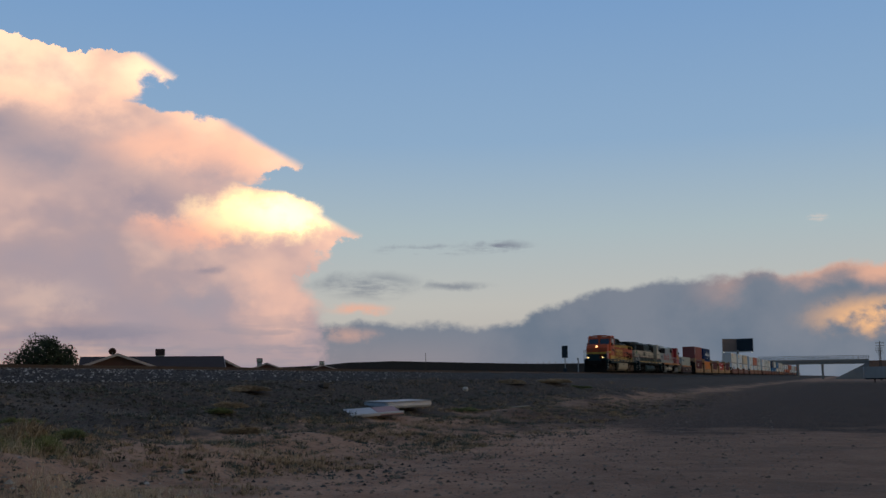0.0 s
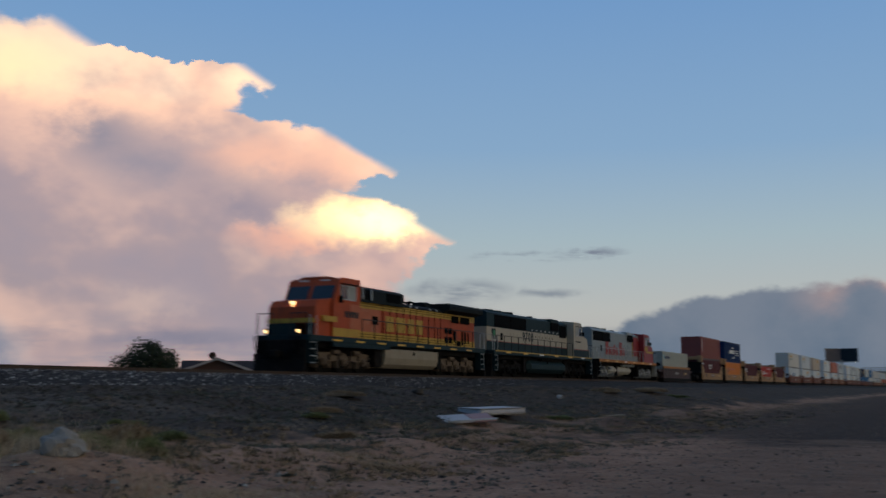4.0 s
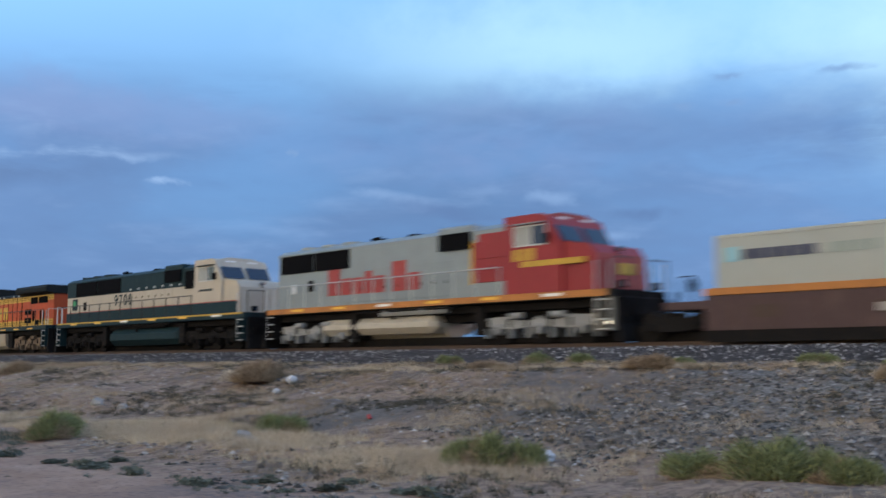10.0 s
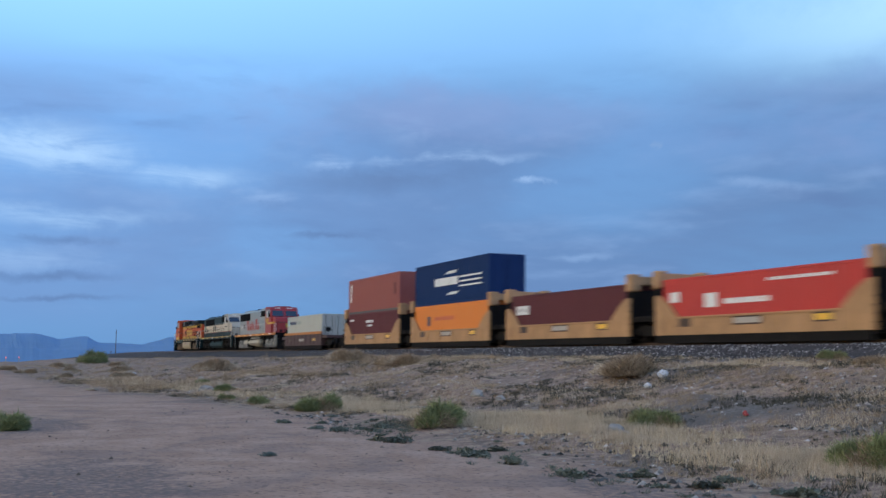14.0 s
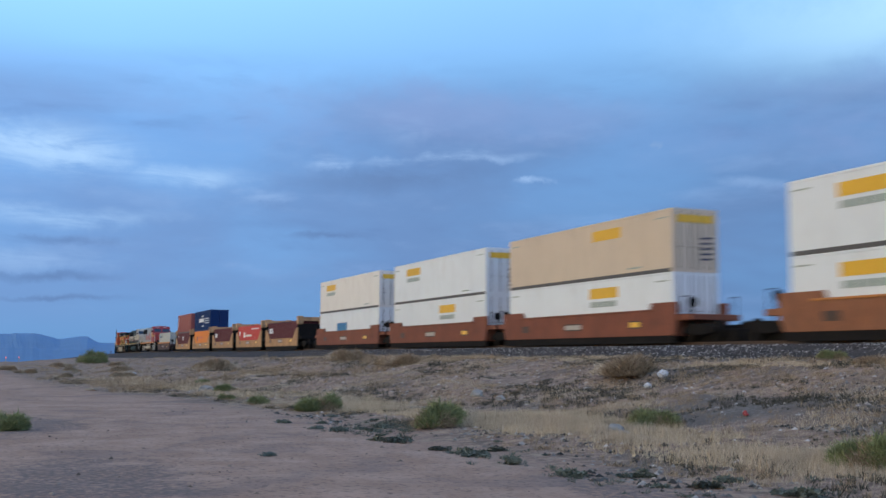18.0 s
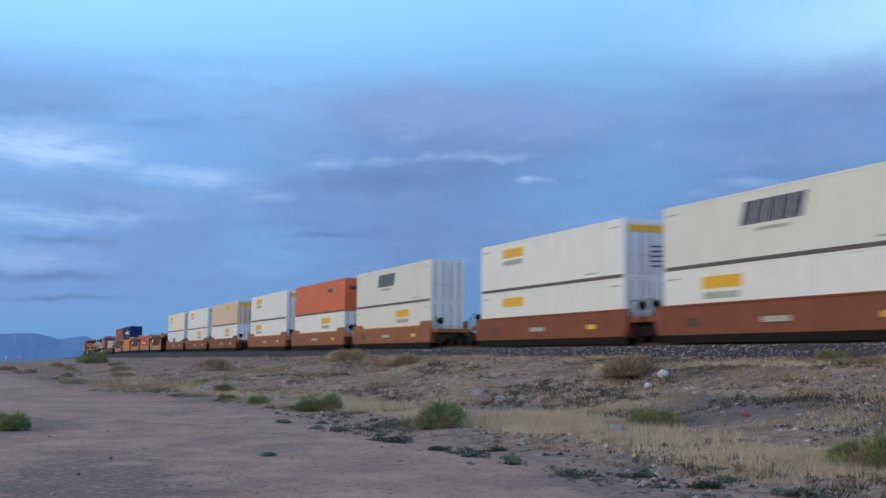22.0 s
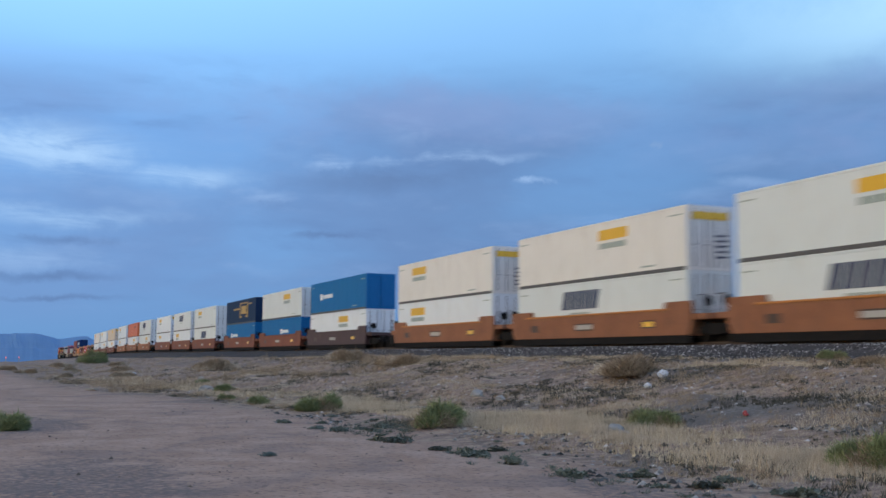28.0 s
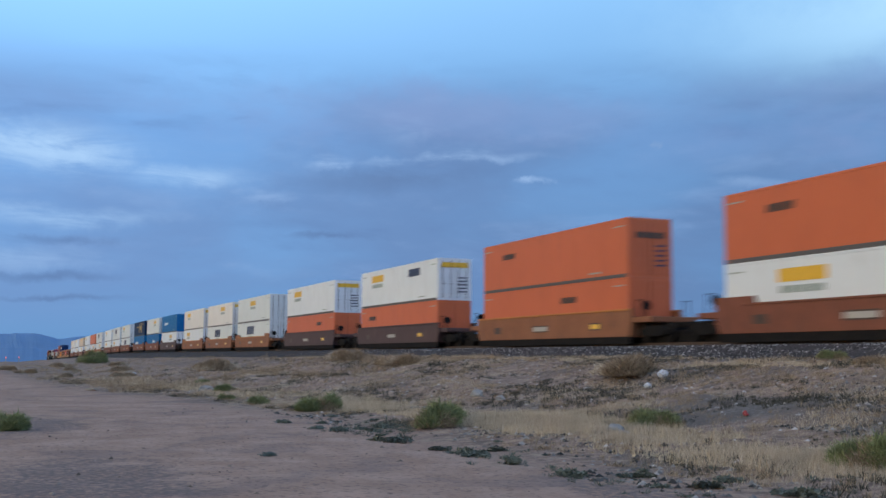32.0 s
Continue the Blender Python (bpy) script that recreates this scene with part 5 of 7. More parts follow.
def two_axle_truck(car, x):
    g = Geo()
    for s in (-1, 1):
        g.prism([(x - 1.1, 0.42), (x - 1.1, 0.62), (x - 0.45, 0.78), (x + 0.45, 0.78), (x + 1.1, 0.62), (x + 1.1, 0.42), (x + 0.35, 0.3), (x - 0.35, 0.3)], s * 1.0 - 0.08, s * 1.0 + 0.08)
    g.box(x - 0.2, x + 0.2, -1.0, 1.0, 0.4, 0.75)
    tr = part("truck", g, M_UNDER, car, "grimy two-axle freight truck")
    part("brake_rigging", Geo().box(x - 1.95, x + 1.95, -0.55, 0.55, -0.13, 0.55, 0.04), M_UNDER, tr)
    for dx in (-0.88, 0.88):
        w = Geo()
        for s in (-1, 1):
            w.rod((x + dx, s * 0.7, 0.46), (x + dx, s * 0.84, 0.46), 0.46, 16)
        w.rod((x + dx, -0.7, 0.46), (x + dx, 0.7, 0.46), 0.09, 8)
        part("wheelset", w, M_UNDER, tr)
        for s in (-1, 1):
            part("bearing_cap", Geo().rod((x + dx, s * 1.05, 0.46), (x + dx, s * 1.16, 0.46), 0.13, 10), M_UNDER, tr)
    return tr


def well_car(u, well, kind, colour, label, front_truck, group, single=False):
    """One well unit: well is the length of the container pocket, which starts at the thing's origin."""
    mat = CAR[colour]
    car = thing("well_car", label, "well car", group)
    e = 1.9 if single else 1.45       # length of the end platform
    for s in (-1, 1):
        y0, y1 = s * 1.32, s * 1.42
        if kind == "high":            # tall bulkhead ends, low middle
            out = [(-0.42, 0.3), (well + 0.42, 0.3), (well + 0.42, 2.1), (well + 0.12, 2.1), (well - 0.5, 1.75), (well - 1.25, 1.1), (1.25, 1.1), (0.5, 1.75), (-0.12, 2.1), (-0.42, 2.1)]
        elif kind == "flat":
            out = [(-0.3, 0.3), (well + 0.3, 0.3), (well + 0.3, 1.55), (-0.3, 1.55)]
        elif kind == "step":
            out = [(-0.2, 0.3), (well + 0.2, 0.3), (well + 0.45, 0.75), (well + 0.45, 1.78), (well - 1.5, 1.78), (well - 1.62, 1.5), (2.0, 1.5), (1.88, 1.78), (-0.45, 1.78), (-0.45, 0.75)]
        else:
            out = [(-0.2, 0.3), (well + 0.2, 0.3), (well + 0.5, 0.8), (well + 0.5, 1.62), (-0.5, 1.62), (-0.5, 0.8)]
        side = part("side_sill", Geo().prism(out, y0, y1), mat, car, "weathered steel side sill")
        rim_z = {"high": 1.1, "flat": 1.55, "step": 1.5, "plain": 1.62}[kind]
        part("top_chord", Geo().box(1.3 if kind in ("high", "step") else -0.3, well - 1.3 if kind in ("high", "step") else well + 0.3, s * 1.3, s * 1.46, rim_z - (0.2 if kind == "flat" else 0.09), rim_z + (0.02 if kind == "flat" else 0.0), 0.012), M_RIM if kind == "flat" or colour == "rust" else mat, side)
        # black chord also stands for the shadow between sill and rail
        part("bottom_chord", Geo().box(-0.3, well + 0.3, s * 1.28, s * 1.4, -0.06, 0.36, 0.012), M_UNDER, side, "black lower chord, also standing for shadow under the sill")
        n = 9 if kind == "flat" else (6 if kind == "high" else 0)
        for i in range(n):
            x = 0.6 + (well - 1.2) * i / (n - 1)
            part("rib", Geo().box(x - 0.05, x + 0.05, s * 1.42, s * 1.455, 0.4, rim_z - 0.1), mat, side)
        # stencilled blocks on the sill
        for x, w, m in ((well * 0.42, 1.6, M_LOGO_PALE), (well * 0.12, 0.7, M_LOGO_DARK), (well * 0.8, 0.8, M_AMBER)):
            part("stencil_border", Geo().box(x - 0.07, x + w + 0.07, s * 1.42, s * 1.426, 0.65, 1.02), M_LOGO_DARK, side)
            part("stencil", Geo().box(x, x + w, s * 1.42, s * 1.432, 0.72, 0.95), m, side)
    part("floor", Geo().box(-0.1, well + 0.1, -1.3, 1.3, 0.2, 0.27).box(0.2, well - 0.2, -0.3, 0.3, 0.06, 0.2), M_UNDER, car)
    for x, d in ((0.0, -1), (well, 1)):
        pf = Geo().box(x + d * 0.25, x + d * e, -1.3, 1.3, 0.95, 1.22, 0.03).box(x + d * 0.2, x + d * 0.35, -1.32, 1.32, 0.27, 1.25)
        part("end_platform", pf, mat if kind != "high" else M_UNDER, car)
        if kind == "high":
            bh = Geo().box(x + d * 0.12, x + d * 0.62, -1.44, -0.85, 2.42, 3.25, 0.06).box(x + d * 0.12, x + d * 0.62, 0.85, 1.44, 2.42, 3.25, 0.06).box(x + d * 0.2, x + d * 0.56, -1.0, 1.0, 2.75, 3.15, 0.03)
            # added dark plate stands for the shade between cars, hides the box end
            part("end_wall", Geo().box(x + d * 0.1, x + d * 0.3, -1.34, 1.34, 0.2, 2.5).box(x + d * 0.3, x + d * 0.5, -1.3, -1.12, 0.2, 2.5).box(x + d * 0.3, x + d * 0.5, 1.12, 1.3, 0.2, 2.5), M_UNDER, car, "added dark plate standing for the shaded gap")
            part("bulkhead", bh, mat, car, "tall end bulkhead frame")
            for s in (-1, 1):
                st = Geo()
                for z in (0.55, 0.85, 1.15, 1.45):
                    st.box(x + d * 0.45, x + d * 0.75, s * 1.38, s * 1.5, z, z + 0.03)
                part("ladder", st, M_UNDER, car)
        else:
            for s in (-1, 1):
                g = Geo().rod((x + d * 0.75, s * 1.3, 1.2), (x + d * 0.75, s * 1.3, 2.0), 0.02).rod((x + d * 1.25, s * 1.3, 1.2), (x + d * 1.25, s * 1.3, 2.0), 0.02).rod((x + d * 0.75, s * 1.3, 2.0), (x + d * 1.25, s * 1.3, 2.0), 0.02)
                part("platform_rail", g, M_UNDER, car)
            part("brake_wheel", Geo().rod((x + d * 1.0, -0.95, 1.75), (x + d * 1.05, -0.95, 1.75), 0.24, 12).rod((x + d * 1.0, -0.95, 1.2), (x + d * 1.0, -0.95, 1.75), 0.04), M_UNDER, car)
        if single or front_truck or d > 0:
            two_axle_truck(car, x + d * (1.75 if single else 1.6))
        part("coupler", Geo().box(x + d * e, x + d * (e + (1.3 if single else 0.2)), -0.15, 0.15, 0.7, 0.95, 0.03), M_UNDER, car)
        g = Geo().rod((x + d * (e - 0.1), -0.8, 1.0), (x + d * (e + 0.25), -0.6, 0.6), 0.035)
        part("brake_hose", g, M_BLACK, car)
    MOVERS.append((car, u, 0.0))
    return car


CORR = {}


def container(u, z, length, height, colour, label, marks=(), doors="rear", ribbed=False, width=2.5):
    """A shipping container: shell with corrugated or sheeted sides, posts, rails, doors, roof."""
    h = width / 2
    box = thing("shipping_container", label, "container", "containers on the train")
    key = (length, height, colour, ribbed, width)
    if key not in CORR:
        mat = BOX[colour]
        sh = Geo()
        n = int(length / (0.28 if ribbed else 1.22))
        for s in (-1,):
            pts = []
            for i in range(n):
                a = 0.12 + (length - 0.24) * i / n
                w = (length - 0.24) / n
                if ribbed:
                    pts += [(a, 0.035), (a + w * 0.25, 0.035), (a + w * 0.45, 0.0), (a + w * 0.8, 0.0)]
                else:
                    pts += [(a, 0.012), (a + w - 0.03, 0.012), (a + w - 0.02, 0.004), (a + w - 0.01, 0.004)]
            pts.append((length - 0.12, 0.035 if ribbed else 0.012))
            v = [(x, s * (h - d), zz) for x, d in pts for zz in (0.16, height - 0.1)]
            sh.add(v, [(2 * i, 2 * i + 2, 2 * i + 3, 2 * i + 1) for i in range(len(pts) - 1)])
        shell = sh.mesh("side_wall", mat)
        roof = Geo().box(0.03, length - 0.03, -h + 0.04, h - 0.04, height - 0.05, height - 0.015)
        for i in range(int(length / 1.2)):
            roof.box(0.4 + 1.2 * i, 0.46 + 1.2 * i, -h + 0.08, h - 0.08, height - 0.02, height - 0.004)
        front = Geo().box(0.02, 0.07, -h + 0.08, h - 0.08, 0.12, height - 0.1, 0.01)
        post = Geo().box(0.0, 0.15, -h, -h + 0.12, 0.0, height, 0.012)
        rail_t = Geo().box(0.1, length - 0.1, -h, -h + 0.07, height - 0.11, height, 0.01)
        rail_b = Geo().box(0.1, length - 0.1, -h, -h + 0.08, 0.0, 0.17, 0.01)
        for i in range(2):
            rail_b.box(length * 0.5 - 1.1 + 1.7 * i, length * 0.5 - 0.6 + 1.7 * i, -h - 0.006, -h, 0.03, 0.12)
        leaf = Geo().box(length - 0.06, length - 0.01, 0.02, h - 0.1, 0.13, height - 0.12, 0.012)
        for i in range(5):
            zz = 0.35 + (height - 0.7) * i / 4
            leaf.box(length - 0.02, length + 0.004, 0.1, h - 0.18, zz - 0.06, zz + 0.06)
        rods = Geo()
        for y in (0.3, h - 0.35):
            rods.rod((length + 0.015, y, 0.15), (length + 0.015, y, height - 0.15), 0.02)
            rods.box(length, length + 0.03, y - 0.14, y + 0.02, 1.1, 1.15)
        sill = Geo().box(0.06, length - 0.06, -h + 0.06, h - 0.06, 0.1, 0.16).box(length - 0.1, length, -h + 0.1, h - 0.1, 0.0, 0.13).box(length - 0.1, length, -h + 0.1, h - 0.1, height - 0.12, height).box(0.0, 0.1, -h + 0.1, h - 0.1, 0.0, 0.13).box(0.0, 0.1, -h + 0.1, h - 0.1, height - 0.12, height)
        CORR[key] = (shell, roof.mesh("roof", mat), front.mesh("front_wall", mat), post.mesh("corner_post", mat), rail_t.mesh("top_rail", mat), rail_b.mesh("bottom_rail", M_SILL if length > 13 or colour == "brick" else mat), leaf.mesh("door", mat), rods.mesh("locking_rod", M_UNDER if colour in ("white", "offwhite", "cream", "tan", "grey") else mat), sill.mesh("end_frame", mat))
    shell, roof, front, post, rt, rb, leaf, rods, sill = CORR[key]

    def child(name, me, m=None, parent=box):
        ob = new(name, me)
        ob.parent = parent
        if m is not None:
            ob.matrix_local = m
        return ob
    child("roof", roof)
    child("front_wall", front)
    child("end_frame", sill)
    flip_y = Matrix.Diagonal((1, -1, 1, 1))
    for k in range(2):
        m = flip_y if k else None
        child("side_wall", shell, m)
        child("top_rail", rt, m)
        child("bottom_rail", rb, m)
        for x in (0.0, length - 0.15):
            child("corner_post", post, Matrix.Translation((x, 0, 0)) @ (flip_y if k else Matrix.Identity(4)))
        d = child("door", leaf, m)
        child("locking_rod", rods, None, d)
    for mk in marks:
        mk(box, length, height, h)
    MOVERS.append((box, u, z))
    return box


def mark_panel(x, z, w, hh, mat, name="emblem", label=""):
    def put(box, length, height, h):
        part(name, Geo().box(x, x + w, -h - 0.004, -h + 0.03, z, z + hh), mat, box, label)
    return put


def mark_row(x, z, n, w, hh, gap, mat, name="lettering", slant=0.0):
    def put(box, length, height, h):
        g = Geo()
        for i in range(n):
            a = x + i * (w + gap)
            g.prism([(a, z), (a + w, z), (a + w + slant, z + hh), (a + slant, z + hh)], -h - 0.004, -h + 0.03)
        part(name, g, mat, box)
    return put


def mark_end(z, w, hh, mat):
    def put(box, length, height, h):
        part("emblem", Geo().box(length + 0.0, length + 0.03, -w / 2, w / 2, z, z + hh), mat, box, "coloured emblem panel across the doors")
        for k in range(5):
            part("door_stencil", Geo().box(length, length + 0.012, 0.25, 0.95, 0.55 + 0.24 * k, 0.64 + 0.24 * k), M_LOGO_NAVY, box)
    return put


def mark_rig(box, length, height, h):
    for x in (0.25, length - 1.3):
        part("stencil", Geo().box(x, x + 0.9, -h - 0.004, -h + 0.03, height - 0.42, height - 0.36), M_LOGO_GREY, box)
    part("stencil", Geo().box(length - 3.6, length - 2.5, -h - 0.004, -h + 0.03, 0.32, 0.4), M_LOGO_GREY, box)


def yellow_mark(x):
    return [mark_panel(x, 1.95, 2.6, 0.52, M_LOGO_YELLOW, label="yellow emblem panel"), mark_row(x + 0.1, 1.52, 5, 0.42, 0.28, 0.06, M_LOGO_GREY), mark_rig]


def navy_mark(x):
    return [mark_row(x, 1.5, 5, 0.6, 0.95, 0.13, M_LOGO_NAVY, slant=0.3), mark_row(x + 0.9, 1.2, 6, 0.28, 0.14, 0.05, M_LOGO_GREY), mark_rig]


def dark_mark(x):
    return [mark_row(x, 1.85, 6, 0.22, 0.32, 0.04, M_LOGO_DARK, slant=0.08), mark_rig]


def build_train():
    locomotive("orange freight locomotive with yellow stripes, black roof, lit headlights", 23.0, False, "orange", 0.0)
    locomotive("cream and dark green freight locomotive running cab last", 23.5, True, "cream", 23.0)
    locomotive("silver freight locomotive with red warbonnet cab at its tail", 22.0, True, "silver", 46.7)
    Z0 = 0.28
    f40, f53 = 12.19, 16.15
    # lone grey box on the first car
    well_car(71.65, f40, "flat", "plum", "rusty dark well car with an orange top rim", True, "well cars", True)
    cyan = [mark_panel(0.35, 1.75, 0.42, 0.45, M_LOGO_CYAN, label="pale blue emblem square"), mark_row(0.95, 1.8, 6, 0.34, 0.3, 0.06, M_LOGO_NAVY), mark_row(3.7, 1.8, 4, 0.3, 0.3, 0.06, M_LOGO_GREY)]
    container(71.65, 0.6, f40, 2.59, "grey", "weathered grey forty-foot container alone on its car", cyan, ribbed=True)
    # five tan units with forty-foot wells
    us = (91.65, 107.05, 122.35, 137.5, 152.6)
    low = ("maroon", "amber", "maroon", "red", "maroon")
    lab = ("maroon forty-foot container deep in a tan well car", "bright orange forty-foot container low in a tan well car", "maroon forty-foot container with white panel in a tan well car", "red forty-foot container with white lettering blocks", "maroon forty-foot container in a tan well car")
    small = [mark_row(0.5, 1.95, 4, 0.2, 0.14, 0.05, M_LOGO_WHITE), mark_row(4.6, 1.75, 5, 0.28, 0.2, 0.06, M_LOGO_WHITE), mark_row(4.9, 1.45, 4, 0.24, 0.14, 0.06, M_LOGO_WHITE)]
    orange_m = [mark_panel(2.3, 1.15, 0.55, 0.65, M_LOGO_NAVY), mark_row(3.6, 1.5, 7, 0.42, 0.26, 0.05, BOX["orange"])]
    third = [mark_panel(0.6, 1.45, 1.5, 0.5, M_LOGO_WHITE), mark_row(0.75, 1.6, 4, 0.26, 0.2, 0.06, M_LOGO_NAVY)]
    fourth = [mark_panel(0.5, 1.5, 0.7, 0.45, M_LOGO_WHITE), mark_panel(3.0, 1.2, 0.8, 0.6, M_LOGO_WHITE), mark_row(4.3, 1.3, 8, 0.3, 0.22, 0.05, M_LOGO_WHITE), mark_row(7.0, 2.1, 9, 0.34, 0.12, 0.06, M_LOGO_WHITE)]
    for i, (u, c, l, mk) in enumerate(zip(us, low, lab, (small, orange_m, third, fourth, third))):
        well_car(u, f40, "high", "tan", "dusty tan articulated well car unit with tall end bulkheads", i == 0, "tan five-unit well cars")
        container(u, Z0 - 0.03, f40, 2.56, c, l, mk, ribbed=True)
    side = [mark_row(0.55, 1.0, 1, 0.28, 1.5, 0.1, M_LOGO_WHITE), mark_row(11.0, 1.2, 1, 0.25, 0.9, 0.1, BOX["maroon"])]
    container(us[0], Z0 - 0.03 + 2.56, f40, 2.85, "brick", "brick red corrugated forty-foot container stacked on a maroon one", side, ribbed=True)
    swoosh = [mark_row(3.6, 1.25, 6, 0.6, 0.52, 0.04, M_LOGO_WHITE), mark_row(5.3, 2.0, 1, 1.5, 0.18, 0.0, M_LOGO_WHITE, slant=0.6), mark_row(5.6, 0.6, 1, 1.5, 0.18, 0.0, M_LOGO_WHITE, slant=0.6), mark_panel(7.7, 1.05, 3.4, 0.1, M_LOGO_WHITE), mark_panel(7.7, 1.35, 3.4, 0.1, M_LOGO_WHITE), mark_panel(7.7, 1.65, 3.4, 0.1, M_LOGO_WHITE)]
    container(us[1], Z0 - 0.03 + 2.56, f40, 2.85, "navy", "navy blue forty-foot container with white swoosh emblem", swoosh, ribbed=True)
    # fifty-three-foot stacks: (u, sill kind, sill colour, lower, its marks, upper, its marks, single, leading)
    yl, nv, dk = yellow_mark, navy_mark, dark_mark
    blue_m = [mark_panel(3.1, 1.25, 0.7, 0.55, M_LOGO_WHITE), mark_row(4.0, 1.35, 6, 0.42, 0.34, 0.06, M_LOGO_WHITE), mark_rig]
    gold_m = [mark_panel(8.6, 1.15, 2.6, 0.95, M_LOGO_GOLD, label="dull gold shield emblem"), mark_panel(7.7, 0.75, 0.3, 1.75, M_LOGO_GOLD), mark_panel(11.8, 0.75, 0.3, 1.75, M_LOGO_GOLD), mark_panel(7.7, 2.38, 4.4, 0.14, M_LOGO_GOLD), mark_panel(8.0, 0.72, 0.9, 0.2, M_LOGO_GOLD), mark_panel(10.9, 0.72, 0.9, 0.2, M_LOGO_GOLD), mark_row(4.1, 1.72, 8, 0.38, 0.2, 0.05, M_LOGO_GOLD), mark_row(12.4, 2.2, 5, 0.3, 0.14, 0.05, M_LOGO_GOLD)]
    blue_l = [mark_row(5.2, 1.15, 6, 0.42, 0.75, 0.05, M_LOGO_BLUE, slant=0.1)]
    rows = (
        (172.4, "step", "brown", "white", blue_l, "cream", yl(2.0), False, True),
        (191.9, "step", "brown", "white", yl(8.8), "white", yl(2.6), False, False),
        (211.3, "step", "brown", "white", yl(9.0), "tan", yl(9.3)[:1] + [mark_rig], False, False),
        (235.0, "step", "rust", "white", yl(2.6), "white", yl(2.6), False, True),
        (254.4, "step", "rust", "white", yl(9.3), "orange", dk(11.0), False, False),
        (273.8, "step", "rust", "offwhite", yl(9.4), "offwhite", nv(5.2), False, False),
        (298.2, "plain", "brown", "white", yl(3.0)[:1] + [mark_rig], "white", yl(3.0), False, True),
        (317.6, "plain", "brown", "white", yl(2.8), "offwhite", nv(5.4), False, False),
        (337.0, "plain", "brown", "offwhite", nv(5.6), "offwhite", yl(2.9), False, False),
        (360.3, "step", "brown", "teal", blue_m, "slate", gold_m, False, True),
        (379.9, "step", "brown", "teal", [mark_panel(8.2, 1.3, 0.7, 0.5, M_LOGO_WHITE), mark_row(9.1, 1.4, 5, 0.4, 0.3, 0.06, M_LOGO_WHITE)], "offwhite", yl(9.2), False, False),
        (399.4, "step", "plum", "white", yl(8.8), "teal", blue_m, False, False),
        (422.9, "step", "rust", "white", yl(2.6), "cream", yl(2.8), False, True),
        (442.5, "step", "rust", "offwhite", nv(5.0), "cream", yl(8.8), False, False),
        (462.0, "step", "rust", "offwhite", nv(5.0), "offwhite", yl(6.6), False, False),
        (485.6, "plain", "plum", "orange", dk(10.6), "white", yl(2.6), True, True),
        (509.2, "plain", "plum", "orange", dk(2.0), "white", yl(2.6) + [mark_panel(10.6, 1.9, 2.2, 0.55, M_LOGO_NAVY)], True, True),
        (532.7, "plain", "rust", "orange", dk(9.6), "orange", dk(2.6), True, True),
        (556.1, "step", "brown", "white", yl(3.2), "orange", dk(2.6), True, True),
        (579.6, "plain", "plum", "white", [mark_rig], "offwhite", [mark_rig], True, True),
        (603.0, "plain", "brown", "offwhite", [mark_rig], "white", [mark_rig], True, True),
        (626.5, "plain", "rust", "white", [mark_rig], "tan", [mark_rig], True, True),
        (650.0, "plain", "plum", "offwhite", [mark_rig], "orange", [mark_rig], True, True),
        (673.4, "plain", "brown", "white", [mark_rig], "white", [mark_rig], True, True),
        (696.9, "plain", "rust", "offwhite", [mark_rig], "white", [mark_rig], True, True))
    words = {"white": "clean white", "offwhite": "off-white", "cream": "cream", "tan": "faded tan", "orange": "bright orange", "teal": "teal blue", "slate": "dark slate blue"}
    for u, kind, cc, lo, lm, up, um, single, lead in rows:
        well_car(u, f53, kind, cc, "weathered %s well car carrying two stacked containers" % {"brown": "rust-brown", "rust": "orange-brown", "plum": "plum-brown"}[cc], lead, "well cars", single)
        container(u, Z0, f53, 2.88, lo, "%s fifty-three-foot container in a well car" % words[lo], lm)
        ends = [mark_end(2.25, 2.0, 0.35, M_LOGO_YELLOW)] if up in ("white", "cream", "tan") else ([mark_end(1.9, 1.6, 0.3, M_LOGO_DARK)] if up == "orange" else [])
        container(u, Z0 + 2.89, f53, 2.88, up, "%s fifty-three-foot container stacked on top" % words[up], um + ends)


build_train()


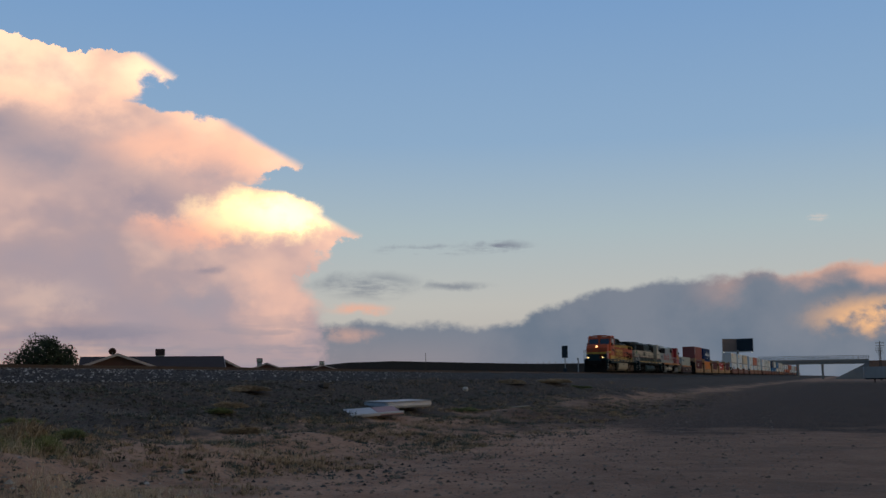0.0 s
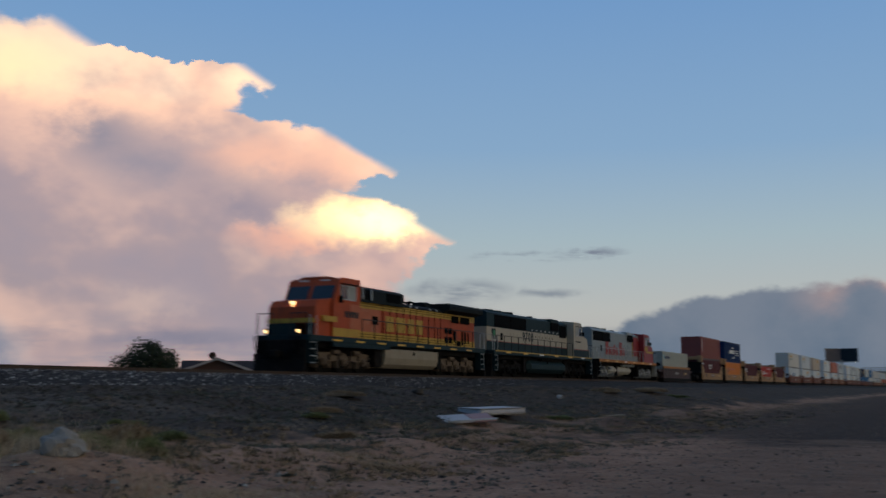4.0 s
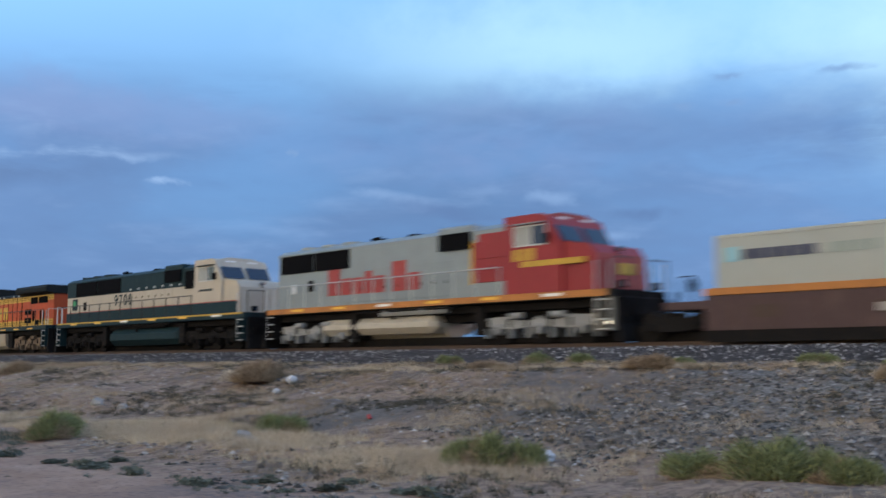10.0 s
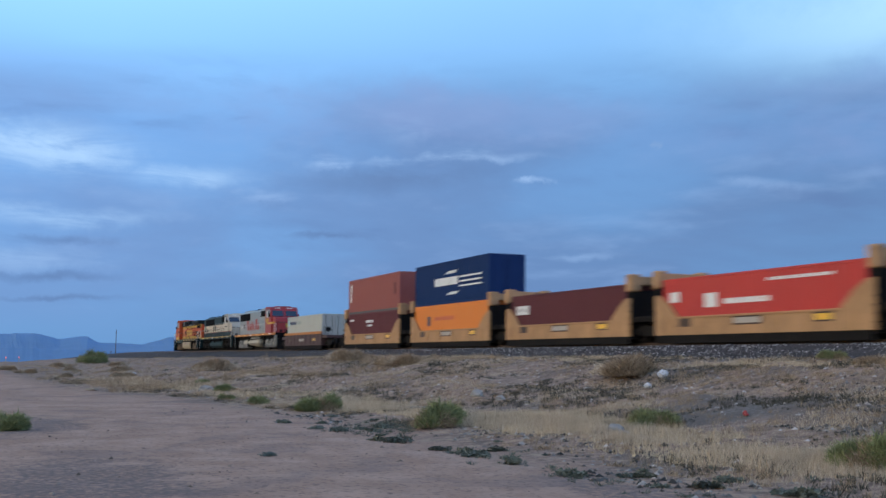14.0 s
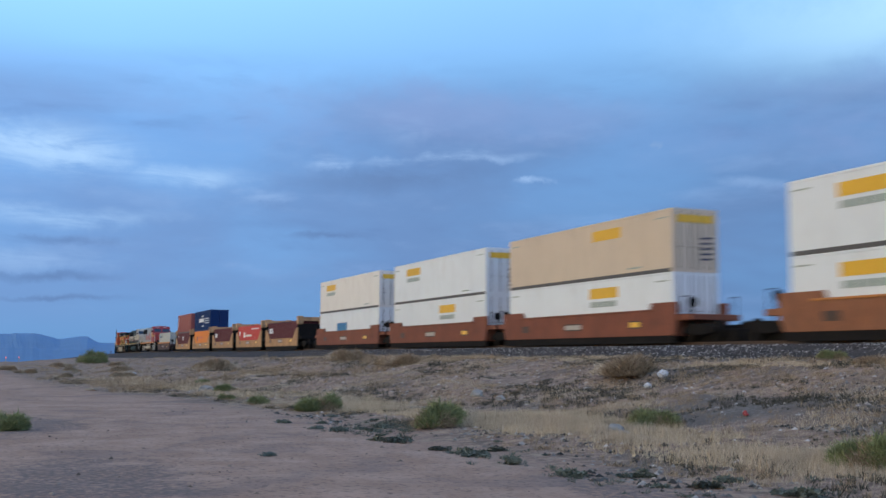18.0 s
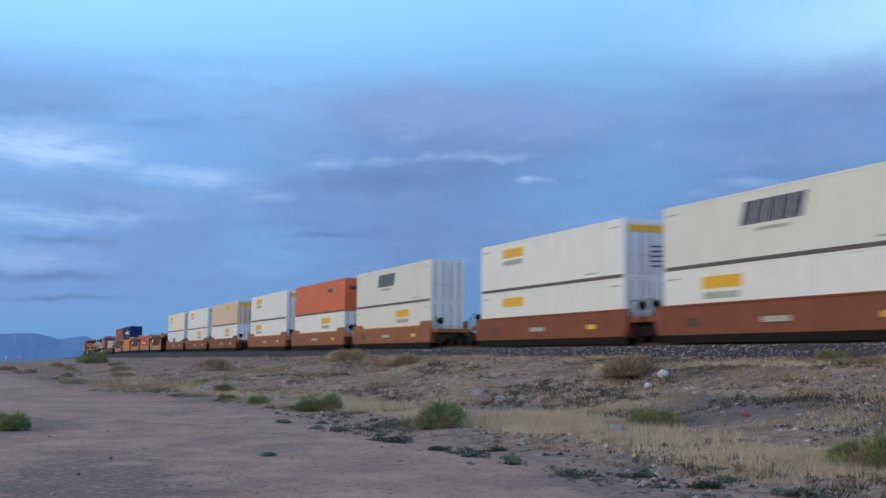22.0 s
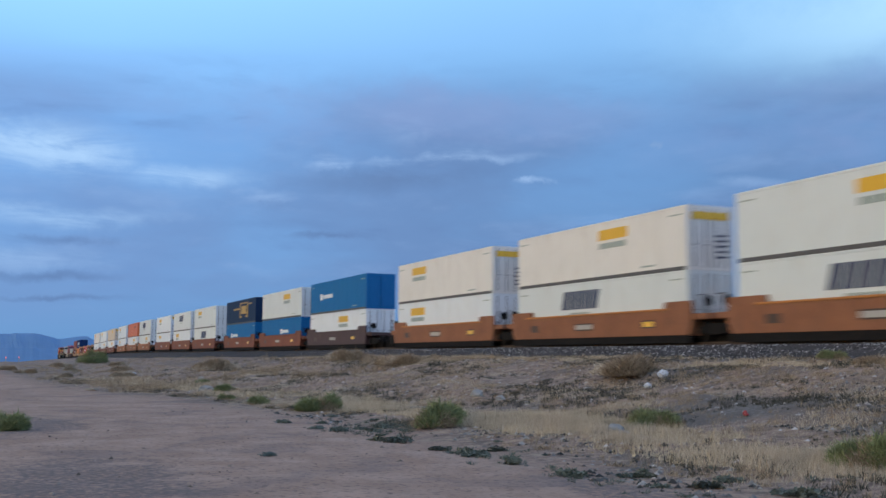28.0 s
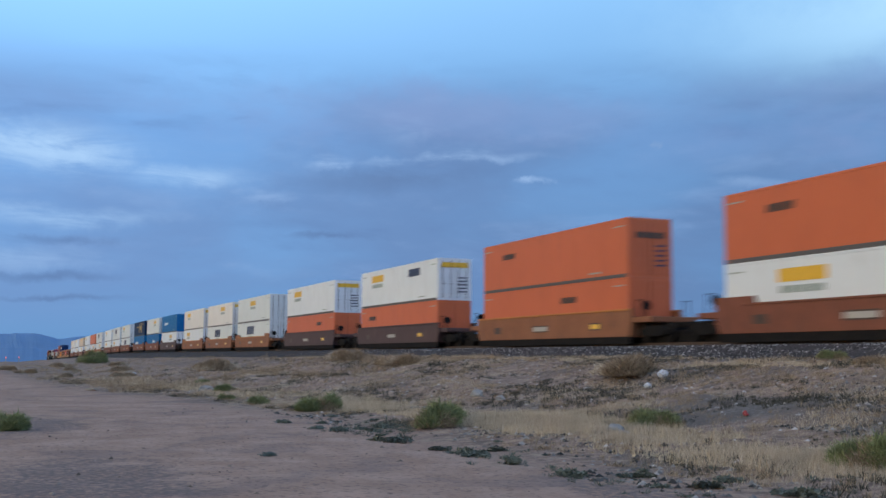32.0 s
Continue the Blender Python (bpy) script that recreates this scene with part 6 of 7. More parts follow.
# ---- far things: houses, overpass, signs, poles ----
def house(x, y, turn, w, d, wall, rise, cooler, label):
    """A low gabled house: walls, roof with overhang, fascia boards, door, windows and a roof cooler."""
    h = thing("house", label, "house", "houses behind the track")
    z0 = 0.85
    g = Geo().prism([(-w / 2, 0), (w / 2, 0), (w / 2, wall), (0, wall + rise * 0.92), (-w / 2, wall)], -d / 2, d / 2, "y")
    part("wall", g, M_STUCCO, h)
    o = 0.5
    for s in (-1, 1):
        a, b = (0, wall + rise), (s * (w / 2 + o), wall - o * 2 * rise / w)
        r = Geo().prism([a, (a[0], a[1] + 0.16), (b[0], b[1] + 0.16), b], -d / 2 - o, d / 2 + o, "y")
        part("roof", r, M_SHINGLE, h)
        for e in (-1, 1):
            y0 = e * (d / 2 + o)
            part("fascia", Geo().prism([(a[0], a[1] - 0.1), (a[0], a[1] + 0.2), (b[0], b[1] + 0.2), (b[0], b[1] - 0.1)], y0, y0 + e * 0.06, "y"), M_TRIM, h, "pale fascia board")
    for x0 in (-w * 0.25, w * 0.25):
        wd = part("window", Geo().box(x0 - 0.7, x0 + 0.7, -d / 2 - 0.03, -d / 2 + 0.05, 1.0, 2.1), M_GLASS, h)
        part("frame", Geo().box(x0 - 0.78, x0 + 0.78, -d / 2 - 0.06, -d / 2, 0.92, 1.0).box(x0 - 0.78, x0 + 0.78, -d / 2 - 0.06, -d / 2, 2.1, 2.18), M_TRIM, wd)
    part("door", Geo().box(-0.45, 0.45, -d / 2 - 0.04, -d / 2 + 0.05, 0.0, 2.05), M_TIE, h)
    h.matrix_world = pose(x, y, z0, 0, 0, turn)
    if cooler:
        c = thing("roof_cooler", "boxy grey evaporative cooler on a shingle roof", "cooler")
        cz = z0 + wall + rise - 0.25
        part("cabinet", Geo().box(-0.6, 0.6, -0.6, 0.6, 0.55, 1.4, 0.03), M_SHINGLE, c, "dark upper cabinet")
        part("base_frame", Geo().box(-0.5, 0.5, -0.5, 0.5, -0.35, 0.55), M_METALBOX, c)
        for s in (-1, 1):
            part("louvre", Geo().box(-0.5, 0.5, s * 0.6, s * 0.62, 0.65, 1.3), M_LOGO_GREY, c)
        c.matrix_world = pose(x + cooler, y, cz, 0, 0, turn)
    return h


house(106.0, 81.0, -54.0, 8.5, 10.0, 2.6, 1.5, 0, "low brown house with pale gable fascia and shingle roof")
house(117.0, 84.0, 36.0, 9.0, 17.0, 2.6, 1.55, 1.5, "long brown house with dark shingle roof and cooler")
house(128.6, 81.4, -54.0, 5.6, 9.0, 2.6, 1.4, 0, "brown house with pale fascia on its gable")
house(196.0, 112.6, -58.0, 8.0, 10.0, 3.1, 1.5, -2.6, "small brown house with roof cooler behind the track")
house(247.0, 125.4, -60.0, 14.0, 12.0, 2.7, 2.2, 0.01, "wide low house with a box on its ridge")

dish = thing("satellite_dish", "grey satellite dish on a roof mast", "satellite dish")
part("mast", Geo().rod((0, 0, -1.2), (0, 0, 0.35), 0.04), M_METALBOX, dish)
dg = Geo()
for i in range(4):
    r0, r1 = 0.09 * i, 0.09 * (i + 1)
    dg.rod((0.25 - r0 * r0 * 0.6, 0, 0.4), (0.25 - r1 * r1 * 0.6, 0, 0.4), max(r0, 0.02) * 1.3, 16, r1 * 1.3)
part("reflector", dg, M_LOGO_DARK, dish)
part("feed_arm", Geo().rod((0.2, 0, 0.1), (-0.35, 0, 0.3), 0.02), M_METALBOX, dish)
dish.matrix_world = pose(107.6, 83.2, 5.15, 0, -28, 40)


def leafy(n, rx, ry, rz, leaf, seed, up=0.0):
    """Leaves through an uneven crown of several overlapping clumps."""
    rnd = random.Random(seed)
    clumps = []
    for i in range(16):
        a = rnd.uniform(0, 2 * math.pi)
        r = math.sqrt(rnd.random()) * 0.75
        clumps.append((math.cos(a) * r * rx, math.sin(a) * r * ry, rz * (0.25 + 0.75 * rnd.random()) * (1 - 0.45 * r), rnd.uniform(0.25, 0.42)))
    g = Geo()
    for i in range(n):
        cx, cy, cz, cr = rnd.choice(clumps)
        v = Vector((rnd.gauss(0, 1), rnd.gauss(0, 1), rnd.gauss(0, 1))).normalized() * (rnd.random() ** 0.5)
        p = Vector((cx, cy, cz)) + Vector((v.x * rx, v.y * ry, v.z * rz)) * cr
        d = Vector((rnd.gauss(0, 1), rnd.gauss(0, 1), rnd.gauss(0, 1) + up)).normalized()
        s = d.orthogonal().normalized() * leaf * 0.35
        p.z = max(p.z, 0.05)
        q = p + d * leaf
        g.add([tuple(p - s * 0.4), tuple(p + (q - p) * 0.5 + s), tuple(q), tuple(p + (q - p) * 0.5 - s)], [(0, 1, 2, 3)])
    return g


def tree(x, y, z, h, w, seed, label):
    t = thing("tree", label, "tree")
    rnd = random.Random(seed)
    g = Geo().rod((0, 0, -0.2), (0.1, 0, h * 0.3), h * 0.04, 8, h * 0.028)
    for i in range(7):
        a = i * 0.9 + rnd.random()
        e = (math.cos(a) * w * 0.32, math.sin(a) * w * 0.32, h * rnd.uniform(0.55, 0.85))
        g.rod((0.1, 0, h * 0.27), e, h * 0.02, 6, h * 0.006)
    part("trunk", g, M_BARK, t)
    crown = part("crown", leafy(11000, w / 2, w / 2, h * 0.8, 0.3, seed, 0.4), M_TREE, t)
    crown.location = (0, 0, h * 0.18)
    t.matrix_world = pose(x, y, z)


tree(91.0, 79.0, 0.9, 5.4, 8.4, 5, "dark round-crowned tree beside the houses")


def overpass():
    """A road bridge over the track with earth approach banks and railings."""
    X = 600.0
    b = thing("road_overpass", "concrete road overpass with steel railing and earth banks", "overpass", "", "structure")
    part("deck", Geo().box(X - 5, X + 5, -15, 41, 8.9, 9.5), M_CONCRETE, b)
    for s in (-1, 1):
        part("girder", Geo().box(X + s * 4.2 - 0.3, X + s * 4.2 + 0.3, -15, 41, 7.9, 8.9), M_CONCRETE, b)
        part("parapet", Geo().box(X + s * 5 - 0.2, X + s * 5 + 0.2, -15, 41, 9.5, 10.3), M_CONCRETE, b)
        r = Geo()
        for i in range(23):
            y = -15 + 2.5 * i
            r.box(X + s * 5 - 0.06, X + s * 5 + 0.06, y - 0.06, y + 0.06, 10.3, 12.2)
        for z in (10.8, 11.4, 12.1):
            r.box(X + s * 5 - 0.04, X + s * 5 + 0.04, -15, 41, z, z + 0.12)
        part("railing", r, M_METALBOX, b, "tall pale safety railing")
    for y in (20.5, 8.0):
        p = part("pier_cap", Geo().box(X - 5, X + 5, y - 0.7, y + 0.7, 7.2, 7.9), M_CONCRETE, b)
        for dx in (-3.4, 0, 3.4):
            part("column", Geo().rod((X + dx, y, -0.5), (X + dx, y, 7.2), 0.55, 14), M_CONCRETE, p)
    part("abutment", Geo().prism([(3.0, -0.3), (-15.0, 8.8), (-15, -0.3)], X - 7, X + 7, "x"), M_CONCRETE, b, "grey sloped paving under the bridge end")
    part("approach_bank", Geo().prism([(-15.0, -0.3), (-15, 9.3), (-60, 9.3), (-320, 0.0), (-320, -0.3)], X - 9, X + 9, "x"), M_GROUND, b)
    part("abutment", Geo().prism([(36.0, -0.3), (41.0, 8.8), (41, -0.3)], X - 7, X + 7, "x"), M_CONCRETE, b)
    prof = [(41.0, -0.3), (41, 9.3), (120, 9.9), (170, 10.6), (215, 12.2), (250, 13.4), (280, 13.0), (300, 11.5), (330, 10.8), (420, 8.0), (640, 2.0), (640, -0.3)]
    part("approach_bank", Geo().prism(prof, X - 14, X + 22, "x"), M_GROUND, b, "brown earth bank carrying the road")
    f = Geo()
    for i in range(52):
        y = 45 + 3.4 * i
        z = 9.4 + 0.0075 * (y - 41)
        f.box(X - 13.2, X - 13.0, y - 0.12, y + 0.12, z, z + 1.15)
    f.box(X - 13.3, X - 13.2, 43, 222, 10.0, 10.3)
    part("guard_rail", f, M_TRIM, b, "pale guard rail on short posts")


overpass()


def utility_pole(x, y, h, label, arms=1):
    p = thing("utility_pole", label, "utility pole", "poles along the line")
    z = 0.0
    part("pole", Geo().rod((0, 0, -0.5), (0, 0, h), 0.17, 8, 0.11), M_WOODPOLE, p)
    for i in range(arms):
        a = part("crossarm", Geo().box(-0.06, 0.06, -1.2, 1.2, h - 0.6 - 0.9 * i, h - 0.46 - 0.9 * i), M_WOODPOLE, p)
        for yy in (-1.1, -0.4, 0.4, 1.1):
            part("insulator", Geo().rod((0, yy, h - 0.46 - 0.9 * i), (0, yy, h - 0.26 - 0.9 * i), 0.06, 8), M_METALBOX, a)
    p.matrix_world = pose(x, y, 0.3 - drop(x), 0, 0, 0)
    return p


utility_pole(-400.0, 42.0, 12.0, "tall bare timber utility pole past the track", 0)
utility_pole(-398.0, 40.2, 4.4, "short timber post beside the tall pole", 0)
for x, y, h in ((360.0, -12.5, 12.0), (430.0, -14.5, 12.0), (500.0, -17.5, 12.0)):
    utility_pole(x, y, h, "timber utility pole with two crossarms beside the road", 2)
utility_pole(430.0, 168.0, 13.0, "thin distant pole beyond the earth bank", 0)


def cable(a, b, sag, name="overhead_cable"):
    g = Geo()
    pts = []
    for i in range(13):
        s = i / 12
        p = Vector(a).lerp(Vector(b), s)
        p.z -= sag * 4 * s * (1 - s)
        pts.append(p)
    for p, q in zip(pts, pts[1:]):
        g.rod(p, q, 0.025, 4)
    tagged(part(name, g, M_BLACK), "thin black overhead cable between poles", "cable", "overhead cables")


for yy in (-1.1, 1.1):
    cable((360, -12.5 + yy, 11.9), (430, -14.5 + yy, 11.9), 1.0)
    cable((430, -14.5 + yy, 11.9), (500, -17.5 + yy, 11.9), 1.0)


def billboard():
    b = thing("billboard", "two-faced roadside billboard on one steel post with lamps", "billboard")
    part("post", Geo().rod((0, 0, -1), (0, 0, 11.5), 0.45, 12), M_METALBOX, b)
    # the unlit face's shade is put into a dark panel colour
    for turn, mat, lab, dy in ((70, M_SIGN, "dark unlit panel", -2.8), (118, M_PAPER, "faded poster panel", 2.6)):
        f = part("panel", Geo().box(-3.6, 3.6, -0.12, 0.12, 0, 4.9), mat, b, lab)
        f.matrix_local = pose(0, dy, 11.0, 0, 0, turn)
        fr = Geo().box(-3.75, 3.75, -0.18, 0.18, -0.2, 0).box(-3.75, 3.75, -0.18, 0.18, 4.9, 5.08)
        part("panel_frame", fr, M_METALBOX, f)
        part("catwalk", Geo().box(-3.6, 3.6, -1.1, 1.1, -0.4, -0.3), M_METALBOX, f)
    for yy in (-5.6, 5.4):
        part("lamp", Geo().box(-1.2, -0.8, yy - 0.18, yy + 0.18, 10.5, 10.75), M_STEPLIGHT, b, "small glowing lamp")
    b.matrix_world = pose(445.0, 38.0, 1.0)


def road_sign(x, y, z0, w, h, label):
    s = thing("road_sign", label, "sign")
    part("post", Geo().box(-0.12, 0.12, -0.12, 0.12, 0, z0 + h), M_METALBOX, s)
    part("panel", Geo().box(-0.22, -0.12, -w / 2, w / 2, z0, z0 + h, 0.02), M_SIGN, s)
    part("small_panel", Geo().box(-0.2, -0.13, -w * 0.3, w * 0.3, z0 * 0.3, z0 * 0.3 + h * 0.5, 0.02), M_SIGN, s)
    s.matrix_world = pose(x, y, 0.9)


billboard()
road_sign(292.0, 72.0, 6.6, 1.7, 3.4, "dark tall sign panel on a steel post")
road_sign(293.0, 68.5, 6.0, 0.4, 0.5, "thin pole with a small plate")

trailer = thing("box_trailer", "blue-grey box trailer parked by the road", "trailer")
part("body", Geo().box(-6, 6, -1.25, 1.25, 1.0, 3.6, 0.04), M_METALBOX, trailer)
part("underframe", Geo().box(-5.8, 5.8, -0.6, 0.6, 0.75, 1.0), M_UNDER, trailer)
for xx in (-4.6, -3.3):
    for s in (-1, 1):
        part("wheel", Geo().rod((xx, s * 0.85, 0.5), (xx, s * 1.15, 0.5), 0.5, 14), M_UNDER, trailer)
part("landing_leg", Geo().box(3.6, 3.75, -0.8, -0.65, 0, 0.8).box(3.6, 3.75, 0.65, 0.8, 0, 0.8), M_UNDER, trailer)
trailer.matrix_world = pose(262.0, -11.3, 0.0, 0, 0, 92)

M_REDLAMP = lamp_glass("red_marker_lamp", (1.0, 0.15, 0.1), 1.2)
for x, y in ((-350.0, 4.7), (-350.0, 8.4)):
    p = thing("marker_post", "white roadside marker post with a glowing red lamp", "marker post", "marker posts")
    part("post", Geo().rod((0, 0, 0), (0, 0, 1.3), 0.12, 8, 0.1), M_SCRAP, p)
    part("lamp", Geo().rod((0, 0, 1.3), (0, 0, 1.55), 0.16, 8), M_REDLAMP, p)
    p.matrix_world = pose(x, y, bank(x, y))


# ---- plants ----
def blade_bush(rx, rz, n, seed, width=0.0042):
    """A domed shrub: fine twigs start all through the crown and lean up and outwards."""
    rnd = random.Random(seed)
    lobes = [(rnd.uniform(0, 6.28), rnd.uniform(0.0, 0.75), rnd.uniform(0.4, 1.0)) for _ in range(7)]
    g = Geo()
    for i in range(n):
        la, lr, lh = lobes[i % 7]
        cx, cy = math.cos(la) * lr * rx, math.sin(la) * lr * rx
        a = rnd.uniform(0, 2 * math.pi)
        r = math.sqrt(rnd.random()) * 0.5
        hgt = rz * lh * math.sqrt(max(0.0, 1 - (r / 0.52) ** 2)) * rnd.uniform(0.25, 1.0)
        p = Vector((cx + math.cos(a) * r * rx, cy + math.sin(a) * r * rx, hgt * 0.72 - 0.02))
        out = Vector((p.x * 0.9 / rx, p.y * 0.9 / rx, rnd.uniform(0.3, 1.2)))
        d = (out + Vector((rnd.gauss(0, 0.75), rnd.gauss(0, 0.75), rnd.gauss(0, 0.2)))).normalized()
        le = rz * rnd.uniform(0.12, 0.36) * (1.35 - r)
        tip = p + d * le
        mid = p + d * le * 0.5 + Vector((rnd.gauss(0, 0.012), rnd.gauss(0, 0.012), 0))
        s = d.orthogonal().normalized()
        w = rnd.uniform(0, 6.28)
        s = (s * math.cos(w) + d.cross(s) * math.sin(w)) * width * rnd.uniform(0.7, 1.6)
        g.add([tuple(p - s), tuple(p + s), tuple(mid + s * 1.1), tuple(tip), tuple(mid - s * 1.1)], [(0, 1, 2, 3, 4)])
    return g


GREEN = [(blade_bush(0.6, 0.8, 8500, k).mesh("stem_crown", M_SHRUB), blade_bush(0.68, 0.6, 2600, 40 + k).mesh("dry_skirt", M_SHRUB_DRY)) for k in range(4)]
DRY = [(blade_bush(0.7, 0.6, 7500, 20 + k).mesh("twig_crown", M_SHRUB_DRY), blade_bush(0.66, 0.56, 1800, 60 + k).mesh("dead_stem_tuft", M_DRYGRASS)) for k in range(3)]
WEED = [leafy(300, 0.22, 0.19, 0.12, 0.055, 70 + k).mesh("leaf_mat", M_WEED) for k in range(3)]


def shrub(x, y, w, h, k, dry=False):
    s = thing("shrub", "dry tan desert shrub on the bank" if dry else ("grey-green desert shrub with dry stems at its foot"), "shrub", "dry shrubs" if dry else "green shrubs")
    pool = DRY if dry else GREEN
    for name, me in zip(("twig_crown", "dead_stem_tuft") if dry else ("stem_crown", "dry_skirt"), pool[k % len(pool)]):
        ob = new(name, me)
        ob.parent = s
        sx = w / 1.35
        ob.scale = (sx, sx, h / 0.75 if not dry else h / 0.55)
    s.matrix_world = pose(x, y, bank(x, y) - 0.02, 0, 0, k * 67.0)


for k, (x, y, w, h) in enumerate((
        (-30.1, 8.9, 1.3, 0.62), (-21.2, 8.9, 1.05, 0.72), (-22.3, 9.7, 0.95, 0.62), (-18.0, 12.3, 1.05, 0.5), (-11.1, 11.0, 0.95, 0.62), (-10.6, 11.4, 0.7, 0.5),
        (-24.7, 0.3, 1.1, 0.55), (-35.4, 8.4, 0.8, 0.4), (-38.6, 8.0, 0.6, 0.28), (-43.2, 8.9, 0.9, 0.4), (-52.0, 9.6, 0.9, 0.36),
        (-6.9, 11.9, 1.15, 0.72), (-6.1, 12.2, 0.8, 0.5), (-7.8, 11.7, 0.9, 0.45), (-2.8, 13.3, 1.15, 0.72), (-2.2, 13.1, 0.9, 0.45), (-3.7, 12.9, 0.6, 0.35),
        (2.1, 13.3, 1.5, 0.85), (2.9, 13.6, 1.2, 0.6), (1.4, 13.1, 0.9, 0.5), (4.4, 14.2, 1.0, 0.6), (6.0, 13.5, 1.1, 0.62), (8.7, 13.2, 1.6, 0.85),
        (9.9, 13.5, 1.4, 0.75), (11.0, 12.8, 1.0, 0.5), (12.2, 13.6, 0.9, 0.45), (15.3, 17.6, 1.0, 0.35), (13.8, 17.2, 0.9, 0.3), (18.0, 16.2, 0.8, 0.2),
        (25.0, 15.7, 0.9, 0.2), (16.4, 13.6, 0.8, 0.24), (38.2, 13.4, 1.1, 0.22), (75.0, 17.5, 1.6, 0.3), (-146.0, 12.4, 3.6, 2.1), (-143.5, 12.0, 2.4, 1.3))):
    shrub(x, y, w, h, k)
for k, (x, y, w, h) in enumerate((
        (-28.3, 18.3, 2.3, 0.8), (-57.2, 18.4, 2.2, 0.8), (-47.3, 18.2, 2.4, 0.7), (-67.0, 13.4, 3.0, 0.9), (-109.0, 11.8, 1.8, 0.6), (-72.0, 8.0, 1.6, 0.5), (-80.0, 5.0, 1.4, 0.4), (-88.0, 9.5, 2.0, 0.6), (-95.0, 3.0, 1.6, 0.5), (-102.0, 7.0, 1.8, 0.5), (-118.0, 2.0, 2.0, 0.6), (-127.0, 7.5, 2.2, 0.7), (-64.0, 6.8, 1.2, 0.35), (-76.0, 14.0, 1.8, 0.6), (-84.0, 16.5, 1.6, 0.5), (-14.6, 20.2, 1.3, 0.4), (-8.6, 19.4, 1.1, 0.4),
        (-20.5, 20.8, 1.2, 0.35), (7.6, 13.0, 1.2, 0.5), (4.2, 15.4, 1.4, 0.55), (10.6, 15.6, 1.2, 0.5), (32.0, 19.3, 1.6, 0.25), (64.0, 19.2, 2.0, 0.4), (72.6, 19.0, 2.6, 0.4), (21.5, 12.8, 1.2, 0.2), (27.6, 17.2, 1.2, 0.25), (5.4, 12.7, 1.5, 0.45), (0.4, 12.9, 1.3, 0.4), (-1.6, 13.4, 1.1, 0.4), (3.4, 12.5, 1.2, 0.4), (-4.8, 12.4, 1.2, 0.4))):
    shrub(x, y, w, h, k, True)
rb = random.Random(5)
for k in range(34):
    x, y = rb.uniform(-1.5, 15.5), rb.gauss(13.3, 0.55)
    shrub(x, y, rb.uniform(0.7, 1.7), rb.uniform(0.4, 0.9) * (1.0 if x < 11.5 else 0.7), k, k % 5 > (3 if x > 7.0 else 1))
for k, (x, y, w, h) in enumerate(((-21.3, 23.6, 1.1, 0.5), (-19.8, 23.9, 1.0, 0.45), (-25.5, 24.0, 0.9, 0.4), (-10.2, 23.4, 0.8, 0.3), (-4.0, 23.8, 0.7, 0.35), (-12.5, 23.7, 1.0, 0.35), (-16.2, 23.7, 0.8, 0.3), (0.5, 23.6, 0.7, 0.3))):
    shrub(x, y, w, h, k + 1)
rw = random.Random(11)
WEEDS = [(-17.04, 4.2), (-25.2, 6.6), (-23.0, 6.8), (-22.2, 7.0), (-19.6, 7.0), (-19.0, 7.2), (-15.8, 7.4), (-15.2, 7.7), (-14.8, 7.5), (-13.2, 7.6), (-12.8, 8.3), (-11.0, 8.3), (-11.4, 8.9), (-10.1, 8.7), (-9.9, 8.9), (-9.2, 8.6), (-16.6, 7.5), (-17.4, 7.4)]
for i in range(46):
    x = rw.uniform(-27, -5) if i < 28 else rw.uniform(6, 34)
    WEEDS.append((x, 7.6 + rw.uniform(-0.3, 1.6) + (2.0 if i >= 28 else 0) + rw.random() * (4 if i >= 28 else 0)))
for i, (x, y) in enumerate(WEEDS):
    w = thing("weed", "low dark green weed at the edge of the dirt road", "weed", "roadside weeds")
    ob = new("leaf_mat", WEED[i % 3])
    ob.parent = w
    s = rw.uniform(0.35, 1.0) if i > 17 else rw.uniform(0.9, 1.5)
    w.matrix_world = pose(x, y, bank(x, y) - 0.01, 0, 0, rw.uniform(0, 360))
    ob.scale = (s, s, s * 0.6)


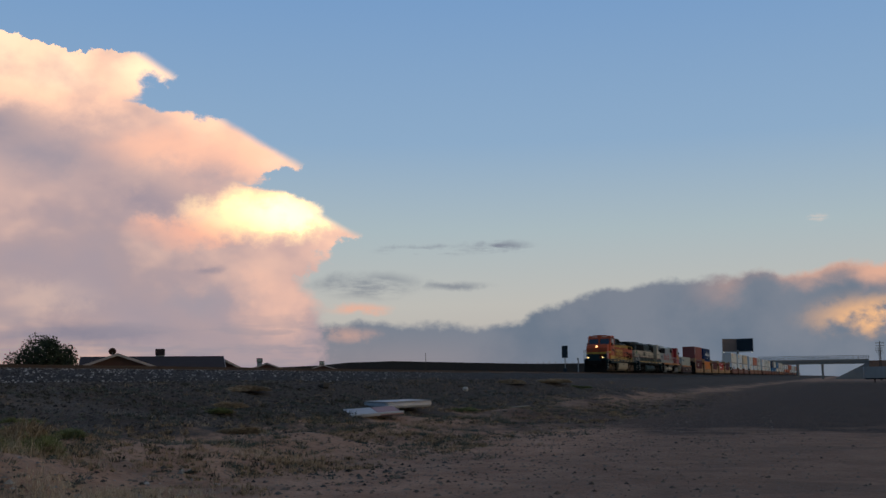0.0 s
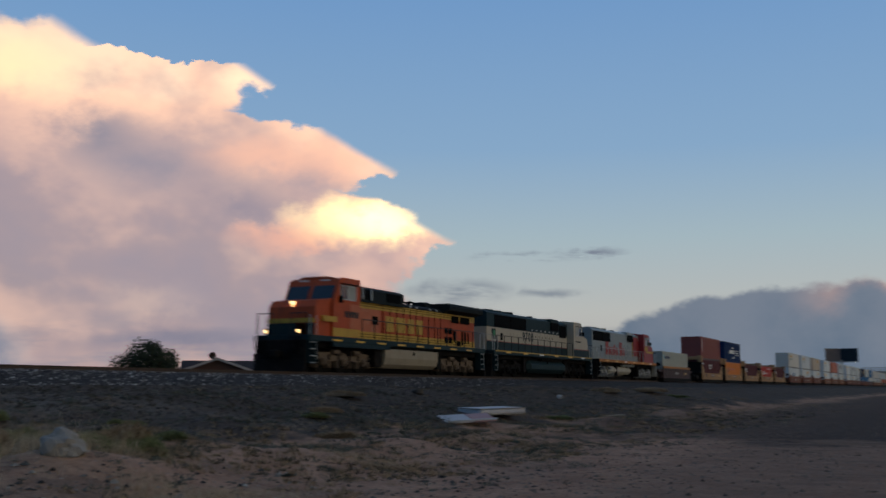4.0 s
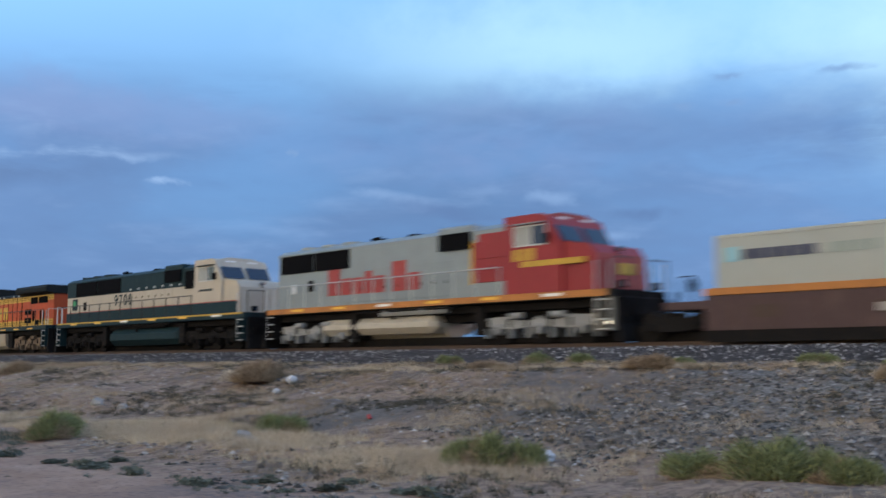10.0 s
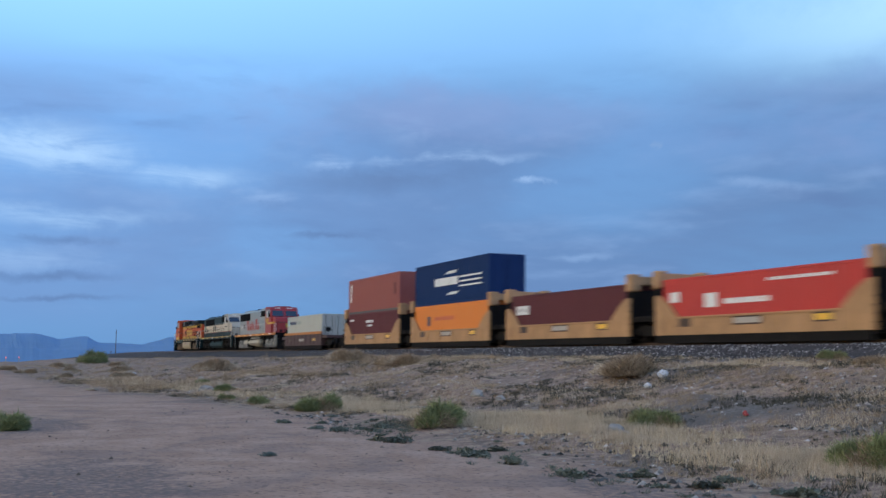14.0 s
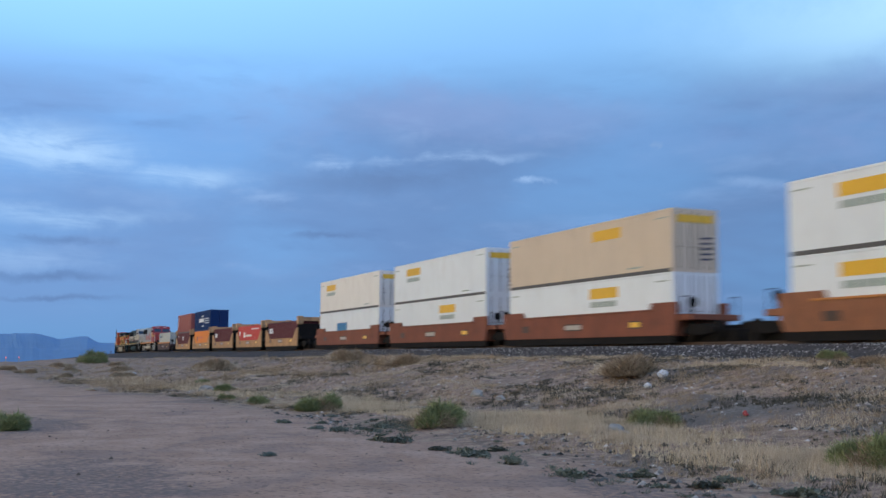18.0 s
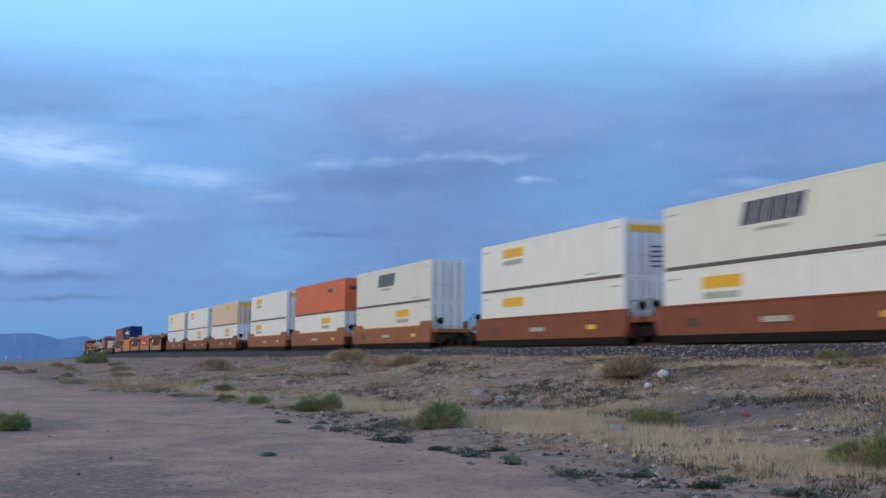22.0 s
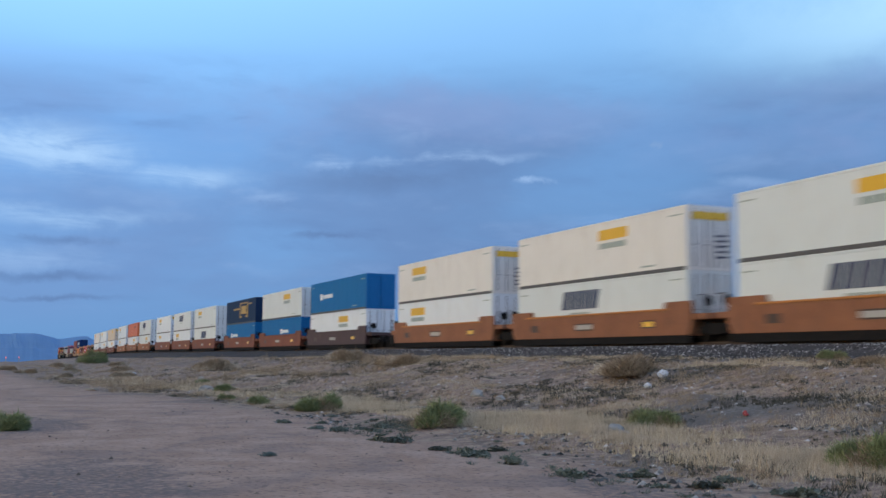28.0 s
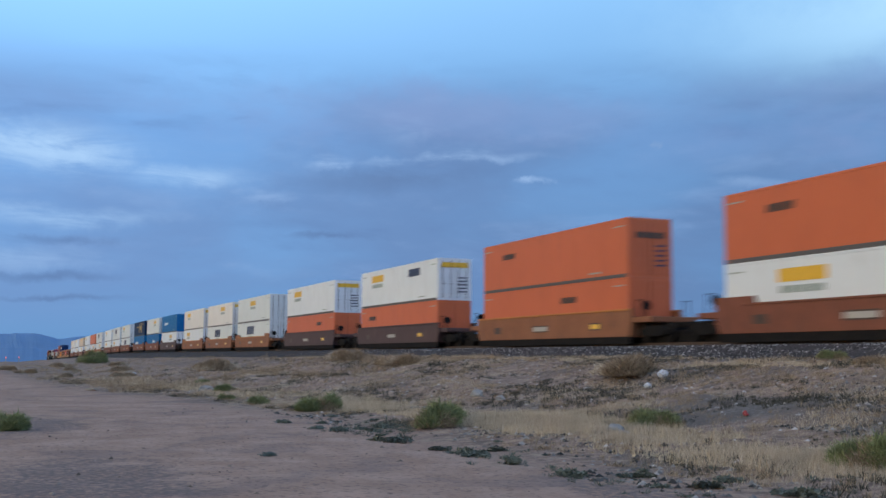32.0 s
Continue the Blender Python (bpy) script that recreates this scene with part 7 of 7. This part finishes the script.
def grass_stuff():
    """Dry straw: dense along the foot of the bank, thin higher up."""
    rnd = random.Random(3)
    v, f = [], []

    def blade(p, le, lean, w):
        a = rnd.uniform(0, 2 * math.pi)
        tip = (p[0] + math.cos(a) * le * lean, p[1] + math.sin(a) * le * lean, p[2] + le)
        b = rnd.uniform(0, math.pi)
        dx, dy = math.cos(b) * w, math.sin(b) * w
        k = len(v)
        v.extend(((p[0] - dx, p[1] - dy, p[2] - 0.02), (p[0] + dx, p[1] + dy, p[2] - 0.02), tip))
        f.append((k, k + 1, k + 2))
    made = 0
    while made < 56000:
        band = made % 5 < 2
        x = rnd.triangular(-46, -8, -19) if band else rnd.triangular(-90, 45, -18)
        y = rnd.gauss(11.15, 0.7) if band else rnd.triangular(8.2, 24.0, 13.0)
        y_bank = y
        if made % 40 == 7:
            x, y, band = rnd.gauss(15.0, 3.0), rnd.gauss(9.4, 0.6), True
            y_bank = y
        thick = made % 11 == 3
        if thick:
            x, y_bank, band = rnd.uniform(-2.5, 15.0), rnd.gauss(12.9, 0.6), True
            y = y_bank
        patch = noise.noise(Vector((x * 0.3, y * 0.5, 7.0))) + 0.5 * noise.noise(Vector((x * 1.1, y * 1.3, 1.0)))
        need = 0.06 if band else 0.16
        if thick:
            need = -0.2
        elif x > -9 and y > 12.6:
            need = 0.6
        elif x > 4:
            need = 0.42
        if patch < need + rnd.uniform(-0.22, 0.4):
            continue
        made += 1
        y = spread(x, y_bank)
        z = bank(x, y)
        tall = rnd.uniform(0.06, 0.2) * (0.6 + 1.0 * patch) if band else rnd.uniform(0.03, 0.12) * (0.6 + patch)
        if thick:
            tall = rnd.uniform(0.12, 0.42)
        elif x > 4:
            tall *= 0.6
        if rnd.random() < 0.06:
            tall *= 1.8
        for i in range(6 if band else 4):
            blade((x + rnd.gauss(0, 0.08), y + rnd.gauss(0, 0.08), z), tall * rnd.uniform(0.4, 1.15), rnd.uniform(0.1, 0.9), rnd.uniform(0.0025, 0.005))
    me = bpy.data.meshes.new("dry_grass")
    me.from_pydata(v, [], f)
    me.materials.append(M_DRYGRASS)
    tagged(new("dry_grass", me), "pale dry straw grass along the foot of the bank", "grass", "", "stuff")


def brush_stuff():
    """Knee-low dead brush scattered over the bank and the open dirt."""
    rnd = random.Random(17)
    v, f = [], []
    for i in range(13000):
        if i < 9800:
            x, y = rnd.triangular(-70, 6, -22), rnd.uniform(8.8, 23.8)
            y = spread(x, y)
        elif i < 11400:
            x = rnd.uniform(-150, -46)
            y = spread(x, rnd.uniform(8.2, 23.5))
        else:
            x, y = rnd.uniform(8, 95), rnd.triangular(6.0, 24.0, 12.5)
        if noise.noise(Vector((x * 0.25, y * 0.4, 6.0))) < rnd.uniform(-0.5, 0.2):
            continue
        s = rnd.uniform(0.05, 0.2) * (1.9 if i % 9 == 0 else 1.0) * (1.4 if x > 40 else (1.9 if x < -46 else 1.0))
        z = bank(x, y)
        for k in range(26):
            a, t = rnd.uniform(0, 6.28), rnd.uniform(0.05, 1.25)
            le = s * rnd.uniform(0.5, 1.1)
            bx, by = x + rnd.gauss(0, s * 0.35), y + rnd.gauss(0, s * 0.35)
            d = (math.cos(a) * math.sin(t) * le, math.sin(a) * math.sin(t) * le, math.cos(t) * le * 0.8)
            b = rnd.uniform(0, 3.14)
            w = rnd.uniform(0.003, 0.006) * (2.0 if x < -46 else 1.0)
            n = len(v)
            v.extend(((bx - math.cos(b) * w, by - math.sin(b) * w, z - 0.01), (bx + math.cos(b) * w, by + math.sin(b) * w, z - 0.01), (bx + d[0], by + d[1], z + d[2])))
            f.append((n, n + 1, n + 2))
    me = bpy.data.meshes.new("dead_brush")
    me.from_pydata(v, [], f)
    me.materials.append(M_SHRUB_DRY)
    tagged(new("dead_brush", me), "low dead tan brush scattered over the bank", "brush", "", "stuff")


brush_stuff()


def tuft_stuff(name, label, mat, count, seed, smin, smax, wide, place, flat=0.8):
    """Separate bunches of blades, each a hand to two hands wide."""
    rnd = random.Random(seed)
    v, f = [], []
    for i in range(count):
        x, y = place(rnd)
        s = smin + (smax - smin) * rnd.random() ** 1.6
        z = bank(x, y)
        for k in range(20):
            a, t = rnd.uniform(0, 6.28), rnd.uniform(0.05, 1.2)
            le = s * rnd.uniform(0.45, 1.1)
            bx, by = x + rnd.gauss(0, s * 0.4), y + rnd.gauss(0, s * 0.4)
            b = rnd.uniform(0, 3.14)
            w = wide * rnd.uniform(0.6, 1.4)
            n = len(v)
            tip = (bx + math.cos(a) * math.sin(t) * le, by + math.sin(a) * math.sin(t) * le, z + math.cos(t) * le * flat)
            v.extend(((bx - math.cos(b) * w, by - math.sin(b) * w, z - 0.01), (bx + math.cos(b) * w, by + math.sin(b) * w, z - 0.01), tip))
            f.append((n, n + 1, n + 2))
    me = bpy.data.meshes.new(name)
    me.from_pydata(v, [], f)
    me.materials.append(mat)
    tagged(new(name, me), label, "tufts", "", "stuff")


def patchy_bank(lo, hi, mid, y0, y1, grain, level):
    def place(rnd):
        while True:
            x, y = rnd.triangular(lo, hi, mid), rnd.uniform(y0, y1)
            if noise.noise(Vector((x * grain, y * grain * 1.5, y0))) > rnd.uniform(level - 0.2, level + 0.2):
                return x, spread(x, y)
    return place


# scrub is kept dark to stand in for shadow between tufts
M_SCRUB = island_material("dark_scrub_and_tuft_shadow", (0.035, 0.036, 0.028), (0.13, 0.115, 0.085))
M_PALE_TUFT = island_material("bleached_bunch_grass", (0.42, 0.33, 0.22), (0.7, 0.58, 0.42))
tuft_stuff("withered_scrub", "dark scrub dotted over the bank, also painting shadow between tufts", M_SCRUB, 6400, 31, 0.05, 0.22, 0.009, patchy_bank(-85, 0, -20, 8.6, 23.8, 0.35, 0.05))
tuft_stuff("bunch_grass", "bleached bunch grass in patches along the bank", M_PALE_TUFT, 3000, 32, 0.06, 0.26, 0.006, patchy_bank(-75, -7, -24, 9.6, 12.6, 0.3, 0.05), 1.1)
tuft_stuff("upper_bunch_grass", "bleached bunch grass below the ballast shoulder", M_PALE_TUFT, 2600, 33, 0.05, 0.22, 0.008, patchy_bank(-90, 0, -24, 20.5, 24.2, 0.4, 0.0))
tuft_stuff("clearing_scrub", "dark withered scrub dotted over the dirt clearing", M_SCRUB, 2000, 34, 0.04, 0.17, 0.012, patchy_bank(6, 80, 16, 8.0, 23.5, 0.3, 0.08))
tuft_stuff("clearing_grass", "dull straw tufts by the dark gravel", M_SHRUB_DRY, 1800, 35, 0.05, 0.2, 0.009, patchy_bank(7, 60, 15, 8.0, 14.5, 0.3, 0.1))


def weed_stuff():
    """Low grey-green weeds in loose patches over the eastern bank and along the road's edge."""
    rnd = random.Random(29)
    v, f = [], []
    made = 0
    while made < 2800:
        if made % 4:
            x, y = rnd.triangular(6, 70, 16), rnd.triangular(6.5, 23.0, 11.0)
        else:
            x, y = rnd.uniform(-26, 4), rnd.gauss(8.3, 0.7)
        if noise.noise(Vector((x * 0.25, y * 0.4, 4.0))) < rnd.uniform(-0.25, 0.25):
            continue
        made += 1
        z = bank(x, y)
        s = rnd.uniform(0.03, 0.13) * (1.5 if x > 12 else 1.0)
        for k in range(22):
            a, e = rnd.uniform(0, 6.28), rnd.uniform(0.1, 1.3)
            r = s * rnd.random()
            bx, by = x + math.cos(a) * r, y + math.sin(a) * r
            le = s * rnd.uniform(0.5, 1.2)
            w = rnd.uniform(0.006, 0.014)
            b = a + rnd.uniform(-1, 1)
            hx, hy, hz = math.cos(b) * math.sin(e) * le, math.sin(b) * math.sin(e) * le, math.cos(e) * le * 0.9
            n = len(v)
            v.extend(((bx, by, z), (bx + hx * 0.5 - hy / le * w, by + hy * 0.5 + hx / le * w, z + hz * 0.6), (bx + hx, by + hy, z + hz), (bx + hx * 0.5 + hy / le * w, by + hy * 0.5 - hx / le * w, z + hz * 0.6)))
            f.append((n, n + 1, n + 2, n + 3))
    me = bpy.data.meshes.new("low_weeds")
    me.from_pydata(v, [], f)
    me.materials.append(M_WEED)
    tagged(new("low_weeds", me), "sparse grey-green weeds over dirt and gravel", "weeds", "", "stuff")


weed_stuff()


def stone_stuff(name, label, count, place, smin, smax, seed, mat):
    rnd = random.Random(seed)
    v, f = [], []
    for i in range(count):
        x, y, z = place(rnd)
        s = smin + (smax - smin) * rnd.random() ** 2
        k = len(v)
        j = [rnd.uniform(0.6, 1.2) * s for _ in range(6)]
        a = rnd.uniform(0, 1.6)
        c, n = math.cos(a), math.sin(a)
        v.extend(((x + c * j[0], y + n * j[0], z), (x - n * j[1], y + c * j[1], z + 0.1 * s), (x - c * j[2], y - n * j[2], z), (x + n * j[3], y - c * j[3], z + 0.1 * s), (x + 0.2 * s, y, z + j[4] * 0.7), (x, y, z - j[5] * 0.4)))
        f.extend(((k, k + 1, k + 4), (k + 1, k + 2, k + 4), (k + 2, k + 3, k + 4), (k + 3, k, k + 4)))
    me = bpy.data.meshes.new(name)
    me.from_pydata(v, [], f)
    me.materials.append(mat)
    tagged(new(name, me), label, "stones", "", "stuff")


def on_shoulder(rnd):
    x = rnd.triangular(-95, 75, -18)
    y = rnd.uniform(24.2, 27.3)
    for (a, za), (b, zb) in zip(((24.3, 1.5), (25.2, 1.82), (26.4, 2.1), (27.2, 2.17)), ((25.2, 1.82), (26.4, 2.1), (27.2, 2.17), (28.0, 2.17))):
        if y <= b:
            return x, y, max(bank(x, y), za + (zb - za) * max(0.0, (y - a) / (b - a))) + 0.01
    return x, y, 2.17


def on_slope(rnd):
    while True:
        x = rnd.triangular(-50, 16, 0)
        y = rnd.uniform(7.5, 24.5)
        stony = -0.35
        if x > -17 + 1.1 * (y - 13) + 5 * noise.noise(Vector((y * 0.3, 0.0, 5.0))) and y > 13.2 + 1.2 * noise.noise(Vector((x * 0.3, 0.0, 9.0))):
            stony = 0.75
        elif y > 21.5:
            stony = 0.1
        if noise.noise(Vector((x * 0.2, y * 0.35, 2.0))) + stony > rnd.uniform(-0.4, 0.6):
            return x, y, bank(x, y)


def on_east_slope(rnd):
    while True:
        x = rnd.triangular(8, 90, 14)
        y = rnd.uniform(7.0, 24.5)
        stony = 0.6 if y > 14.0 + 1.5 * noise.noise(Vector((x * 0.2, 0.0, 9.0))) else -0.55
        if noise.noise(Vector((x * 0.2, y * 0.35, 2.0))) + stony > rnd.uniform(-0.4, 0.6):
            return x, y, bank(x, y)


def on_road(rnd):
    x = rnd.uniform(-34, 45)
    y = rnd.uniform(0.3, 9.5)
    return x, y, bank(x, y)


def on_clearing(rnd):
    x, y = rnd.triangular(7, 60, 14), rnd.triangular(-2.0, 13.0, 7.0)
    return x, y, bank(x, y)


grass_stuff()
M_GRAVEL = island_material("mixed_slope_gravel", (0.05, 0.047, 0.044), (0.42, 0.39, 0.36), bias=2.4)
M_PEBBLE = island_material("dull_road_pebble", (0.14, 0.1, 0.085), (0.4, 0.31, 0.27))
stone_stuff("ballast_stones", "loose grey ballast stones on the track shoulder", 34000, on_shoulder, 0.02, 0.085, 4, M_STONE)
stone_stuff("slope_gravel", "loose dark gravel and stones on the bank", 42000, on_slope, 0.02, 0.085, 6, M_GRAVEL)
M_GRAVEL_DARK = island_material("dark_bank_gravel", (0.02, 0.018, 0.017), (0.17, 0.15, 0.135))
stone_stuff("dark_bank_gravel", "dark crushed stone covering the bank by the houses", 30000, on_east_slope, 0.02, 0.08, 16, M_GRAVEL_DARK)
stone_stuff("road_pebbles", "small pebbles scattered on the dirt road", 5200, on_road, 0.005, 0.024, 8, M_PEBBLE)
M_CLOD = island_material("dark_road_stone", (0.08, 0.06, 0.05), (0.3, 0.24, 0.2))
stone_stuff("road_stones", "scattered dark stones and clods on the dirt road", 420, on_road, 0.02, 0.06, 18, M_CLOD)


stone_stuff("clearing_stones", "dark stones and clods strewn over the dirt clearing", 3600, on_clearing, 0.015, 0.06, 19, M_CLOD)


def on_west_bank(rnd):
    x = rnd.triangular(-75, -4, -24)
    y = spread(x, rnd.uniform(9.2, 23.5))
    return x, y, bank(x, y)


M_CHIP = island_material("pale_stone_chip", (0.34, 0.3, 0.27), (0.62, 0.58, 0.54))
stone_stuff("pale_chips", "pale stone chips scattered over the grassy bank", 2600, on_west_bank, 0.012, 0.08, 22, M_CHIP)


# ---- loose things on the ground ----
def boulder(x, y, s, seed, label, mat=M_ROCK):
    bm = bmesh.new()
    bmesh.ops.create_icosphere(bm, subdivisions=3, radius=1.0)
    for q in bm.verts:
        n = noise.fractal(q.co * 1.3 + Vector((seed, 0, 0)), 1.0, 2.0, 4)
        q.co *= 1.0 + 0.35 * n
        q.co.z *= 0.62
    me = bpy.data.meshes.new("boulder")
    bm.to_mesh(me)
    bm.free()
    me.materials.append(mat)
    ob = tagged(new("boulder", me), label, "rock", "loose rocks")
    ob.scale = (s, s * 0.8, s)
    ob.location = (x, y, bank(x, y) + 0.15 * s)
    ob.rotation_euler = (0, 0, seed)


for x, y, s, k in ((11.4, 11.4, 0.36, 1), (-0.7, 12.3, 0.4, 2), (1.1, 12.5, 0.32, 3), (5.8, 12.2, 0.3, 4), (5.0, 12.3, 0.2, 5), (-29.4, 13.7, 0.22, 6), (-28.2, 13.9, 0.16, 7), (-17.6, 11.1, 0.2, 8), (-17.1, 11.0, 0.15, 9), (-46.0, 8.6, 0.3, 10), (-45.2, 8.9, 0.18, 11), (-47.2, 9.0, 0.2, 12), (-56.9, 10.4, 0.25, 13), (-11.2, 12.0, 0.16, 14), (-3.3, 12.6, 0.12, 15)):
    boulder(x, y, s, k, "pale weathered rock lying on the bank")


def bag(x, y, s, seed, label):
    bm = bmesh.new()
    bmesh.ops.create_icosphere(bm, subdivisions=3, radius=1.0)
    for q in bm.verts:
        n = noise.fractal(q.co * 2.4 + Vector((seed, 3, 0)), 1.0, 2.0, 3)
        q.co *= 1.0 + 0.45 * n
        q.co.z *= 0.85
    me = bpy.data.meshes.new("plastic_bag")
    bm.to_mesh(me)
    bm.free()
    me.materials.append(M_LITTER)
    ob = tagged(new("plastic_bag", me), label, "litter", "scattered litter")
    ob.scale = (s, s, s)
    ob.location = (x, y, bank(x, y) + s * 0.72)


for x, y, s, k in ((-26.3, 18.3, 0.15, 1), (-25.6, 17.3, 0.1, 2), (-74.0, 9.0, 0.14, 4), (-10.7, 12.1, 0.1, 5), (50.2, 17.5, 0.13, 6), (-6.6, 12.0, 0.08, 7)):
    bag(x, y, s, k, "crumpled white plastic bag caught on the bank")
rag = tagged(part("rag", Geo().box(-0.1, 0.06, -0.07, 0.07, 0, 0.16, 0.05).box(-0.02, 0.12, -0.1, 0.05, 0, 0.08, 0.03), M_LOGO_RED), "small red rag on the gravel", "litter", "scattered litter")
rag.scale = (0.65, 0.65, 0.65)
rag.location = (-17.3, 14.0, bank(-17.3, 14.0))
for x, y, turn, le in ((-28.8, 11.1, 25.0, 1.7), (-50.0, 4.3, 10.0, 1.6), (44.0, 13.0, -20.0, 1.6)):
    p = tagged(part("plank", Geo().box(-le / 2, le / 2, -0.1, 0.1, 0, 0.06, 0.01), M_SCRAP), "weathered grey plank lying in dry grass", "plank", "loose planks")
    p.matrix_world = pose(x, y, bank(x, y) + 0.02, 0, -2, turn)
log = tagged(part("scrap_timber", Geo().box(-0.5, 0.5, -0.14, 0.14, 0, 0.24, 0.05).box(-0.2, 0.7, 0.05, 0.25, 0.05, 0.2, 0.05), M_TIE), "dark broken timber on the gravel bank", "timber")
log.matrix_world = pose(37.5, 18.9, bank(37.5, 18.9), 0, 0, 30)
mat_thing = thing("mattress", "discarded grubby white mattress lying on the dirt", "mattress")
part("pad", Geo().box(-1.0, 1.0, -0.7, 0.7, 0.05, 0.28, 0.07), M_MATTRESS, mat_thing)
part("piping", Geo().box(-1.01, 1.01, -0.71, 0.71, 0.255, 0.275).box(-1.01, 1.01, -0.71, 0.71, 0.06, 0.08), M_SCRAP, mat_thing)
mat_thing.matrix_world = pose(34.4, 14.5, bank(34.4, 14.5) + 0.02, 1, -1, -30)
board = thing("folded_board", "folded white and pink board panel on the dirt", "board")
part("leaf", Geo().box(-0.8, 0.1, -0.6, 0.6, 0.0, 0.05, 0.01), M_MATTRESS, board)
part("leaf", Geo().box(0.12, 0.85, -0.6, 0.6, 0.0, 0.05, 0.01), M_PINK, board)
part("batten", Geo().box(-0.8, 0.85, -0.62, -0.56, 0.05, 0.1), M_LITTER, board)
board.matrix_world = pose(30.9, 13.9, bank(30.9, 13.9) + 0.12, 9, -3, -50)


# ---- motion of the train along the track ----
def motions():
    for ob, u, z in MOVERS:
        rows = []
        for t, x in TRAIN:
            x += u
            climb = math.degrees(math.atan((drop(x - 8.0) - drop(x + 8.0)) / 16.0))
            rows.append((t, pose(x, TRACK_Y, RAIL_Z + z - drop(x), 0, -climb, 0)))
        walk(ob, rows)


motions()
